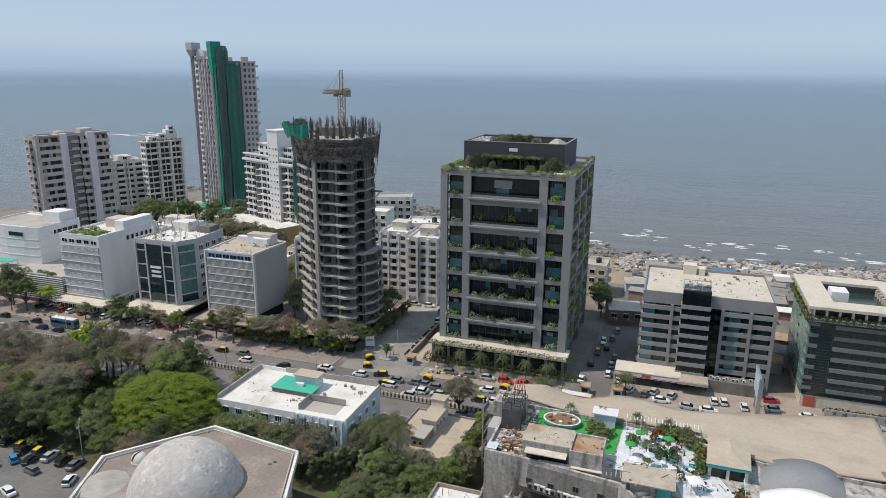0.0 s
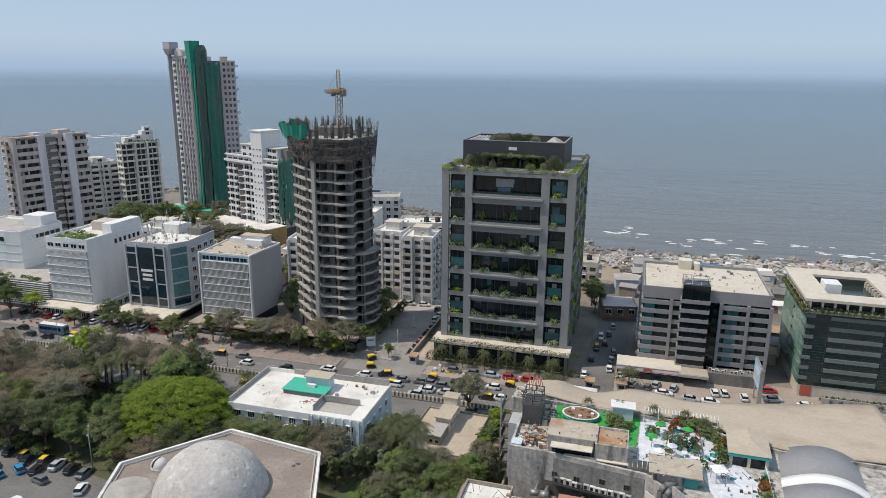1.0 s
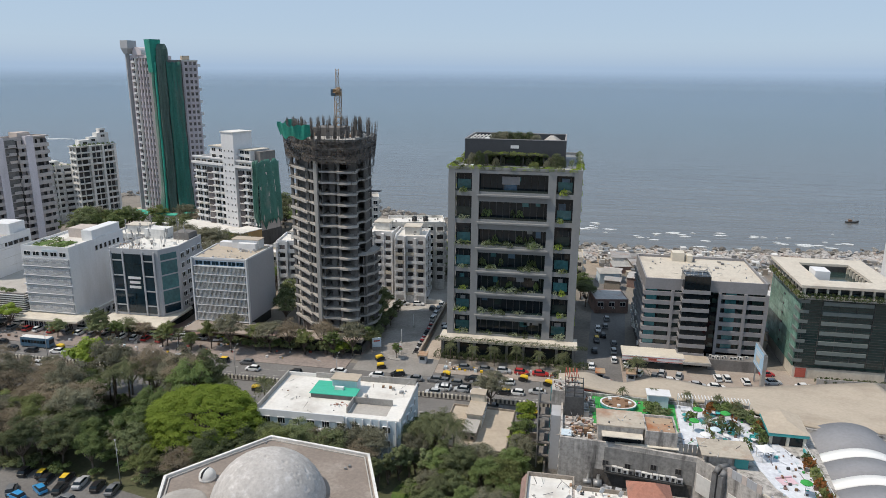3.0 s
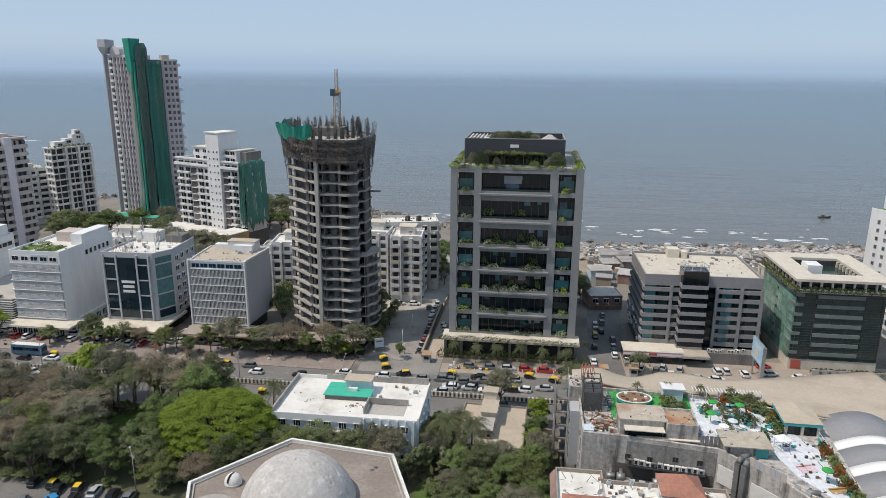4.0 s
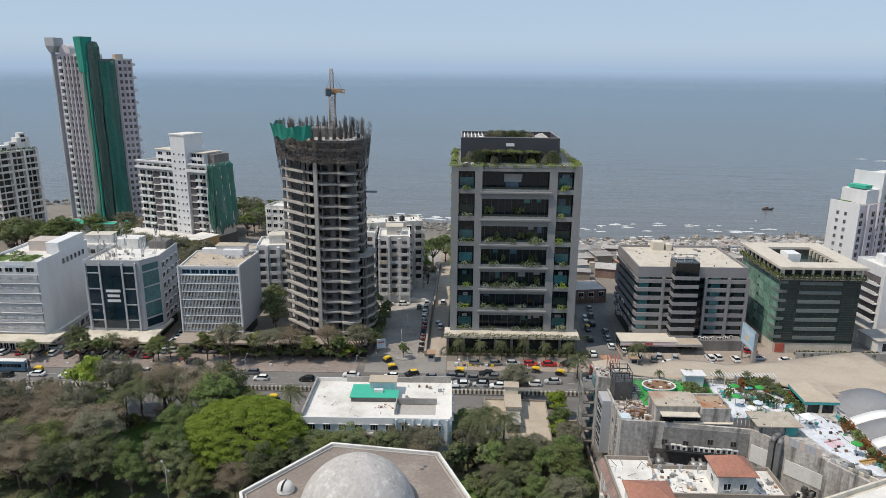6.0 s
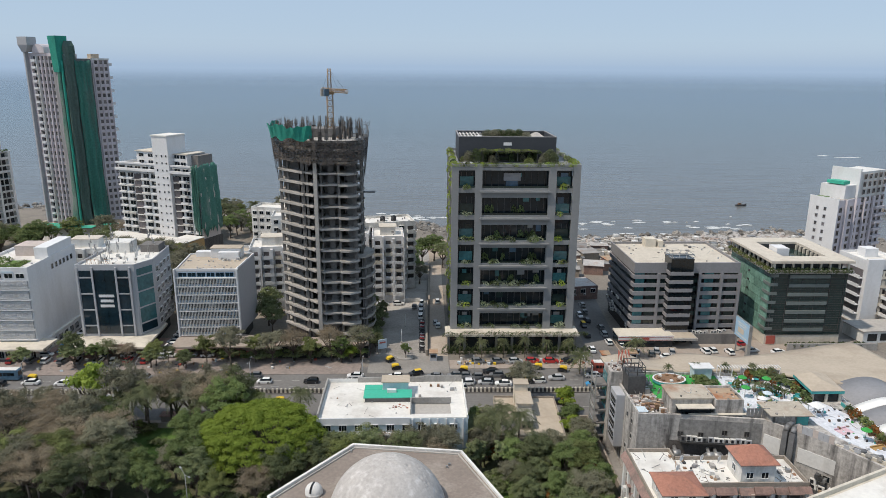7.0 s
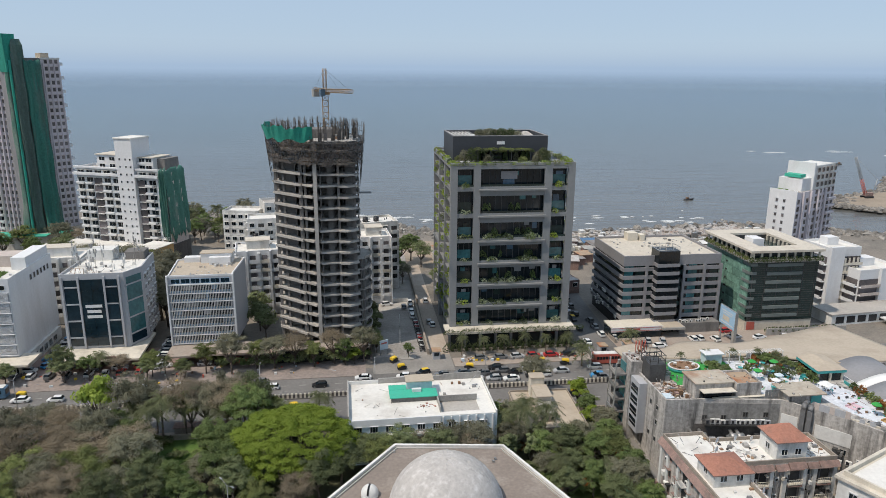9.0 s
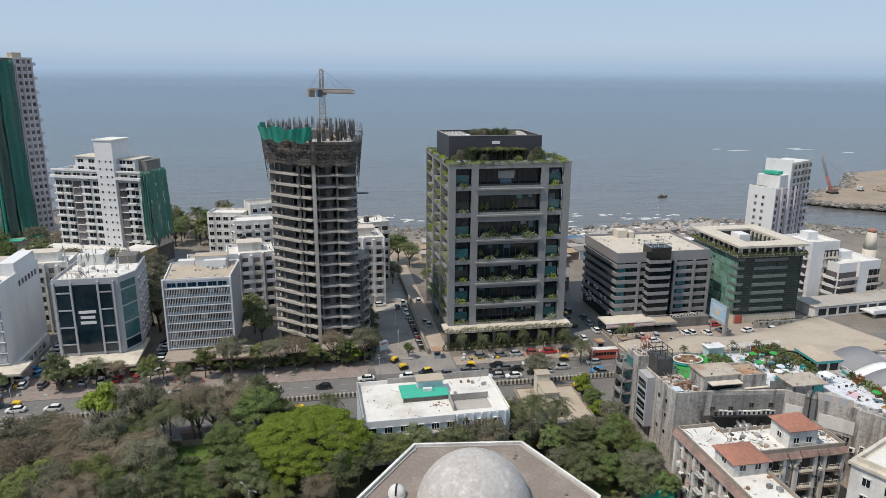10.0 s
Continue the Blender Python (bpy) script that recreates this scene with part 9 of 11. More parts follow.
        rod(bm, (x, 82.1, 0), (x, 82.1, H - 1), 0.07, 6)
        part("drain_pipe", bm, DUCT, t)
    for i in range(40):
        x, y, z = (rnd.uniform(-31.8, -25.6), rnd.uniform(53, 76), H) if i % 2 else (rnd.uniform(-24.5, -6.5), rnd.uniform(83, 90), H)
        if -17.5 < x < -10.5:
            x += 8 if x > -14 else -7
        if x > -6.6:
            x = -7.5
        q = rnd.uniform(0.2, 0.8)
        part("roof_clutter", boxes((x, x + q, y, y + q * rnd.uniform(0.5, 1.4), z + 0.12, z + 0.15 + q * rnd.uniform(0.3, 0.9))), rnd.choice((WHITEOLD, METAL, RUST, WOOD, DUCT, CONC)), t)


terracotta_flats()
for _x, _y, _z in ((-24.4, 89.4, 14.12), (-20.8, 89.6, 14.12), (-17.9, 89.2, 14.12), (-26.0, 86.6, 14.12), (-22.4, 77.5, 11.62), (-23.3, 79.5, 11.62)):
    def _dish(x, y, z):
        t = thing("satellite_dish", x, y, z, 35, "white satellite dish on a roof terrace", "satellite dish", "roof dishes")
        bm = B()
        rod(bm, (0, 0, 0), (0, 0, 0.9), 0.04, 5)
        part("stand", bm, METAL, t)
        bm = B()
        last = None
        for r in range(5):
            line = [bm.verts.new((0.55 * r / 4 * math.cos(a), -0.22 + 0.16 * (r / 4) ** 2 * -1 + 0.2, 1.0 + 0.55 * r / 4 * math.sin(a))) for a in (2 * math.pi * k / 14 for k in range(14))] if r else None
            if r == 1:
                bm.faces.new(line)
            elif last:
                for k in range(14):
                    bm.faces.new((last[k], last[(k + 1) % 14], line[(k + 1) % 14], line[k])).smooth = True
            last = line
        d = part("dish", bm, WHITE, t)
        d.modifiers.new("thickness", "SOLIDIFY").thickness = 0.03
    _dish(_x, _y, _z)


def white_flats_near():
    t = thing("white_corner_flats", -13.6, 73.0, 0, 24.5, "white flats with a flat parapet roof", "apartment block")
    # local x runs along the far edge, y towards the camera is negative
    H = 17.2
    part("wall", boxes((0.5, 30, -30, -0.4, 0, H)), WHITEOLD, t)
    part("cornice", boxes((0, 30.4, -30.4, 0, H, H + 0.5)), CREAM, t)
    part("roof", boxes((1.6, 29, -29, -1.6, H + 0.5, H + 0.6)), ROOFWHITE, t)
    bm = B()
    parapet(bm, 28.6, 28.6, H + 0.5, 0.8, 0.35, 1.0, -29.4)
    part("parapet", bm, CREAM, t)
    for f in range(5):
        for i in range(8):
            link("window", window_mesh(1.2, 1.4, WHITE, GLASSDARK, 1, 0.2), t, (0.5, -3.0 - i * 3.4, 1.4 + f * 3.2), radians(-90))


white_flats_near()


# ---- trees ----
def quads(name, pts, ups, size, rnd, mat):
    """One mesh of leaf blades at the given points, each turned at random about its outward direction."""
    n = len(pts)
    P = np.array(pts)
    N = np.array(ups) + rnd.normal(size=(n, 3)) * 0.42
    N /= np.linalg.norm(N, axis=1)[:, None]
    A = np.cross(N, rnd.normal(size=(n, 3)))
    A /= np.linalg.norm(A, axis=1)[:, None]
    C = np.cross(N, A)
    s = (size * rnd.uniform(0.6, 1.35, n))[:, None]
    V = np.stack([P + A * s, P - A * s * 0.6 + C * s * 0.7, P - A * s * 0.6 - C * s * 0.7], 1).reshape(-1, 3)
    me = bpy.data.meshes.new(name)
    me.from_pydata(V.tolist(), [], [(3 * i, 3 * i + 1, 3 * i + 2) for i in range(n)])
    me.materials.append(mat)
    return me


def crown_points(rx, ry, rz, zc, lobes, leaves, rnd, lobe=0.36, flat=0.0, spare=0.0, deep=0.35):
    """Leaf places on lumps set over an uneven ellipsoid, and the lumps' centres."""
    centres, pts, ups = [], [], []
    for i in range(lobes):
        a, c = rnd.uniform(0, 6.283), rnd.uniform(-0.35 + flat, 1)
        q = math.sqrt(max(0.0, 1 - c * c))
        k = rnd.uniform(deep, 0.95)
        centres.append((np.array((rx * q * math.cos(a) * k, ry * q * math.sin(a) * k, zc + rz * c * k)), rnd.uniform(0.75, 1.3) * lobe))
    for i in range(leaves):
        c, s = centres[rnd.integers(lobes)]
        d = rnd.normal(size=3)
        d /= np.linalg.norm(d)
        if d[2] < -0.3:
            d[2] *= -0.6
        r = s * (rnd.uniform(0.0, 1.0) ** 0.35 + spare * rnd.normal() * 0.3)
        pts.append(c + d * r * np.array((rx, ry, min(rz, rx) * 0.85)))
        ups.append(d + np.array((0, 0, 0.5)))
    return centres, pts, ups


TREES = {}


def tree_kind(key, rx, ry, rz, h, lobes, leaves, size, mat, seed, lobe=0.32, flat=0.0, trunk=0.28, spare=0.3, deep=0.35):
    """Trunk and crown meshes of one kind of tree; h is the height of the crown's middle."""
    rnd = np.random.default_rng(seed)
    centres, pts, ups = crown_points(rx, ry, rz, h, lobes, leaves, rnd, lobe, flat, spare, deep)
    bm = B()
    fork = Vector((rnd.uniform(-.3, .3), rnd.uniform(-.3, .3), max(1.2, (h - rz) * 0.9)))
    rod(bm, (0, 0, -0.2), fork, trunk, 8, trunk * 0.72)
    for c, s in centres[: min(16, lobes)]:
        mid = fork.lerp(Vector(c), 0.5) + Vector((0, 0, -0.12 * rz))
        rod(bm, fork, mid, trunk * 0.5, 6, trunk * 0.32)
        rod(bm, mid, Vector(c), trunk * 0.32, 5, trunk * 0.1)
    TREES[key] = (mesh_from(bm, "trunk", BARK), quads("crown", pts, ups, size, rnd, mat))


def tree(key, x, y, z=0.0, scale=1.0, rz=0.0, label="", group="park trees", tall=1.0):
    kind = "shrub" if key.startswith("shrub") else "tree"
    trunk, crown = TREES[key]
    if kind == "shrub":
        t = tagged(link(kind, crown, None, (x, y, z), radians(rz)), label, kind, group)
        t.scale = (scale,) * 3
        return t
    t = thing(kind, x, y, z, rz, label, kind, group)
    t.scale = (scale, scale, scale * tall)
    link("trunk", trunk, t)
    link("crown", crown, t)
    return t


for _far, _n, _f in (("", 2.7, 0.58), ("far_", 0.7, 1.0)):
    for _k in range(3):
        tree_kind("%sdark%d" % (_far, _k), 4.6, 4.4, 3.6, 7.0, 60, int(4200 * _n), 0.27 * _f, LEAF_DARK, 100 + _k, 0.24)
        tree_kind("%smid%d" % (_far, _k), 4.2, 4.0, 3.4, 6.4, 54, int(3800 * _n), 0.27 * _f, LEAF_MID, 110 + _k, 0.24)
        tree_kind("%sdry%d" % (_far, _k), 5.0, 4.8, 3.4, 6.8, 60, int(3600 * _n), 0.2 * _f, LEAF_DRY, 120 + _k, 0.27, spare=0.8)
        tree_kind("%sgrey%d" % (_far, _k), 4.7, 4.5, 3.6, 6.9, 60, int(4000 * _n), 0.25 * _f, LEAF_GREY, 140 + _k, 0.25, spare=0.5)
        tree_kind("%solive%d" % (_far, _k), 4.2, 4.0, 3.4, 6.4, 54, int(3700 * _n), 0.25 * _f, LEAF_YELLOW, 150 + _k, 0.25, spare=0.4)
tree_kind("lime0", 3.4, 3.2, 2.9, 5.6, 18, 2400, 0.28, LEAF_LIME, 130)
tree_kind("bright0", 3.8, 3.6, 3.0, 5.2, 20, 2800, 0.27, LEAF_BRIGHT, 131)
tree_kind("rain", 13.2, 10.6, 8.4, 6.4, 420, 125000, 0.16, LEAF_BRIGHT, 132, 0.105, 0.3, 0.7, 0.15, 0.8)
tree_kind("slim0", 1.3, 1.3, 4.2, 4.8, 16, 1500, 0.26, LEAF_DARK, 133, 0.5)
tree_kind("shrub0", 1.7, 1.6, 1.2, 1.2, 10, 700, 0.2, LEAF_MID, 134, 0.45, 0.0, 0.08)
tree_kind("shrub1", 1.6, 1.6, 1.1, 1.1, 10, 700, 0.2, LEAF_DARK, 135, 0.45, 0.0, 0.08)
tree_kind("shrub2", 1.4, 1.4, 1.0, 1.0, 10, 600, 0.2, LEAF_RED, 136, 0.45, 0.0, 0.08)
LABELS = {"dark": "dark green broad-leaved tree with a dense uneven crown", "mid": "mid-green leafy tree with a rounded crown",
          "grey": "grey-olive broad-leaved tree with a dusty crown", "olive": "yellow-green leafy tree with an open crown",
          "dry": "half-bare tree with dry greyish-brown foliage", "lime": "young lime-green leafy tree in full leaf", "bright": "bright green leafy tree with a rounded crown",
          "rain": "huge spreading rain tree with a bright green crown", "slim": "slim dark upright ashoka tree",
          "shrub0": "leafy green garden shrub", "shrub1": "dark green garden shrub", "shrub2": "rust-coloured leafy garden shrub"}


SWAP = ("park trees", "garden trees", "street trees", "trees behind the offices", "trees by the tall tower", "trees by the shore")
FAR = ("trees behind the offices", "tall trees behind the offices", "trees by the tall tower", "trees by the shore", "trees between the blocks")
_mix = random.Random(5)


def plant(key, x, y, scale=1.0, rz=0.0, z=0.0, group="park trees", tall=1.0):
    if group == "park trees" and x < -144 and y > 110 and key != "lime0":
        key = _mix.choice(("dry0", "dry1", "dry2", "dry0", "grey1"))
    elif key.startswith("dark") and group in SWAP:
        key = _mix.choice((key, key, "grey" + key[-1], "olive" + key[-1], "mid" + key[-1]))
    elif key.startswith("dry") and group == "street trees":
        key = _mix.choice(("olive", "olive", "grey", "dry")) + key[-1]
    elif key.startswith("dry") and group in SWAP:
        key = _mix.choice((key, key, "grey" + key[-1], "grey" + key[-1], "olive" + key[-1]))
    far = "far_" if group in FAR else ""
    if far and built(x, y):
        return None
    base = key if key in LABELS else key.rstrip("0123456789")
    return tree(far + key, x, y, z, scale, rz, LABELS[base], group, tall)


def palm_meshes(height, seed, fronds=30):
    rnd = np.random.default_rng(seed)
    bm = B()
    lean = Vector((rnd.uniform(-.6, .6), rnd.uniform(-.6, .6), height))
    last = Vector((0, 0, -0.1))
    for i in range(6):
        f = (i + 1) / 6
        p = Vector((lean.x * f * f, lean.y * f * f, height * f))
        rod(bm, last, p, 0.2 - 0.06 * i / 6, 7, 0.2 - 0.06 * (i + 1) / 6)
        last = p
    trunk = mesh_from(bm, "trunk", BARK)
    V, F = [], []
    for k in range(fronds):
        a = 6.283 * k / fronds + rnd.uniform(-.2, .2)
        up = rnd.uniform(-0.5, 1.25)
        L = rnd.uniform(2.9, 4.0)
        d = Vector((math.cos(a), math.sin(a), 0))
        side = Vector((-math.sin(a), math.cos(a), 0))

        def spine(f):
            return last + d * (L * f * (1 - 0.15 * abs(up))) + Vector((0, 0, L * (0.75 * up * f - 0.8 * f * f)))
        n = 17
        for j in range(n):
            q0, q1 = spine((j + 0.1) / n), spine((j + 0.55) / n)
            w = 0.62 * math.sin(math.pi * min(1, 0.12 + 0.86 * (j + 0.5) / n)) + 0.1
            for s in (-1, 1):
                out = side * (s * w * rnd.uniform(0.7, 1.1)) + d * 0.34 + Vector((0, 0, -w * rnd.uniform(0.3, 1.0)))
                c = len(V)
                V += [q0, q1, q1 + out, q0 + out * 0.92]
                F.append((c, c + 1, c + 2, c + 3))
    me = bpy.data.meshes.new("fronds")
    me.from_pydata([tuple(v) for v in V], [], F)
    me.materials.append(LEAF_PALM)
    return trunk, me


PALMS = [palm_meshes(h, 200 + i) for i, h in enumerate((6.5, 8.0, 5.2, 9.5))]


def palm(i, x, y, z=0.0, scale=1.0, rz=0.0, group="palms"):
    t = thing("palm", x, y, z, rz, "coconut palm with drooping grey-green fronds", "palm tree", group)
    t.scale = (scale,) * 3
    link("trunk", PALMS[i][0], t)
    link("fronds", PALMS[i][1], t)


plant("rain", -101.5, 110.0, 1.0, 10)
_r = random.Random(77)
# the park, patch by patch: kind, x, y, size
for _key, _x, _y, _s in (
        ("dry0", -158, 121, 1.25), ("dry1", -150, 124, 1.1), ("dry2", -165, 116, 1.3), ("dry0", -171, 124, 1.2), ("dry1", -180, 118, 1.3), ("dry2", -190, 125, 1.2), ("dark1", -176, 108, 1.2),
        ("lime0", -145.0, 131.4, 1.36), ("mid0", -139, 124, 1.15), ("mid1", -135, 119, 1.1), ("dark0", -142, 127, 1.0), ("dry1", -133, 113, 1.15), ("dry2", -139, 110, 1.2), ("dry0", -146, 113, 1.1),
        ("dark0", -150, 107, 1.1), ("dark1", -129, 106, 1.05), ("dark2", -136, 103, 1.0), ("mid2", -114, 104.5, 1.1), ("mid0", -113, 113.5, 1.0), ("dark0", -120, 99, 0.95),
        ("dark1", -112, 101.5, 0.95), ("dry1", -107, 97.5, 0.75), ("dark2", -127, 99, 1.0), ("dark0", -134, 97, 0.95), ("dry2", -143, 101, 1.0), ("dark1", -152, 99, 1.1), ("dark2", -160, 106, 1.1),
        ("dry1", -117.5, 130, 0.9), ("dark2", -125, 129.5, 0.8), ("dry2", -115.5, 126.5, 1.0), ("mid2", -112, 123, 1.1), ("mid1", -106, 124, 1.0),
        ("dark0", -100, 122, 0.8), ("dry0", -133, 131, 0.8), ("dry2", -109.5, 128.5, 0.85), ("dark0", -156, 132, 0.9), ("dark2", -185, 104, 1.2), ("dark0", -196, 112, 1.2), ("mid0", -170, 98, 1.2),
        ("dry2", -155, 114.5, 1.15), ("mid1", -124, 103.5, 0.9), ("grey0", -132, 99.5, 0.95), ("grey0", -117.5, 106.5, 0.9), ("dry1", -140.5, 100, 1.0), ("mid1", -109.5, 107, 0.85), ("grey2", -131.5, 108.5, 1.15), ("grey2", -147.5, 118, 1.05),
        ("dark1", -92, 106.5, 1.0), ("dark2", -86, 109.5, 0.95), ("dark0", -80.5, 110.2, 0.95), ("dry1", -75.5, 109.8, 0.85), ("dark1", -69.5, 110.2, 0.9), ("dry0", -64.5, 109.5, 0.95), ("dark2", -96, 101.5, 0.9), ("dry2", -83.5, 106.5, 0.95), ("dark0", -72.5, 107.5, 0.95), ("dry0", -66.5, 106, 0.95), ("dry0", -162, 128.5, 1.15), ("dry2", -151.5, 129, 1.1), ("dark1", -137, 130, 1.05), ("dry0", -126.5, 130.5, 1.05), ("dry1", -117.5, 131, 1.1), ("dry2", -122, 129.5, 0.95), ("dark2", -112, 129.5, 1.0), ("dry1", -171, 130, 1.2), ("dry2", -183, 130.5, 1.2), ("dark0", -106, 127.5, 0.95), ("dark1", -141, 119.5, 1.15), ("dark2", -146, 104, 1.15), ("dry0", -139.5, 105.5, 1.1), ("dark0", -114, 114.5, 1.0), ("mid2", -118, 116.5, 1.0), ("dry0", -100, 98, 0.8)):
    plant(_key, _x, _y, _s * (1.0 if _key == "lime0" else 0.84 if _y > 122 and not -137.5 < _x < -107 else 1.15 if _y > 122 else 1.0), _r.uniform(0, 360), tall=1.4 if _key == "lime0" else _r.uniform(0.9, 1.15) + (0.12 if _y > 122 and -137.5 < _x < -107 else 0))
for _x, _y in ((-76.5, 110.6), (-74.6, 111.2), (-73.4, 110.4), (-62, 104), (-60.4, 106.5), (-58.6, 108.2), (-57, 109.6), (-56, 111), (-53.2, 108.4), (-50.8, 112.6), (-43.6, 101.2), (-38.8, 108.2), (-41.6, 94.2)):
    plant("slim0", _x, _y, _r.uniform(0.8, 1.05), _r.uniform(0, 360))
# the garden between the hall and the shopping centre
for _key, _x, _y, _s in (
        ("lime0", -49.5, 106.8, 0.55), ("olive2", -45.6, 103.2, 0.6), ("olive0", -56.2, 122.5, 0.5), ("grey1", -54.8, 126.5, 0.55), ("olive1", -54.8, 116.6, 0.42), ("mid2", -55.6, 125, 0.45), ("dry0", -57.5, 122, 0.62), ("mid0", -57.2, 125.5, 0.6), ("dark1", -56.3, 113, 0.75), ("mid1", -51, 108.5, 0.85), ("dark0", -46.5, 107, 0.85), ("dark2", -42.5, 110.2, 0.8), ("mid2", -41, 104.5, 0.85),
        ("bright0", -35.2, 133, 0.85), ("dark0", -44.0, 141.2, 0.95), ("mid0", -35.4, 125.5, 0.75), ("bright0", -36, 120.4, 0.7), ("dark1", -35.2, 115.3, 0.8), ("mid1", -36.4, 110, 0.85), ("dark2", -37.6, 104.4, 0.9),
        ("mid2", -35.6, 98.6, 0.85), ("dark0", -38.5, 94.0, 0.9), ("dark1", -47, 101.5, 0.7), ("dry2", -51.5, 103, 0.6), ("dark2", -55.5, 117, 0.6), ("mid0", -44, 96.5, 0.75), ("dark1", -49.5, 95.5, 0.7), ("lime0", -51.5, 111.6, 0.45), ("mid1", -36, 90, 0.8), ("dark0", -42, 89, 0.8)):
    plant(_key, _x, _y, _s, _r.uniform(0, 360), group="garden trees", tall=_r.uniform(0.9, 1.1))
for _i in range(46):
    plant(_r.choice(("shrub0", "shrub1", "shrub1", "shrub0", "shrub2")), _r.uniform(-56, -33), _r.uniform(88, 116), _r.uniform(0.7, 1.3), _r.uniform(0, 360), group="garden shrubs")
for _i in range(95):
    plant(_r.choice(("shrub0", "shrub1", "shrub1")), _r.uniform(-165, -98), _r.uniform(97, 128), _r.uniform(0.7, 1.3), _r.uniform(0, 360), group="park shrubs")
palm(3, -51.9, 120.2, 0, 0.95, 30), palm(1, -57.6, 115.8, 0, 1.0, 200), palm(2, -44.2, 106.2, 0, 1.1, 15), palm(0, -49.2, 100.4, 0, 1.0, 80), palm(2, -40.6, 98.2, 0, 1.1, 140), palm(1, -54.3, 115.6, 0, 1.2), palm(3, -48.8, 114.2, 0, 1.1, 70), palm(2, -57.3, 118.6, 0, 1.2, 30)
palm(1, -97.3, 130.2, 0, 0.95, 40), palm(3, -133, 124.5, 0, 1.05), palm(3, -130.5, 126.5, 0, 1.15, 60), palm(1, -136.5, 127.5, 0, 1.1, 20), palm(1, -119, 126, 0, 1.05), palm(3, -126, 128.0, 0, 0.95, 99), palm(1, -138, 121.5, 0, 1.1, 10)
# street trees before the offices and the unfinished tower
for _key, _x, _y, _s in (
        ("dry0", -121.5, 160.8, 0.95), ("dry1", -115.5, 163.5, 0.85), ("dry2", -110.5, 163.0, 0.95), ("dry0", -105, 164.5, 0.85), ("dry1", -100, 163, 0.8), ("dry2", -94.5, 164.5, 0.9), ("mid0", -91.5, 163.2, 0.8), ("bright0", -89.0, 163.6, 0.6),
        ("dry2", -86.5, 164.8, 0.9), ("dark1", -142, 161.2, 0.8), ("dark0", -157.5, 160.8, 0.75), ("dark2", -164, 161, 0.8), ("dry0", -150.5, 163, 0.55), ("mid1", -134.5, 161, 0.6), ("dry0", -128.5, 162, 0.7),
        ("dark0", -208, 158.8, 0.9), ("dark1", -203, 160.5, 1.05), ("lime0", -197.0, 163.5, 1.0), ("dark2", -212, 163, 1.0), ("dark0", -222, 161, 1.0), ("mid0", -73.8, 166.0, 0.42)):
    plant(_key, _x, _y, _s * _r.uniform(0.85, 1.15), _r.uniform(0, 360), group="street trees", tall=_r.uniform(1.0, 1.25))
for _key, _x, _y, _s in (("dark0", -163.5, 160.2, 0.82), ("dark1", -143.2, 160.4, 0.72), ("dark2", -133.5, 159.6, 0.6), ("dark1", -178, 160.5, 0.7)):
    plant(_key, _x, _y, _s, _s * 400, group="dark roadside trees", tall=0.8)
palm(1, -155.5, 162.4, 0, 0.85), palm(0, -139, 162.2, 0, 0.8), palm(1, -205, 140, 0, 1.0), palm(0, -214, 137, 0, 1.1)
for _i in range(6):
    palm((3, 3, 1)[_i % 3], -58.5 + _i * 6.2, 166.4, 0, (0.62, 0.55, 0.66)[_i % 3], _i * 50, "palms before the office tower")
palm(2, -7.8, 166.3, 0, 1.0, 15), palm(2, -26.6, 155.2, 0, 1.1, 70)
for _i in range(16):
    plant(_r.choice(("shrub0", "shrub1", "shrub1")), -126 + _i * 2.6 + _r.uniform(-.6, .6), 165.6 + _r.uniform(-.4, .4), _r.uniform(1.1, 1.7), _r.uniform(0, 360), 0.1, "street shrubs")
for _key, _x, _y, _s in (("grey0", -150.5, 205, 2.0), ("grey1", -147.0, 199, 1.7), ("olive2", -153, 199.5, 1.5), ("grey2", -145, 208, 1.6), ("dark1", -87.5, 200, 0.9), ("dark0", -86.8, 194, 0.75), ("mid1", -85.6, 172.5, 0.7)):
    tree(_key, _x, _y, 0, _s, _r.uniform(0, 360), LABELS[_key[:-1]], "tall trees between the offices")
for _key, _x, _y, _s in (("dark0", -79, 246, 1.3), ("mid1", -75, 252, 1.4), ("dark2", -82, 255, 1.2), ("mid0", -72.5, 243, 1.0), ("grey1", -70.5, 236, 0.8), ("dark1", -57.5, 226, 0.9), ("mid2", -54.5, 233, 1.0), ("dark0", -20.5, 222, 0.9), ("mid1", -22.0, 230, 1.0),
                         ("grey2", -180, 246, 1.5), ("grey0", -172, 244, 1.6), ("olive1", -165, 247, 1.4), ("grey1", -158, 240, 1.5), ("grey0", -188, 250, 1.5)):
    tree(_key, _x, _y, 0, _s, _r.uniform(0, 360), LABELS[_key[:-1]], "trees beside the lanes")
for _i in range(9):
    tree("dark%d" % (_i % 3), -82.6 + _r.uniform(-.5, .5), 171 + _i * 4.0, 0, _r.uniform(0.36, 0.55), _r.uniform(0, 360), "small dark tree along the site wall", "trees along the site wall")
# greenery behind the offices and towards the sea
for _i in range(34):
    _x, _y = _r.uniform(-200, -100), _r.uniform(206, 252)
    plant(_r.choice(("dark0", "dark1", "dry0", "dry1", "dark2")), _x, _y, _r.uniform(0.8, 1.25), _r.uniform(0, 360), group="trees behind the offices")
for _i in range(22):
    plant("grey%d" % (_i % 3) if _i % 4 else "dry%d" % (_i % 3), -206 + (_i % 8) * 4.3 + _r.uniform(-2, 2), 230 + (_i // 8) * 9 + _r.uniform(-4, 4), _r.uniform(1.1, 1.5), _r.uniform(0, 360), group="tall trees behind the offices")
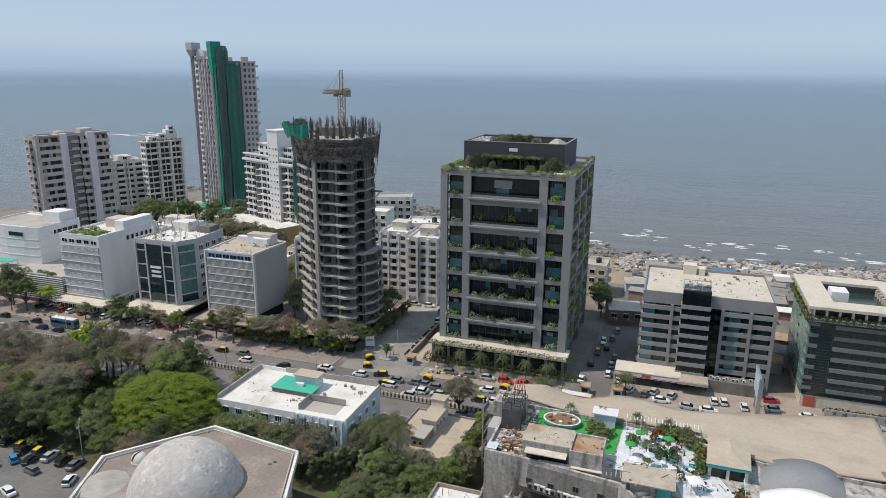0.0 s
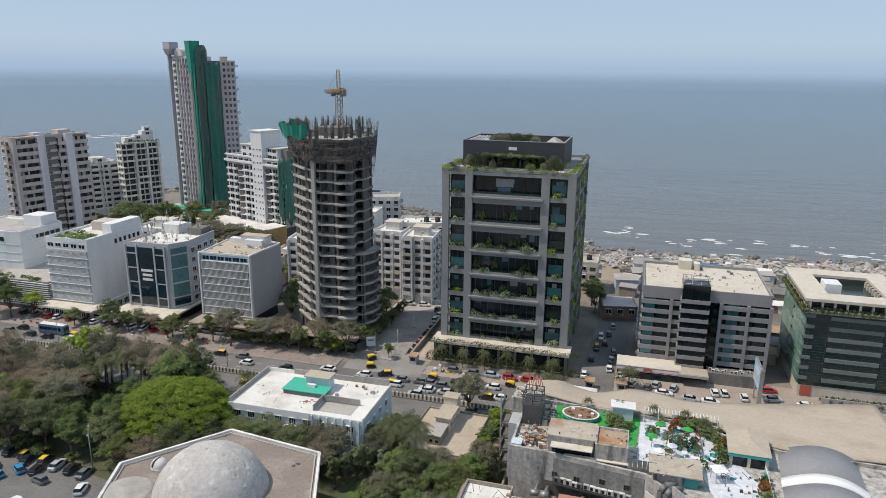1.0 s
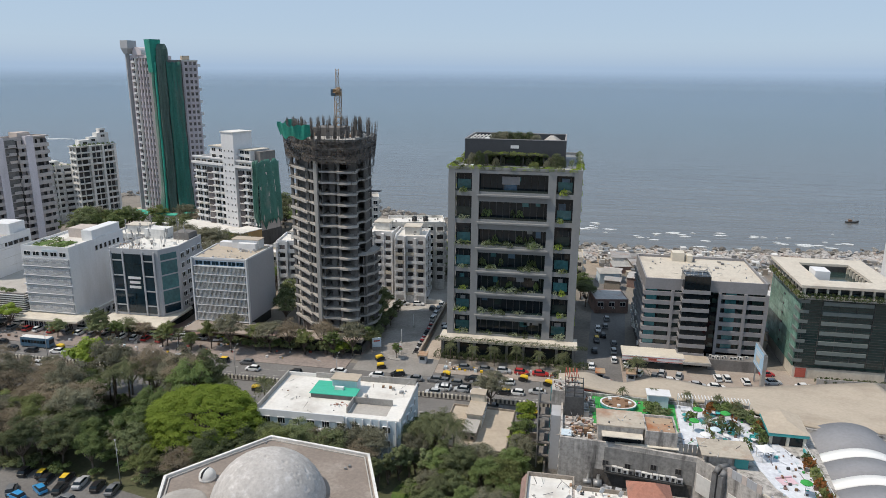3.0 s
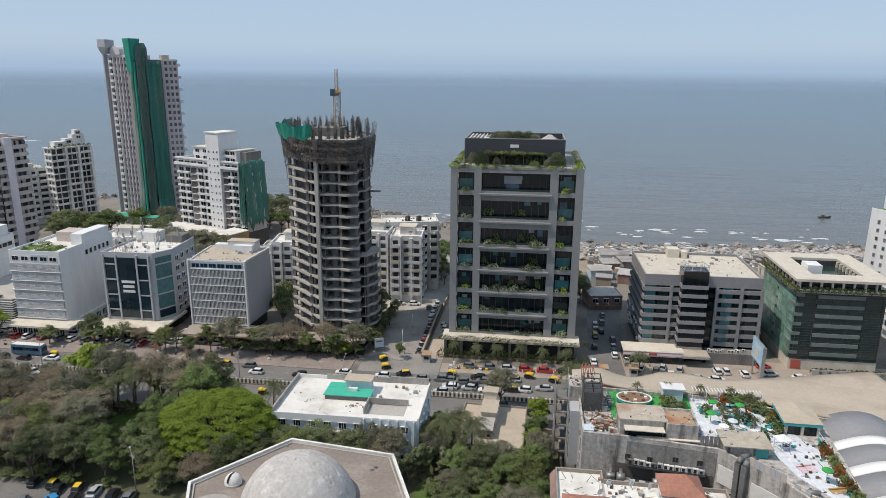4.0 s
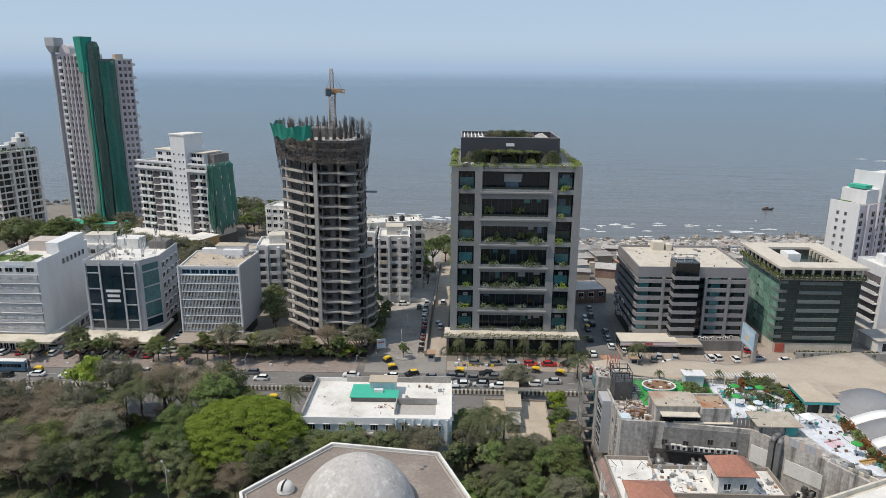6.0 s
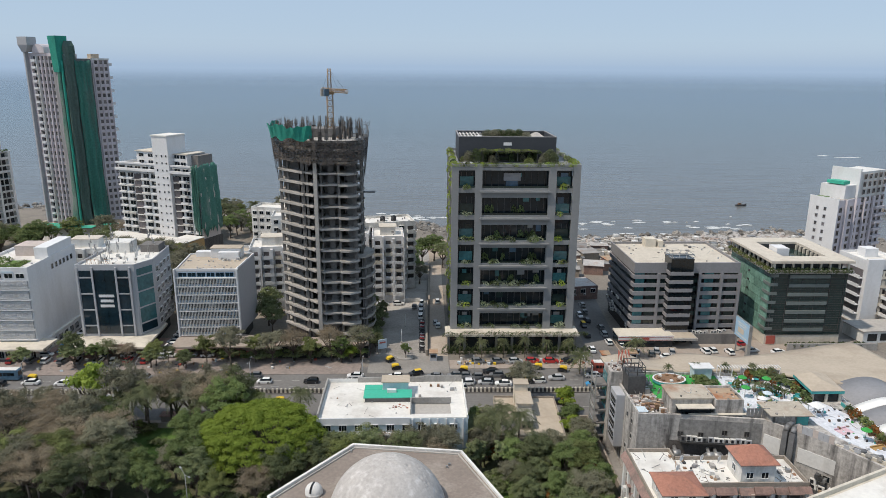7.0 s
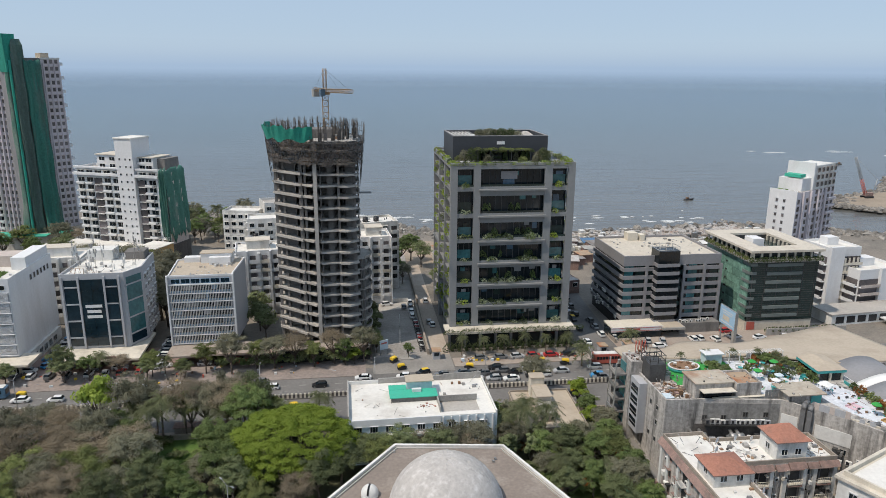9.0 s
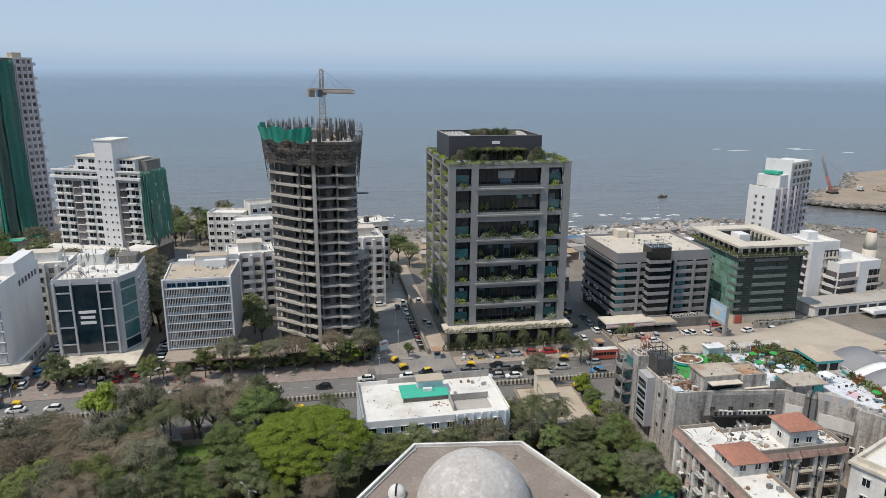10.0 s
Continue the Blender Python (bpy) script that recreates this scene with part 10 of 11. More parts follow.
for _i in range(26):
    _x, _y = _r.uniform(-270, -205), _r.uniform(262, 300)
    plant(_r.choice(("dark0", "dark1", "mid0", "dark2", "dry2")), _x, _y, _r.uniform(0.9, 1.4), _r.uniform(0, 360), group="trees by the tall tower")
for _i in range(28):
    plant(_r.choice(("dark0", "dark1", "mid1", "dry1")), _r.uniform(-186, -142), _r.uniform(300, 356), _r.uniform(0.9, 1.3), _r.uniform(0, 360), group="trees by the shore")
for _i in range(10):
    palm(_i % 4, _r.uniform(-182, -150), _r.uniform(318, 345), 0, 1.35, _r.uniform(0, 360), "palms by the shore")
for _key, _x, _y, _s in (("dark1", -118, 192, 0.9), ("dark0", -115.5, 186, 0.85), ("dark2", -119, 200, 1.0), ("mid0", -69.5, 262, 1.2), ("mid1", -64.5, 268, 1.25), ("dark0", -61, 258, 1.0), ("dark2", -86, 182, 0.55), ("dark1", -84.5, 176, 0.5), ("dark0", -85, 189, 0.6), ("mid2", -105.8, 262, 1.1)):
    plant(_key, _x, _y, _s, _r.uniform(0, 360), group="trees between the blocks")
# planting on the terrace
for _i in range(16):
    plant(_r.choice(("shrub0", "shrub1", "shrub0")), _r.uniform(-13, -6.5), _r.uniform(110.8, 119), _r.uniform(0.5, 0.95), _r.uniform(0, 360), 15.5, "terrace shrubs")
for _i in range(16):
    _f = _i / 15
    plant(_r.choice(("shrub0", "shrub2", "shrub1")), 1.5 + 6.6 * _f + _r.uniform(-.5, .5), 119.6 - 8.5 * max(0, _f - 0.45), _r.uniform(0.6, 1.0), _r.uniform(0, 360), 15.5, "terrace shrubs")
for _i in range(10):
    plant("shrub0", 14.2 - _i * 0.1, 104.5 - _i * 2.2, _r.uniform(0.4, 0.6), _r.uniform(0, 360), 15.5, "terrace shrubs")
for _x, _y, _s in ((-15.5, 121.6, 0.35), (-9.6, 121.8, 0.4), (-3.2, 121.5, 0.4), (2.5, 120.6, 0.42), (5.6, 118.8, 0.42), (-1.0, 112.2, 0.4), (0.8, 111.2, 0.42), (4.2, 110, 0.32)):
    palm(0, _x, _y, 15.5, _s, _x * 40, "potted terrace palms")


# ---- vehicles ----
def loft(bm, stations, mi=0):
    """A closed hull through cross-sections (x, half width at the bottom, half width at the top, z0, z1)."""
    rows = []
    for x, w0, w1, z0, z1 in stations:
        m = z0 + (z1 - z0) * 0.6
        rows.append([bm.verts.new(p) for p in ((x, -w0, z0), (x, -max(w0, w1), m), (x, -w1, z1), (x, w1, z1), (x, max(w0, w1), m), (x, w0, z0))])
    for a, b in zip(rows, rows[1:]):
        for i in range(6):
            j = (i + 1) % 6
            f = bm.faces.new((a[i], b[i], b[j], a[j]))
            f.material_index = mi
            f.smooth = False
    bm.faces.new(rows[0]).material_index = mi
    bm.faces.new(rows[-1][::-1]).material_index = mi


def wheel_mesh(r=0.31, w=0.2):
    def fill(bm):
        rod(bm, (0, -w / 2, 0), (0, w / 2, 0), r, 14)
        rod(bm, (0, -w / 2 - 0.012, 0), (0, w / 2 + 0.012, 0), r * 0.6, 10, mi=1)
    return shared(("wheel", r, w), [TYRE, METAL], fill)


CARS = {}


def car_kind(key, body_mat, roof_mat, L, W, H, hatch):
    """The parts of one kind of car: body, glasshouse, roof, bumper, wheels and lights."""
    h, w = L / 2, W / 2
    bm = B()
    loft(bm, [(-h, w * 0.82, w * 0.78, 0.35, 0.82), (-h + 0.25, w * 0.95, w * 0.88, 0.22, 0.92), (-h * 0.45, w, w * 0.92, 0.2, 0.95),
              (h * 0.4, w, w * 0.92, 0.2, 0.93), (h - 0.3, w * 0.95, w * 0.84, 0.22, 0.78), (h, w * 0.8, w * 0.7, 0.34, 0.66)])
    body = mesh_from(bm, "body", body_mat)
    bm = B()
    back = -h + (0.12 if hatch else 0.55)
    loft(bm, [(back, w * 0.86, w * 0.62, 0.9, 1.02), (back + 0.4, w * 0.88, w * 0.7, 0.9, H - 0.05), (h * 0.02, w * 0.88, w * 0.72, 0.9, H - 0.03), (h * 0.16, w * 0.88, w * 0.7, 0.9, H - 0.08), (h * 0.52, w * 0.86, w * 0.66, 0.88, 0.96)])
    glass = mesh_from(bm, "glasshouse", GLASSDARK)
    bm = B()
    loft(bm, [(back + 0.36, w * 0.7, w * 0.62, H - 0.08, H - 0.02), (0, w * 0.74, w * 0.66, H - 0.07, H + 0.02), (h * 0.17, w * 0.71, w * 0.62, H - 0.1, H - 0.04)])
    roof = mesh_from(bm, "roof", roof_mat)
    CARS[key] = (body, glass, roof, L, W)


for _n, _m in zip(("white", "silver", "grey", "black", "red", "blue"), CARPAINT):
    car_kind(_n, _m, _m, 3.9, 1.68, 1.5, True)
    car_kind(_n + "_saloon", _m, _m, 4.4, 1.72, 1.45, False)
car_kind("taxi", CARPAINT[3], YELLOW, 3.9, 1.65, 1.52, True)
GOOD = {"white": "white", "silver": "silver", "grey": "dark grey", "black": "black", "red": "red", "blue": "bright blue"}


def car(key, x, y, rz=0.0, group="", z=0.035, where="on the road"):
    body, glass, roof, L, W = CARS[key]
    if key == "taxi":
        label = "black taxi with a yellow roof " + where
    else:
        label = GOOD[key.split("_")[0]] + (" saloon car " if "saloon" in key else " hatchback car ") + where
    t = thing("taxi" if key == "taxi" else "car", x, y, z, rz, label, "taxi" if key == "taxi" else "car", group)
    link("body", body, t)
    link("glasshouse", glass, t)
    link("roof", roof, t)
    for sx in (-1, 1):
        for sy in (-1, 1):
            link("wheel", wheel_mesh(), t, (sx * L * 0.31, sy * (W / 2 - 0.1), 0.31))
    return t


_r = random.Random(99)
KINDS = ["white", "white", "silver", "grey", "black", "white_saloon", "silver_saloon", "grey_saloon", "red", "black_saloon", "taxi", "silver"]


def rickshaw(x, y, rz):
    t = thing("auto_rickshaw", x, y, 0.035, rz, "black and yellow auto rickshaw", "auto rickshaw", "rickshaws")
    bm = B()
    loft(bm, [(-1.25, 0.6, 0.6, 0.25, 0.95), (0.3, 0.62, 0.6, 0.25, 0.9), (0.9, 0.42, 0.36, 0.3, 0.95), (1.3, 0.2, 0.18, 0.4, 0.85)])
    part("body", bm, BLACK, t)
    bm = B()
    loft(bm, [(-1.2, 0.6, 0.52, 0.95, 1.6), (-0.2, 0.62, 0.55, 1.3, 1.72), (0.55, 0.6, 0.5, 1.35, 1.68), (0.75, 0.5, 0.45, 1.3, 1.5)])
    part("hood", bm, YELLOW, t)
    part("windscreen", boxes((0.72, 0.76, -0.45, 0.45, 0.92, 1.4)), GLASSDARK, t)
    for px, py in ((-0.75, -0.55), (-0.75, 0.55), (1.05, 0)):
        link("wheel", wheel_mesh(0.22, 0.12), t, (px, py, 0.22))


def bus(x, y, rz, mat, label, L=9.5):
    t = thing("bus", x, y, 0.035, rz, label, "bus", "buses")
    bm = B()
    loft(bm, [(-L / 2, 1.15, 1.05, 0.35, 2.9), (-L / 2 + 0.3, 1.22, 1.1, 0.35, 3.0), (L / 2 - 0.4, 1.22, 1.1, 0.35, 3.0), (L / 2, 1.12, 1.0, 0.4, 2.85)])
    part("body", bm, mat, t)
    for s in (-1, 1):
        for i in range(8):
            x0 = -L / 2 + 0.6 + i * (L - 1.4) / 8
            part("window", boxes((x0, x0 + (L - 1.4) / 8 - 0.15, s * 1.22 - 0.03, s * 1.22 + 0.03, 1.5, 2.35)), GLASSDARK, t)
    part("windscreen", boxes((L / 2 - 0.1, L / 2 + 0.03, -0.95, 0.95, 1.3, 2.5)), GLASSDARK, t)
    part("roof", boxes((-L / 2 + 0.3, L / 2 - 0.4, -1.0, 1.0, 3.0, 3.08)), WHITEOLD, t)
    for sx in (-0.3, 0.33):
        for sy in (-1.05, 1.05):
            link("wheel", wheel_mesh(0.46, 0.28), t, (sx * L, sy, 0.46))


def motorbike(x, y, rz, mat):
    t = thing("motorbike", x, y, 0.035, rz, "parked motorbike in a row beside the wall", "motorbike", "parked motorbikes")
    link("wheel", wheel_mesh(0.28, 0.1), t, (-0.6, 0, 0.28))
    link("wheel", wheel_mesh(0.28, 0.1), t, (0.62, 0, 0.28))
    bm = B()
    loft(bm, [(-0.75, 0.1, 0.08, 0.55, 0.78), (-0.1, 0.15, 0.13, 0.45, 0.8), (0.35, 0.16, 0.12, 0.5, 0.95), (0.6, 0.08, 0.06, 0.5, 0.9)])
    part("body", bm, mat, t)
    bm = B()
    rod(bm, (0.5, -0.35, 1.02), (0.5, 0.35, 1.02), 0.025, 5)
    rod(bm, (0.62, 0, 0.28), (0.48, 0, 1.02), 0.03, 5)
    part("handlebar", bm, METAL, t)
    part("seat", boxes((-0.65, 0.05, -0.12, 0.12, 0.8, 0.88)), BLACK, t)


# moving and queueing traffic: lanes of the two carriageways
for _lane, _dir, _x0, _x1, _gap in ((146.9, 180, -200, 45, 11), (150.3, 180, -210, 40, 8.6), (153.8, 180, -205, 5, 9.5), (141.6, 0, -200, 40, 24), (138.2, 0, -190, 30, 30)):
    _x = _x0 + _r.uniform(0, 6)
    while _x < _x1:
        if not (-98 < _x < -55 and _lane < 142) and _r.random() < 0.62:
            car(_r.choice(KINDS), _x, _lane + _r.uniform(-0.5, 0.5), _dir + _r.uniform(-2, 2), "traffic")
        _x += _gap * _r.uniform(0.6, 1.5)
for _k, _x, _y, _rz in (("white", -10.1, 173.9, 80), ("white", -8.9, 168.2, 70), ("white", -6.9, 168.7, 70), ("grey", -3, 167.8, 75), ("silver", -0.9, 169.9, 75), ("white_saloon", 0.9, 165.4, 5), ("silver", 3.4, 169.1, 75),
                        ("silver_saloon", 7.3, 164.1, -5), ("white_saloon", 12.0, 163.9, 0), ("white", 13.3, 169.5, 95), ("white", 15.6, 169.9, 95), ("white", 20.2, 168.8, 95), ("red", 26.9, 174.7, 10), ("silver_saloon", 27.2, 169.8, 10),
                        ("white_saloon", 34.5, 168.5, 10), ("white", 43, 168.0, 5), ("silver", 48.2, 168.2, 5)):
    car(_k, _x, _y, _rz, "cars on the forecourt", where="parked on the forecourt")
for _k, _x in (("grey", -53.5), ("grey_saloon", -47.9), ("silver", -43.0), ("red", -38.3), ("red_saloon", -33.2), ("black", -27.8)):
    car(_k, _x, 162.6, 2, "cars before the office tower", z=0.17, where="parked before the office tower")
for _k, _x, _y, _rz in (("white", -186.8, 167.6, 5), ("white_saloon", -181, 168, 0), ("white", -175.5, 168.5, 4), ("red", -168.8, 171.0, 20), ("white", -166.0, 168.0, 95), ("blue", -172.0, 171.5, 60),
                        ("grey", -159, 167.6, 0), ("white_saloon", -152.2, 167.8, 0), ("red", -146.5, 167.6, 0), ("white", -140.5, 167.8, 5), ("silver", -135, 168.2, 0), ("white", -130, 168.0, 5), ("black", -125.5, 168, 0),
                        ("red_saloon", -120.6, 168.8, 0), ("silver_saloon", -116.4, 167.6, 15), ("grey", -111.5, 168.2, 0), ("white", -192, 168, 0), ("grey_saloon", -198, 168, 0), ("black", -204, 168.3, 0)):
    car(_k, _x, _y, _rz, "cars before the offices", where="parked before the offices")
for _i in range(9):
    car(_r.choice(("white", "silver", "grey", "white_saloon", "black")), -143.1 + (_i % 2) * 0.3, 167 + _i * 2.7, 172 + _r.uniform(-5, 5), "cars between the offices", where="parked between two offices")
    if _i < 6:
        car(_r.choice(("white", "silver", "grey", "blue")), -173.4, 176 + _i * 3.2, 180 + _r.uniform(-5, 5), "cars between the offices", where="parked between two offices")
for _k, _x, _y, _rz in (("blue", -125.8, 91.2, 150), ("black", -122, 92, 100), ("grey", -118.7, 89.3, 170), ("black_saloon", -127, 94.5, 100), ("white", -108.5, 89.2, 110), ("white_saloon", -116.6, 82.4, 160), ("grey", -131, 90, 120),
                        ("silver_saloon", -119.5, 94.6, 98), ("black", -115.5, 94.2, 98), ("grey_saloon", -112, 93.9, 98), ("taxi", -123.3, 95.4, 98), ("taxi", -129, 96, 98), ("black", -133, 96, 98), ("blue", -128.5, 88.4, 165)):
    car(_k, _x, _y, _rz, "cars in the park", z=0.08, where="parked under the park trees")
for _k, _x, _y, _rz in (("white", -82.0, 218, 5), ("silver_saloon", -76.5, 217.5, 0), ("grey", -72, 208.5, 90), ("white", -64, 214, 90), ("black", -15.5, 195, 93), ("grey", -14.6, 203, 93), ("silver", -13.8, 210, 93), ("black", -18.5, 182, 93), ("white", -13.2, 176.5, 92), ("silver", -13.0, 183.0, 92), ("grey", -12.6, 188.6, 92), ("white_saloon", -19.6, 171.0, 92), ("taxi", -17.6, 190.5, 272), ("white", -16.9, 199.5, 272), ("white", -12.5, 222, 93), ("white", -11.5, 229, 93), ("silver", -65, 193, 91)):
    car(_k, _x, _y, _rz, "cars in the side streets", where="in a side street")
for _k, _x, _y, _rz in (("white", -57.5, 149.2, 182), ("silver", -52.6, 149.5, 178), ("white_saloon", -48.0, 148.8, 180), ("grey", -54.8, 152.9, 180), ("black", -46.2, 152.6, 181), ("white", -38.6, 150.4, 179), ("silver_saloon", -33.5, 152.0, 180),
                        ("blue", -24.6, 148.2, 178), ("white", -41.5, 155.9, 180), ("black_saloon", -50.6, 156.2, 180), ("grey", -60.5, 153.8, 183), ("white", -66.2, 150.2, 178), ("taxi", -70.8, 155.2, 200)):
    car(_k, _x, _y, _rz, "cars queueing at the junction", where="queueing at the junction")
for _i in range(13):
    car(_r.choice(("white", "white", "silver", "black", "grey", "red")), -201 + _i * 4.6 + _r.uniform(-.8, .8), 164.2 + _r.uniform(-.3, .3), 90 + _r.uniform(-12, 12), "cars before the offices", z=0.17, where="parked before the offices")
for _k, _x, _y, _rz in (("white", -69.9, 199.0, 91), ("white_saloon", -69.8, 203.6, 90), ("silver", -69.7, 208.4, 89), ("white", -69.6, 213.0, 92), ("white", -77.6, 211.6, 8), ("silver_saloon", -83.0, 211.2, 2), ("white", -64.2, 190.5, 90)):
    car(_k, _x, _y, _rz, "cars in the side streets", z=0.05, where="in a side street")
rickshaw(-78, 163.8, 40), rickshaw(-76.2, 158.6, 10), rickshaw(-103.5, 139.2, 0), rickshaw(-33.5, 139.5, 0), rickshaw(-58, 156.9, 175), rickshaw(-37.5, 158.4, 175), rickshaw(-31, 156.8, 170), rickshaw(-188, 139, 0), rickshaw(-171, 152.8, 180)
bus(-179, 153.6, 0, GLASSBLUE, "blue city bus at the kerb"), bus(-19, 156.6, 178, BRICKRED, "red city bus with a pale roof", 8.0)
for _i in range(22):
    motorbike(-69.3 + _r.uniform(-.1, .1), 170 + _i * 1.2, 180 + _r.uniform(-12, 12), _r.choice((BLACK, DARKMETAL, CARPAINT[0], CARPAINT[4], CARPAINT[2])))


# ---- shore, walls and small things ----
def shack(x, y, rz, w, d, h, wall, roof, lean):
    t = thing("shack", x, y, 0, rz, "low shack with a patched sheet roof near the shore", "shack", "shore shacks")
    part("wall", boxes((-w / 2, w / 2, -d / 2, d / 2, 0, h)), wall, t)
    bm = B()
    o = 0.35
    pts = [(-w / 2 - o, -d / 2 - o, h + 0.02), (w / 2 + o, -d / 2 - o, h + 0.02), (w / 2 + o, d / 2 + o, h + lean), (-w / 2 - o, d / 2 + o, h + lean)]
    a = [bm.verts.new(p) for p in pts]
    b = [bm.verts.new((p[0], p[1], p[2] + 0.12)) for p in pts]
    bm.faces.new(a[::-1]), bm.faces.new(b)
    for i in range(4):
        bm.faces.new((a[i], a[(i + 1) % 4], b[(i + 1) % 4], b[i]))
    part("roof", bm, roof, t)


_r = random.Random(55)
for _i in range(84):
    _x, _y = _r.uniform(-12, 118), _r.uniform(212, 284)
    if _x < 2 and _y < 235 or (76 < _x < 116 and _y < 262):
        continue
    shack(_x, _y, _r.uniform(-15, 15), _r.uniform(4, 8.5), _r.uniform(4, 7.5), _r.uniform(2.4, 4.2), _r.choice((CREAM, WHITEOLD, BROWNTRIM, STONE, BLUEPAINT)),
          _r.choice((SHEET, SHEET, SHEET, SHEET, ROOFGREY, ROOFGREY, WHITEOLD, CONC, SHEET, BLUETARP, RUST)), _r.uniform(0.1, 0.7))
for _i in range(26):
    shack(_r.uniform(27, 31.5) if _i < 6 else _r.uniform(-52, -36), _r.uniform(180, 212) if _i < 6 else _r.uniform(225, 290), _r.uniform(-10, 10), _r.uniform(4, 6), _r.uniform(4, 6), _r.uniform(2.5, 4), CREAM, _r.choice((SHEET, ROOFTAN, RUST)), 0.4)


def boulders(name, line, width, count, size, mat, label, seed, z=-1.6):
    """Loose rocks strewn along a shoreline, joined as one stretch."""
    rnd = random.Random(seed)
    verts, faces = [], []
    segs = list(zip(line, line[1:]))
    for i in range(count):
        (x0, y0), (x1, y1) = rnd.choice(segs)
        f = rnd.random()
        cx, cy = x0 + (x1 - x0) * f + rnd.gauss(0, width * 0.3), y0 + (y1 - y0) * f + rnd.gauss(0, width)
        s = size * rnd.uniform(0.4, 1.6)
        b = len(verts)
        ring_n = 6
        zz = z + rnd.uniform(0, 1.4)
        for r, (rr, hh) in enumerate(((1.0, 0.0), (0.85, 0.45), (0.4, 0.75))):
            for k in range(ring_n):
                a = 6.283 * k / ring_n + r * 0.4
                q = rr * s * rnd.uniform(0.75, 1.2)
                verts.append((cx + q * math.cos(a), cy + q * math.sin(a), zz + hh * s * rnd.uniform(0.8, 1.1)))
        for r in range(2):
            for k in range(ring_n):
                j = (k + 1) % ring_n
                faces.append((b + r * 6 + k, b + r * 6 + j, b + (r + 1) * 6 + j, b + (r + 1) * 6 + k))
        faces.append(tuple(b + 12 + k for k in range(6)))
    me = bpy.data.meshes.new(name)
    me.from_pydata(verts, [], faces)
    me.materials.append(mat)
    return tagged(new(name, me), label, "rocks", kind="stuff")


boulders("shore_rocks", COAST[4:14], 6.0, 2600, 1.5, ROCK, "grey and brown rocks along the tide line", 3)
boulders("shingle", [(-20, 292), (40, 298), (110, 308)], 5.0, 1500, 1.1, SHEET, "pale stones and rubble above the tide line", 4, -0.3)
boulders("land_rocks", [(205, 372), (222, 352), (245, 338), (300, 318), (400, 308)], 3.0, 700, 1.6, ROCK, "rocks round the reclaimed land", 5, -1.4)
boulders("land_rocks_far", [(205, 372), (235, 392), (275, 410), (330, 470)], 3.0, 500, 1.6, ROCK, "rocks on the seaward side of the reclaimed land", 6, -1.4)


# where the swell breaks: x, y, crests, half width
FOAM_AT = ((29, 352, 9, 13), (-14, 357, 5, 10), (-70, 365, 12, 18), (-42, 355, 5, 10), (60, 357, 5, 12), (86, 343, 7, 12), (11, 341, 4, 8), (-37, 334, 3, 8), (112, 345, 4, 14), (40, 324, 8, 40), (-95, 372, 6, 14))


def foam(name, seed, count, x0, x1, y0, y1, length, label):
    """Broken white wave crests: thin raised ridges on the water."""
    rnd = random.Random(seed)
    verts, faces = [], []
    for i in range(count):
        x, y = rnd.uniform(x0, x1), rnd.uniform(y0, y1)
        L = length * rnd.uniform(0.3, 1.4)
        n = 10
        b = len(verts)
        bow = rnd.uniform(-0.06, 0.06) * L
        for k in range(n + 1):
            f = k / n
            w = (0.25 + math.sin(math.pi * f) * rnd.uniform(0.4, 1.5)) * min(1.6, L / 9)
            px = x + L * (f - 0.5)
            py = y + bow * math.sin(math.pi * f) + rnd.uniform(-0.3, 0.3)
            verts += [(px, py - w, -1.96), (px, py, -1.96 + 0.3 * math.sin(math.pi * f) + 0.05), (px, py + w, -1.96)]
        for k in range(n):
            a = b + 3 * k
            faces += [(a, a + 3, a + 4, a + 1), (a + 1, a + 4, a + 5, a + 2)]
    me = bpy.data.meshes.new(name)
    me.from_pydata(verts, [], faces)
    me.materials.append(FOAM)
    return tagged(new(name, me), label, "foam", kind="stuff")


for _k, (_x, _y, _n, _w) in enumerate(FOAM_AT):
    foam("surf", 10 + _k, _n, _x - _w, _x + _w, _y - 5, _y + 5, 5.5, "white surf breaking off the rocks")
foam("surf_outer", 2, 16, -150, 120, 318, 372, 4, "scattered white wave crests")
foam("whitecaps", 4, 12, -760, -600, 600, 720, 34, "long lines of surf on a far reef")
foam("whitecaps_far", 5, 5, 330, 480, 560, 680, 22, "far lines of surf beyond the reclaimed land")


def boat(x, y, rz, label):
    t = thing("boat", x, y, -2.0, rz, label, "boat", "boats")
    t.scale = (0.75, 0.75, 0.75)
    bm = B()
    loft(bm, [(-4.5, 0.9, 1.2, -0.2, 1.0), (-1, 1.3, 1.6, -0.3, 0.9), (2.5, 1.0, 1.4, -0.3, 1.1), (5.2, 0.1, 0.2, 0.3, 1.7)])
    part("hull", bm, DARKMETAL, t)
    part("cabin", boxes((-2.6, -0.4, -0.8, 0.8, 0.9, 2.4)), WOOD, t)
    bm = B()
    rod(bm, (0.6, 0, 0.8), (0.6, 0, 4.6), 0.07, 5)
    rod(bm, (-3.8, 0, 0.9), (-3.8, 0, 3.2), 0.05, 5)
    part("mast", bm, WOOD, t)


boat(129.2, 403, 12, "small dark fishing boat on the sea")
boat(352, 560, 160, "small boat leaving a wake")


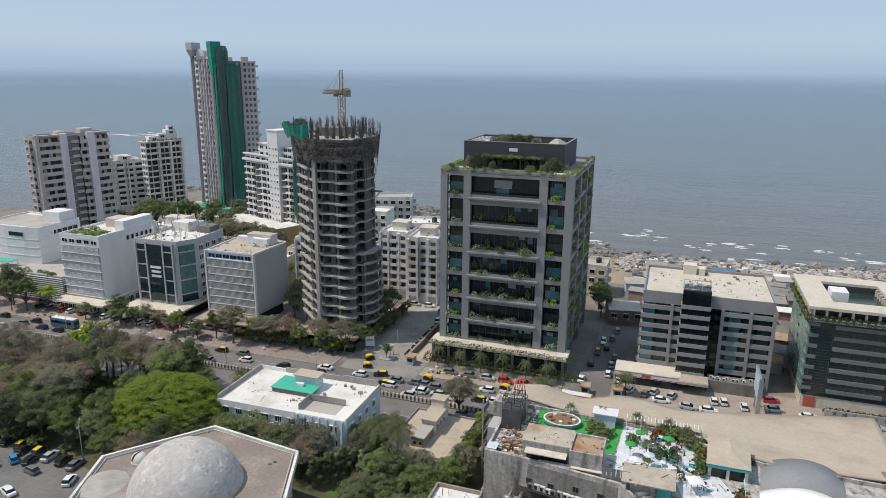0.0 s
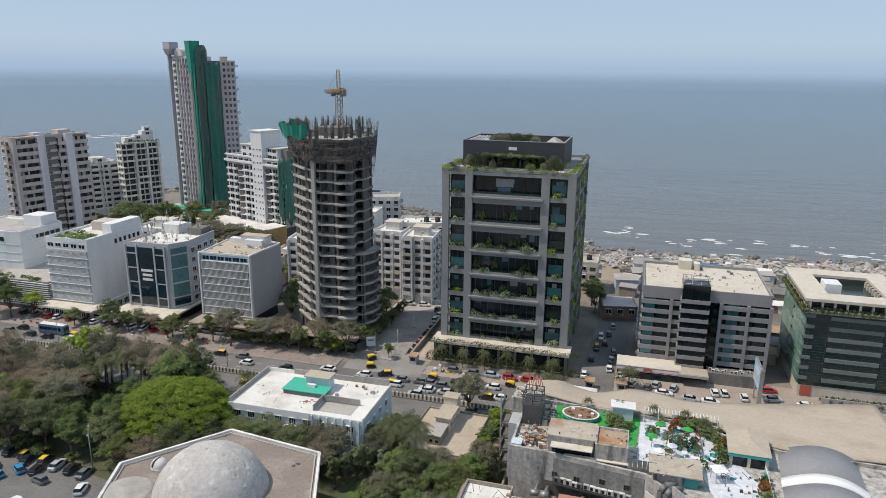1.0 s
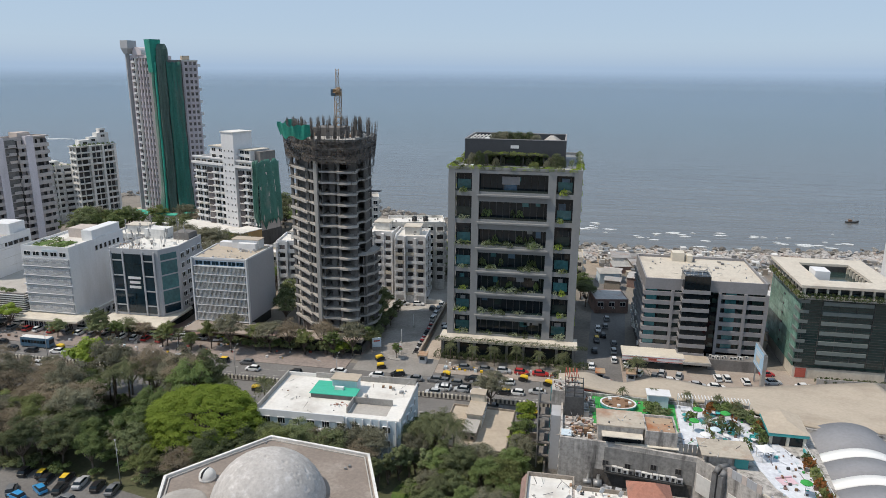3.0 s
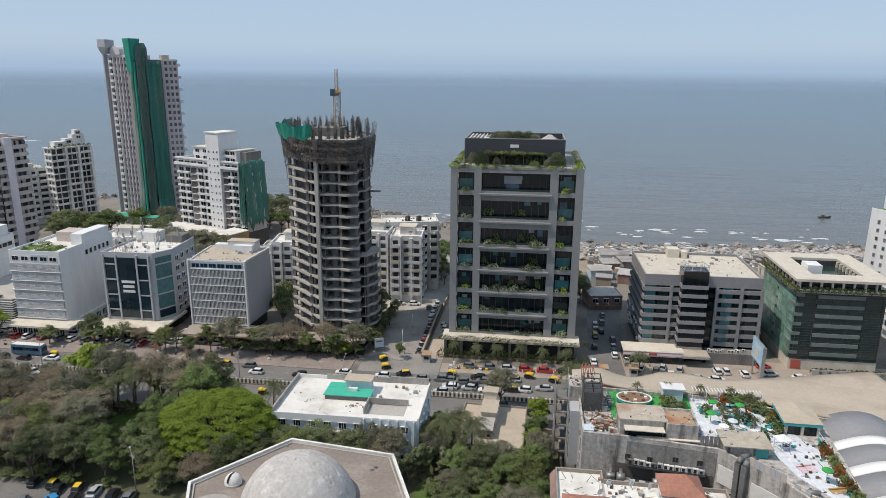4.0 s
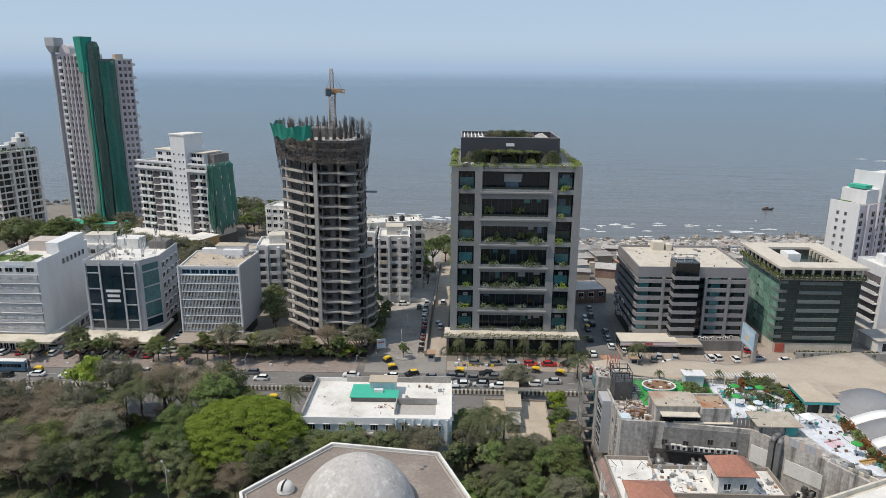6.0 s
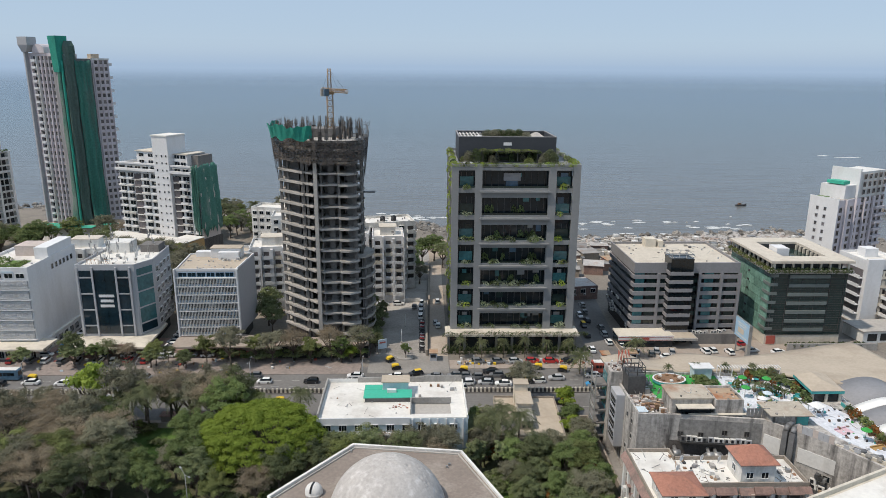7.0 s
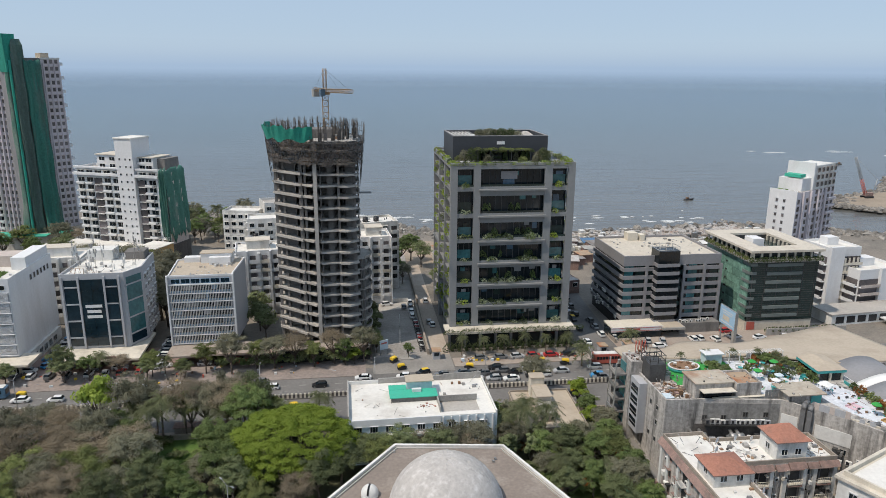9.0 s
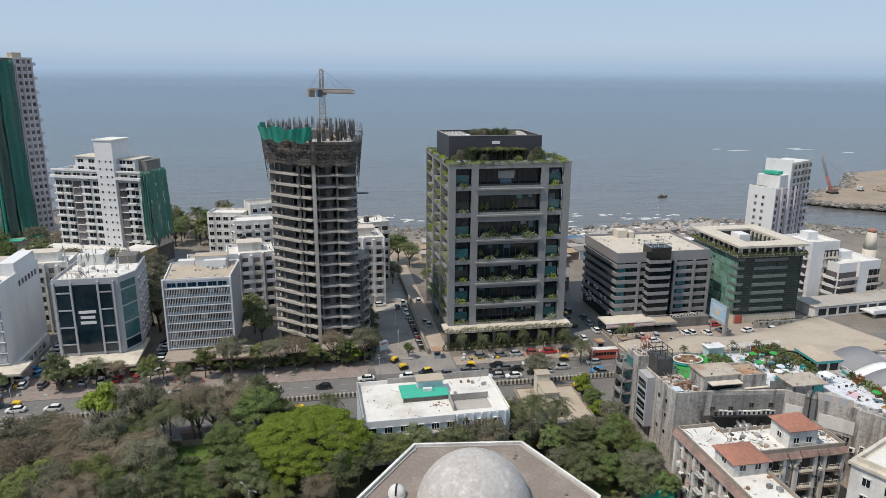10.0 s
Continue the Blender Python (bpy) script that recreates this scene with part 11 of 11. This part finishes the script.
def crawler_crane(x, y):
    t = thing("crawler_crane", x, y, 0.6, 0, "red and dark crawler crane on the reclaimed land", "crane")
    part("tracks", boxes((-3, 3, -2.4, -1.4, 0, 1.2), (-3, 3, 1.4, 2.4, 0, 1.2)), BLACK, t)
    part("house", boxes((-2.2, 3.2, -1.4, 1.4, 1.2, 3.4)), BROWNTRIM, t)
    bm = B()
    lattice(bm, (-1.5, 0, 2.2), (-4.9, 1.2, 11.7), 0.7, 2.0, 0.12)
    part("boom_foot", bm, REDSTEEL, t)
    bm = B()
    lattice(bm, (-4.9, 1.2, 11.7), (-10, 3, 26), 0.6, 2.0, 0.1)
    part("boom", bm, METAL, t)
    bm = B()
    rod(bm, (4.0, 0, 4.2), (5.5, 0, 12), 0.2, 5)
    rod(bm, (5.5, 0, 12), (-10, 3, 26), 0.08, 4)
    part("back_mast", bm, METAL, t)


crawler_crane(243, 386)


def digger(x, y, mat, label):
    t = thing("digger", x, y, 0.6, _r.uniform(0, 360), label, "excavator", "diggers")
    part("tracks", boxes((-2, 2, -1.5, 1.5, 0, 0.9)), BLACK, t)
    part("cab", boxes((-1.6, 1.8, -1.3, 1.3, 0.9, 2.8)), mat, t)
    bm = B()
    rod(bm, (1.6, 0, 2.0), (4.5, 0, 4.2), 0.25, 6)
    rod(bm, (4.5, 0, 4.2), (6.2, 0, 1.4), 0.2, 6)
    part("arm", bm, mat, t)


digger(262, 352, YELLOW, "yellow excavator on the reclaimed land"), digger(300, 380, YELLOW, "yellow excavator on the reclaimed land"), digger(270, 392, WHITEOLD, "pale excavator on the reclaimed land")
for _i in range(10):
    _x, _y = _r.uniform(250, 330), _r.uniform(345, 420)
    _b = boulders("spoil_heap", [(_x, _y), (_x + 8, _y + 3)], 2.5, 40, 1.6, SAND, "heap of sandy spoil", 300 + _i, 0.5)

# walls and fences at street level
for _x0, _x1, _y0, _y1, _h, _m, _l in ((-68.2, -67.6, 168, 212, 1.7, STONE, "stone wall down the middle of the side street"), (-67.2, -66.7, 212, 262, 1.9, STONE, "stone wall beside the lane"),
                                       (-84.6, -84.2, 168, 205, 2.0, CONCDARK, "dark concrete boundary wall"), (-110, -84.6, 166.6, 167.0, 2.4, BLACK, "dark hoarding before the building site"),
                                       (-330, -92, 127.6, 128.0, 1.3, STONE, "low stone park wall"), (-60, -29.5, 129.4, 129.8, 1.5, STONE, "stone garden wall"),
                                       (-30.6, -30.2, 92, 129, 1.6, STONE, "stone wall along the alley"), (-86, -70, 214.6, 215, 1.4, WHITEOLD, "low white wall before the flats"), (-11.2, -10.8, 170, 176, 1.2, STONE, "stone planter wall")):
    tagged(part("boundary_wall", boxes((_x0, _x1, _y0, _y1, 0, _h)), _m), _l, "wall", kind="structure")
tagged(part("alley_paving", boxes((-30.2, -27.7, 60, 129, 0, 0.05)), CONCROAD), "narrow concrete alley", "alley", kind="structure")


def site_shed():
    t = thing("site_shed", -110, 168.2, 0, 0, "long low site shed with a brown roof", "shed")
    part("wall", boxes((0, 25, 0, 5, 0, 3.2)), BLACK, t)
    part("roof", boxes((-0.5, 25.5, -0.8, 5.4, 3.2, 3.5)), PAVING, t)


site_shed()


def kiosk(x, y):
    t = thing("kiosk", x, y, 0, 0, "small guard kiosk with an orange-brown roof", "kiosk")
    part("wall", boxes((-1, 1, -1.3, 1.3, 0, 2.4)), GREYPAINT, t)
    part("roof", boxes((-1.3, 1.3, -1.6, 1.6, 2.4, 2.6)), RUST, t)
    part("window", boxes((-0.7, 0.7, -1.36, -1.305, 1.1, 2.0)), GLASSDARK, t)


kiosk(-66.0, 165.4), kiosk(-17.6, 163.6), kiosk(-9.6, 164.6)


def signboard(x, y, rz, w, h, z, mat, label):
    t = thing("signboard", x, y, 0, rz, label, "signboard", "signboards")
    bm = B()
    for s in (-w / 2 + 0.1, w / 2 - 0.1):
        rod(bm, (s, 0, 0), (s, 0, z + h), 0.08, 6)
    part("posts", bm, METAL, t)
    part("board", boxes((-w / 2, w / 2, -0.12, 0.12, z, z + h)), mat, t)
    part("printed_bar", boxes((-w * 0.35, w * 0.35, -0.15, -0.125, z + h * 0.6, z + h * 0.75)), BRICKRED, t)


signboard(-80.6, 169.5, 25, 2.6, 2.8, 1.6, BLUEPAINT, "pale printed hoarding on the street corner")
for _x, _y in ((-75.4, 178), (-74.6, 191)):
    _t = thing("bollard_pole", _x, _y, 0.03, 0, "white steel pole in the middle of the side street", "pole", "street poles")
    _bm = B()
    rod(_bm, (0, 0, 0), (0, 0, 4.2), 0.09, 6)
    part("pole", _bm, WHITEOLD, _t)
    part("foot", boxes((-0.3, 0.3, -0.3, 0.3, 0, 0.3)), CONC, _t)
signboard(-73.6, 169.2, 0, 1.2, 2.2, 1.0, WHITE, "white upright sign on the traffic island")


def street_lamp(x, y, rz):
    t = thing("street_lamp", x, y, 0.2, rz, "grey steel street lamp", "street lamp", "street lamps")
    bm = B()
    rod(bm, (0, 0, 0), (0, 0, 8.5), 0.11, 7, 0.07)
    part("pole", bm, METAL, t)
    bm = B()
    rod(bm, (0, 0, 8.4), (0, 1.8, 9.0), 0.05, 5)
    rod(bm, (0, 0, 8.4), (0, -1.8, 9.0), 0.05, 5)
    part("arm", bm, METAL, t)
    for s in (-1, 1):
        part("lamp_head", boxes((-0.14, 0.14, s * 2.0 - 0.35, s * 2.0 + 0.35, 8.94, 9.06)), METAL, t)


for _i in range(9):
    street_lamp(-196 + _i * 28, 144.5, 0)
street_lamp(-111.5, 95.5, 40)


def traffic_island(x, y):
    t = thing("traffic_island", x, y, 0, 0, "planted traffic island with a kerb", "traffic island", kind="structure")
    bm = B()
    prism(bm, circle(0, 0, 2.4, 20, 1.6), 0.02, 0.3)
    part("kerb", bm, CONC, t)


traffic_island(-74.0, 166.2)


def garden_hut():
    t = thing("garden_hut", -36.2, 82.5, 0, 20, "garden hut with a green pitched sheet roof", "hut")
    part("wall", boxes((-2.6, 2.6, -2, 2, 0, 2.6)), WHITEOLD, t)
    bm = B()
    prism(bm, [(-3.2, -2.6), (3.2, -2.6), (3.2, 2.6), (-3.2, 2.6)], 2.6, 4.0, 0, [(-1.6, -0.05), (1.6, -0.05), (1.6, 0.05), (-1.6, 0.05)])
    part("roof", bm, TEALSHEET, t)


garden_hut()


def park_benches():
    for i in range(3):
        t = thing("park_shelter", -129 + i * 5, 129.6, 0, 0, "low red-roofed stall beside the road", "stall", "roadside stalls")
        part("wall", boxes((0, 4.2, 0, 1.8, 0, 2.0)), STONE, t)
        part("roof", boxes((-0.3, 4.5, -0.4, 2.2, 2.0, 2.15)), BROWNTRIM, t)


park_benches()


def cone_tower():
    t = thing("domed_tower", 105.5, 202, 12, 0, "cream tapering round tower with a red cap", "tower")
    bm = B()
    prism(bm, circle(0, 0, 2.3, 16), -12, 3.5, smooth=True)
    prism(bm, circle(0, 0, 2.3, 16), 3.5, 10.0, 0, circle(0, 0, 1.5, 16), smooth=True)
    part("shaft", bm, CREAM, t)
    bm = B()
    prism(bm, circle(0, 0, 1.55, 16), 10.0, 11.2, 0, circle(0, 0, 0.8, 16), smooth=True)
    part("cap", bm, TERRACOTTA, t)


cone_tower()


for _x, _y, _z in ((-184, 290, 38.7), (-84, 234, 25.0), (-80, 235, 25.0), (-122, 217, 21.6), (-126, 251, 15.9), (-25, 250, 11.2), (78, 200, 20.72), (86, 196, 14.12)):
    water_tank(_x, _y, _z)


def garden_canopy():
    t = thing("garden_canopy", -37.2, 90.2, 0, -28, "teal sheet canopy on posts in the garden", "canopy")
    for x in (-2.6, 2.6):
        for y in (-2.6, 2.6):
            part("post", boxes((x - 0.08, x + 0.08, y - 0.08, y + 0.08, 0, 3.0)), METAL, t)
    bm = B()
    prism(bm, [(-3.1, -3.1), (3.1, -3.1), (3.1, 3.1), (-3.1, 3.1)], 3.0, 3.7, 0, [(-2.9, -0.1), (2.9, -0.1), (2.9, 0.1), (-2.9, 0.1)])
    part("sheet", bm, TEALSHEET, t)


garden_canopy()


# ---- small litter and fittings, too small to pick apart ----
def litter(name, label, areas, count, mats, seed, low=0.12, high=0.6, thin=0.25):
    """Loose bits on flat surfaces: areas are x0, x1, y0, y1, z."""
    rnd = random.Random(seed)
    bm = B()
    for i in range(count):
        x0, x1, y0, y1, z = rnd.choice(areas)
        x, y = rnd.uniform(x0, x1), rnd.uniform(y0, y1)
        w, d, h = rnd.uniform(low, high), rnd.uniform(low, high), rnd.uniform(0.05, high * 0.9)
        mi = rnd.randrange(len(mats))
        if rnd.random() < thin:
            a = rnd.random() * 6.28
            L = rnd.uniform(0.6, 2.2)
            rod(bm, (x, y, z + 0.05), (x + L * math.cos(a), y + L * math.sin(a), z + 0.05 + rnd.choice((0, 0, 0.3, 1.2))), 0.045, 4, None, mi)
        else:
            box(bm, x, x + w, y, y + d, z, z + h, mi)
    return tagged(part(name, bm, mats), label, "litter", kind="stuff")


litter("terrace_litter", "small pots, boxes and fittings strewn on the terrace", ((-5.5, 7.0, 105.5, 120.5, 15.5), (-21, -6.5, 110.8, 121.5, 15.48), (7, 13.4, 90, 106, 15.5)), 190,
       [WHITE, TEAL, WOOD, BLUEPAINT, TURF, DARKMETAL, METAL, BROWNTRIM], 401, 0.12, 0.55)
litter("roof_litter", "broken boxes, pipes and scrap on the shopping centre roof", ((-27, -21.4, 104, 112, 15.4), (-27, -21.4, 104, 112, 15.4), (-24, -22, 112, 121, 15.4), (-29.4, -24.4, 116.6, 121.4, 18.6)), 150,
       [RUST, WOOD, WHITEOLD, DARKMETAL, METAL, BROWNTRIM, CONC, PINKGREY], 402, 0.12, 0.6, 0.35)
litter("room_roof_litter", "a few bits of scrap on the roof rooms", ((-20.8, -13.4, 104.2, 109.4, 18.95), (-12.6, -8, 103.4, 108.6, 18.6), (-4, 3.6, 99.4, 104.4, 17.7)), 22, [CONC, WHITEOLD, DARKMETAL, METAL], 408, 0.08, 0.35, 0.4)
litter("terrace_scrap", "scrap, pipes and pots on the roof terraces", ((-32, -25.6, 53, 76, 14.12), (-32, -25.6, 83, 92.6, 14.12), (-24.6, -17.4, 83, 90, 14.12), (-10.6, -6.4, 83, 90, 14.12), (-24.6, -22.0, 76.6, 82, 11.62)), 130,
       [WHITEOLD, DARKMETAL, RUST, METAL, CONC, DUCT], 403, 0.1, 0.5, 0.4)
litter("hall_litter", "scrap and vents on the hall roof", ((-89, -61, 121, 128.6, 10.15), (-89, -71, 114, 120, 10.15)), 30, [CONC, METAL, WHITEOLD, DUCT, WOOD], 404, 0.08, 0.3, 0.4)
litter("yard_litter", "bollards, crates and kiosks in the parking yard", ((-200, -90, 167, 171, 0.03), (-200, -92, 156.4, 166, 0.16), (-60, -24, 160.8, 164, 0.16)), 240, [DARKMETAL, WHITEOLD, BRICKRED, BLUEPAINT, WOOD, METAL, YELLOW, CONC], 405, 0.2, 0.9, 0.2)
litter("shore_rubble", "pale rubble, planks and sheets strewn above the tide line", ((-14, 118, 262, 300, 0.02), (20, 118, 278, 306, -0.6), (-14, 30, 272, 298, 0.02)), 1100,
       [WHITEOLD, SHEET, CONC, ROOFCREAM, STONE, METAL, ROOFGREY], 409, 0.5, 3.4, 0.12)
litter("office_roof_litter", "pipes, boxes and cables on the office roofs", ((-194, -179, 171, 195, 25.12), (-166, -150, 174.5, 194, 24.9), (-139, -123, 175, 190, 23.7), (-4, 24, 183, 204, 23.52)), 150, [METAL, WHITEOLD, CONC, GREYPAINT], 406, 0.15, 0.6, 0.45)
litter("flat_roof_litter", "boxes and pipes on the roofs of the flats", ((-128, -113, 212, 222, 21.62), (-80, -71, 211, 221, 24.97), (-91, -74, 231, 238, 24.97)), 60, [METAL, WHITEOLD, CONC, DUCT, BLACK], 407, 0.2, 0.9, 0.4)
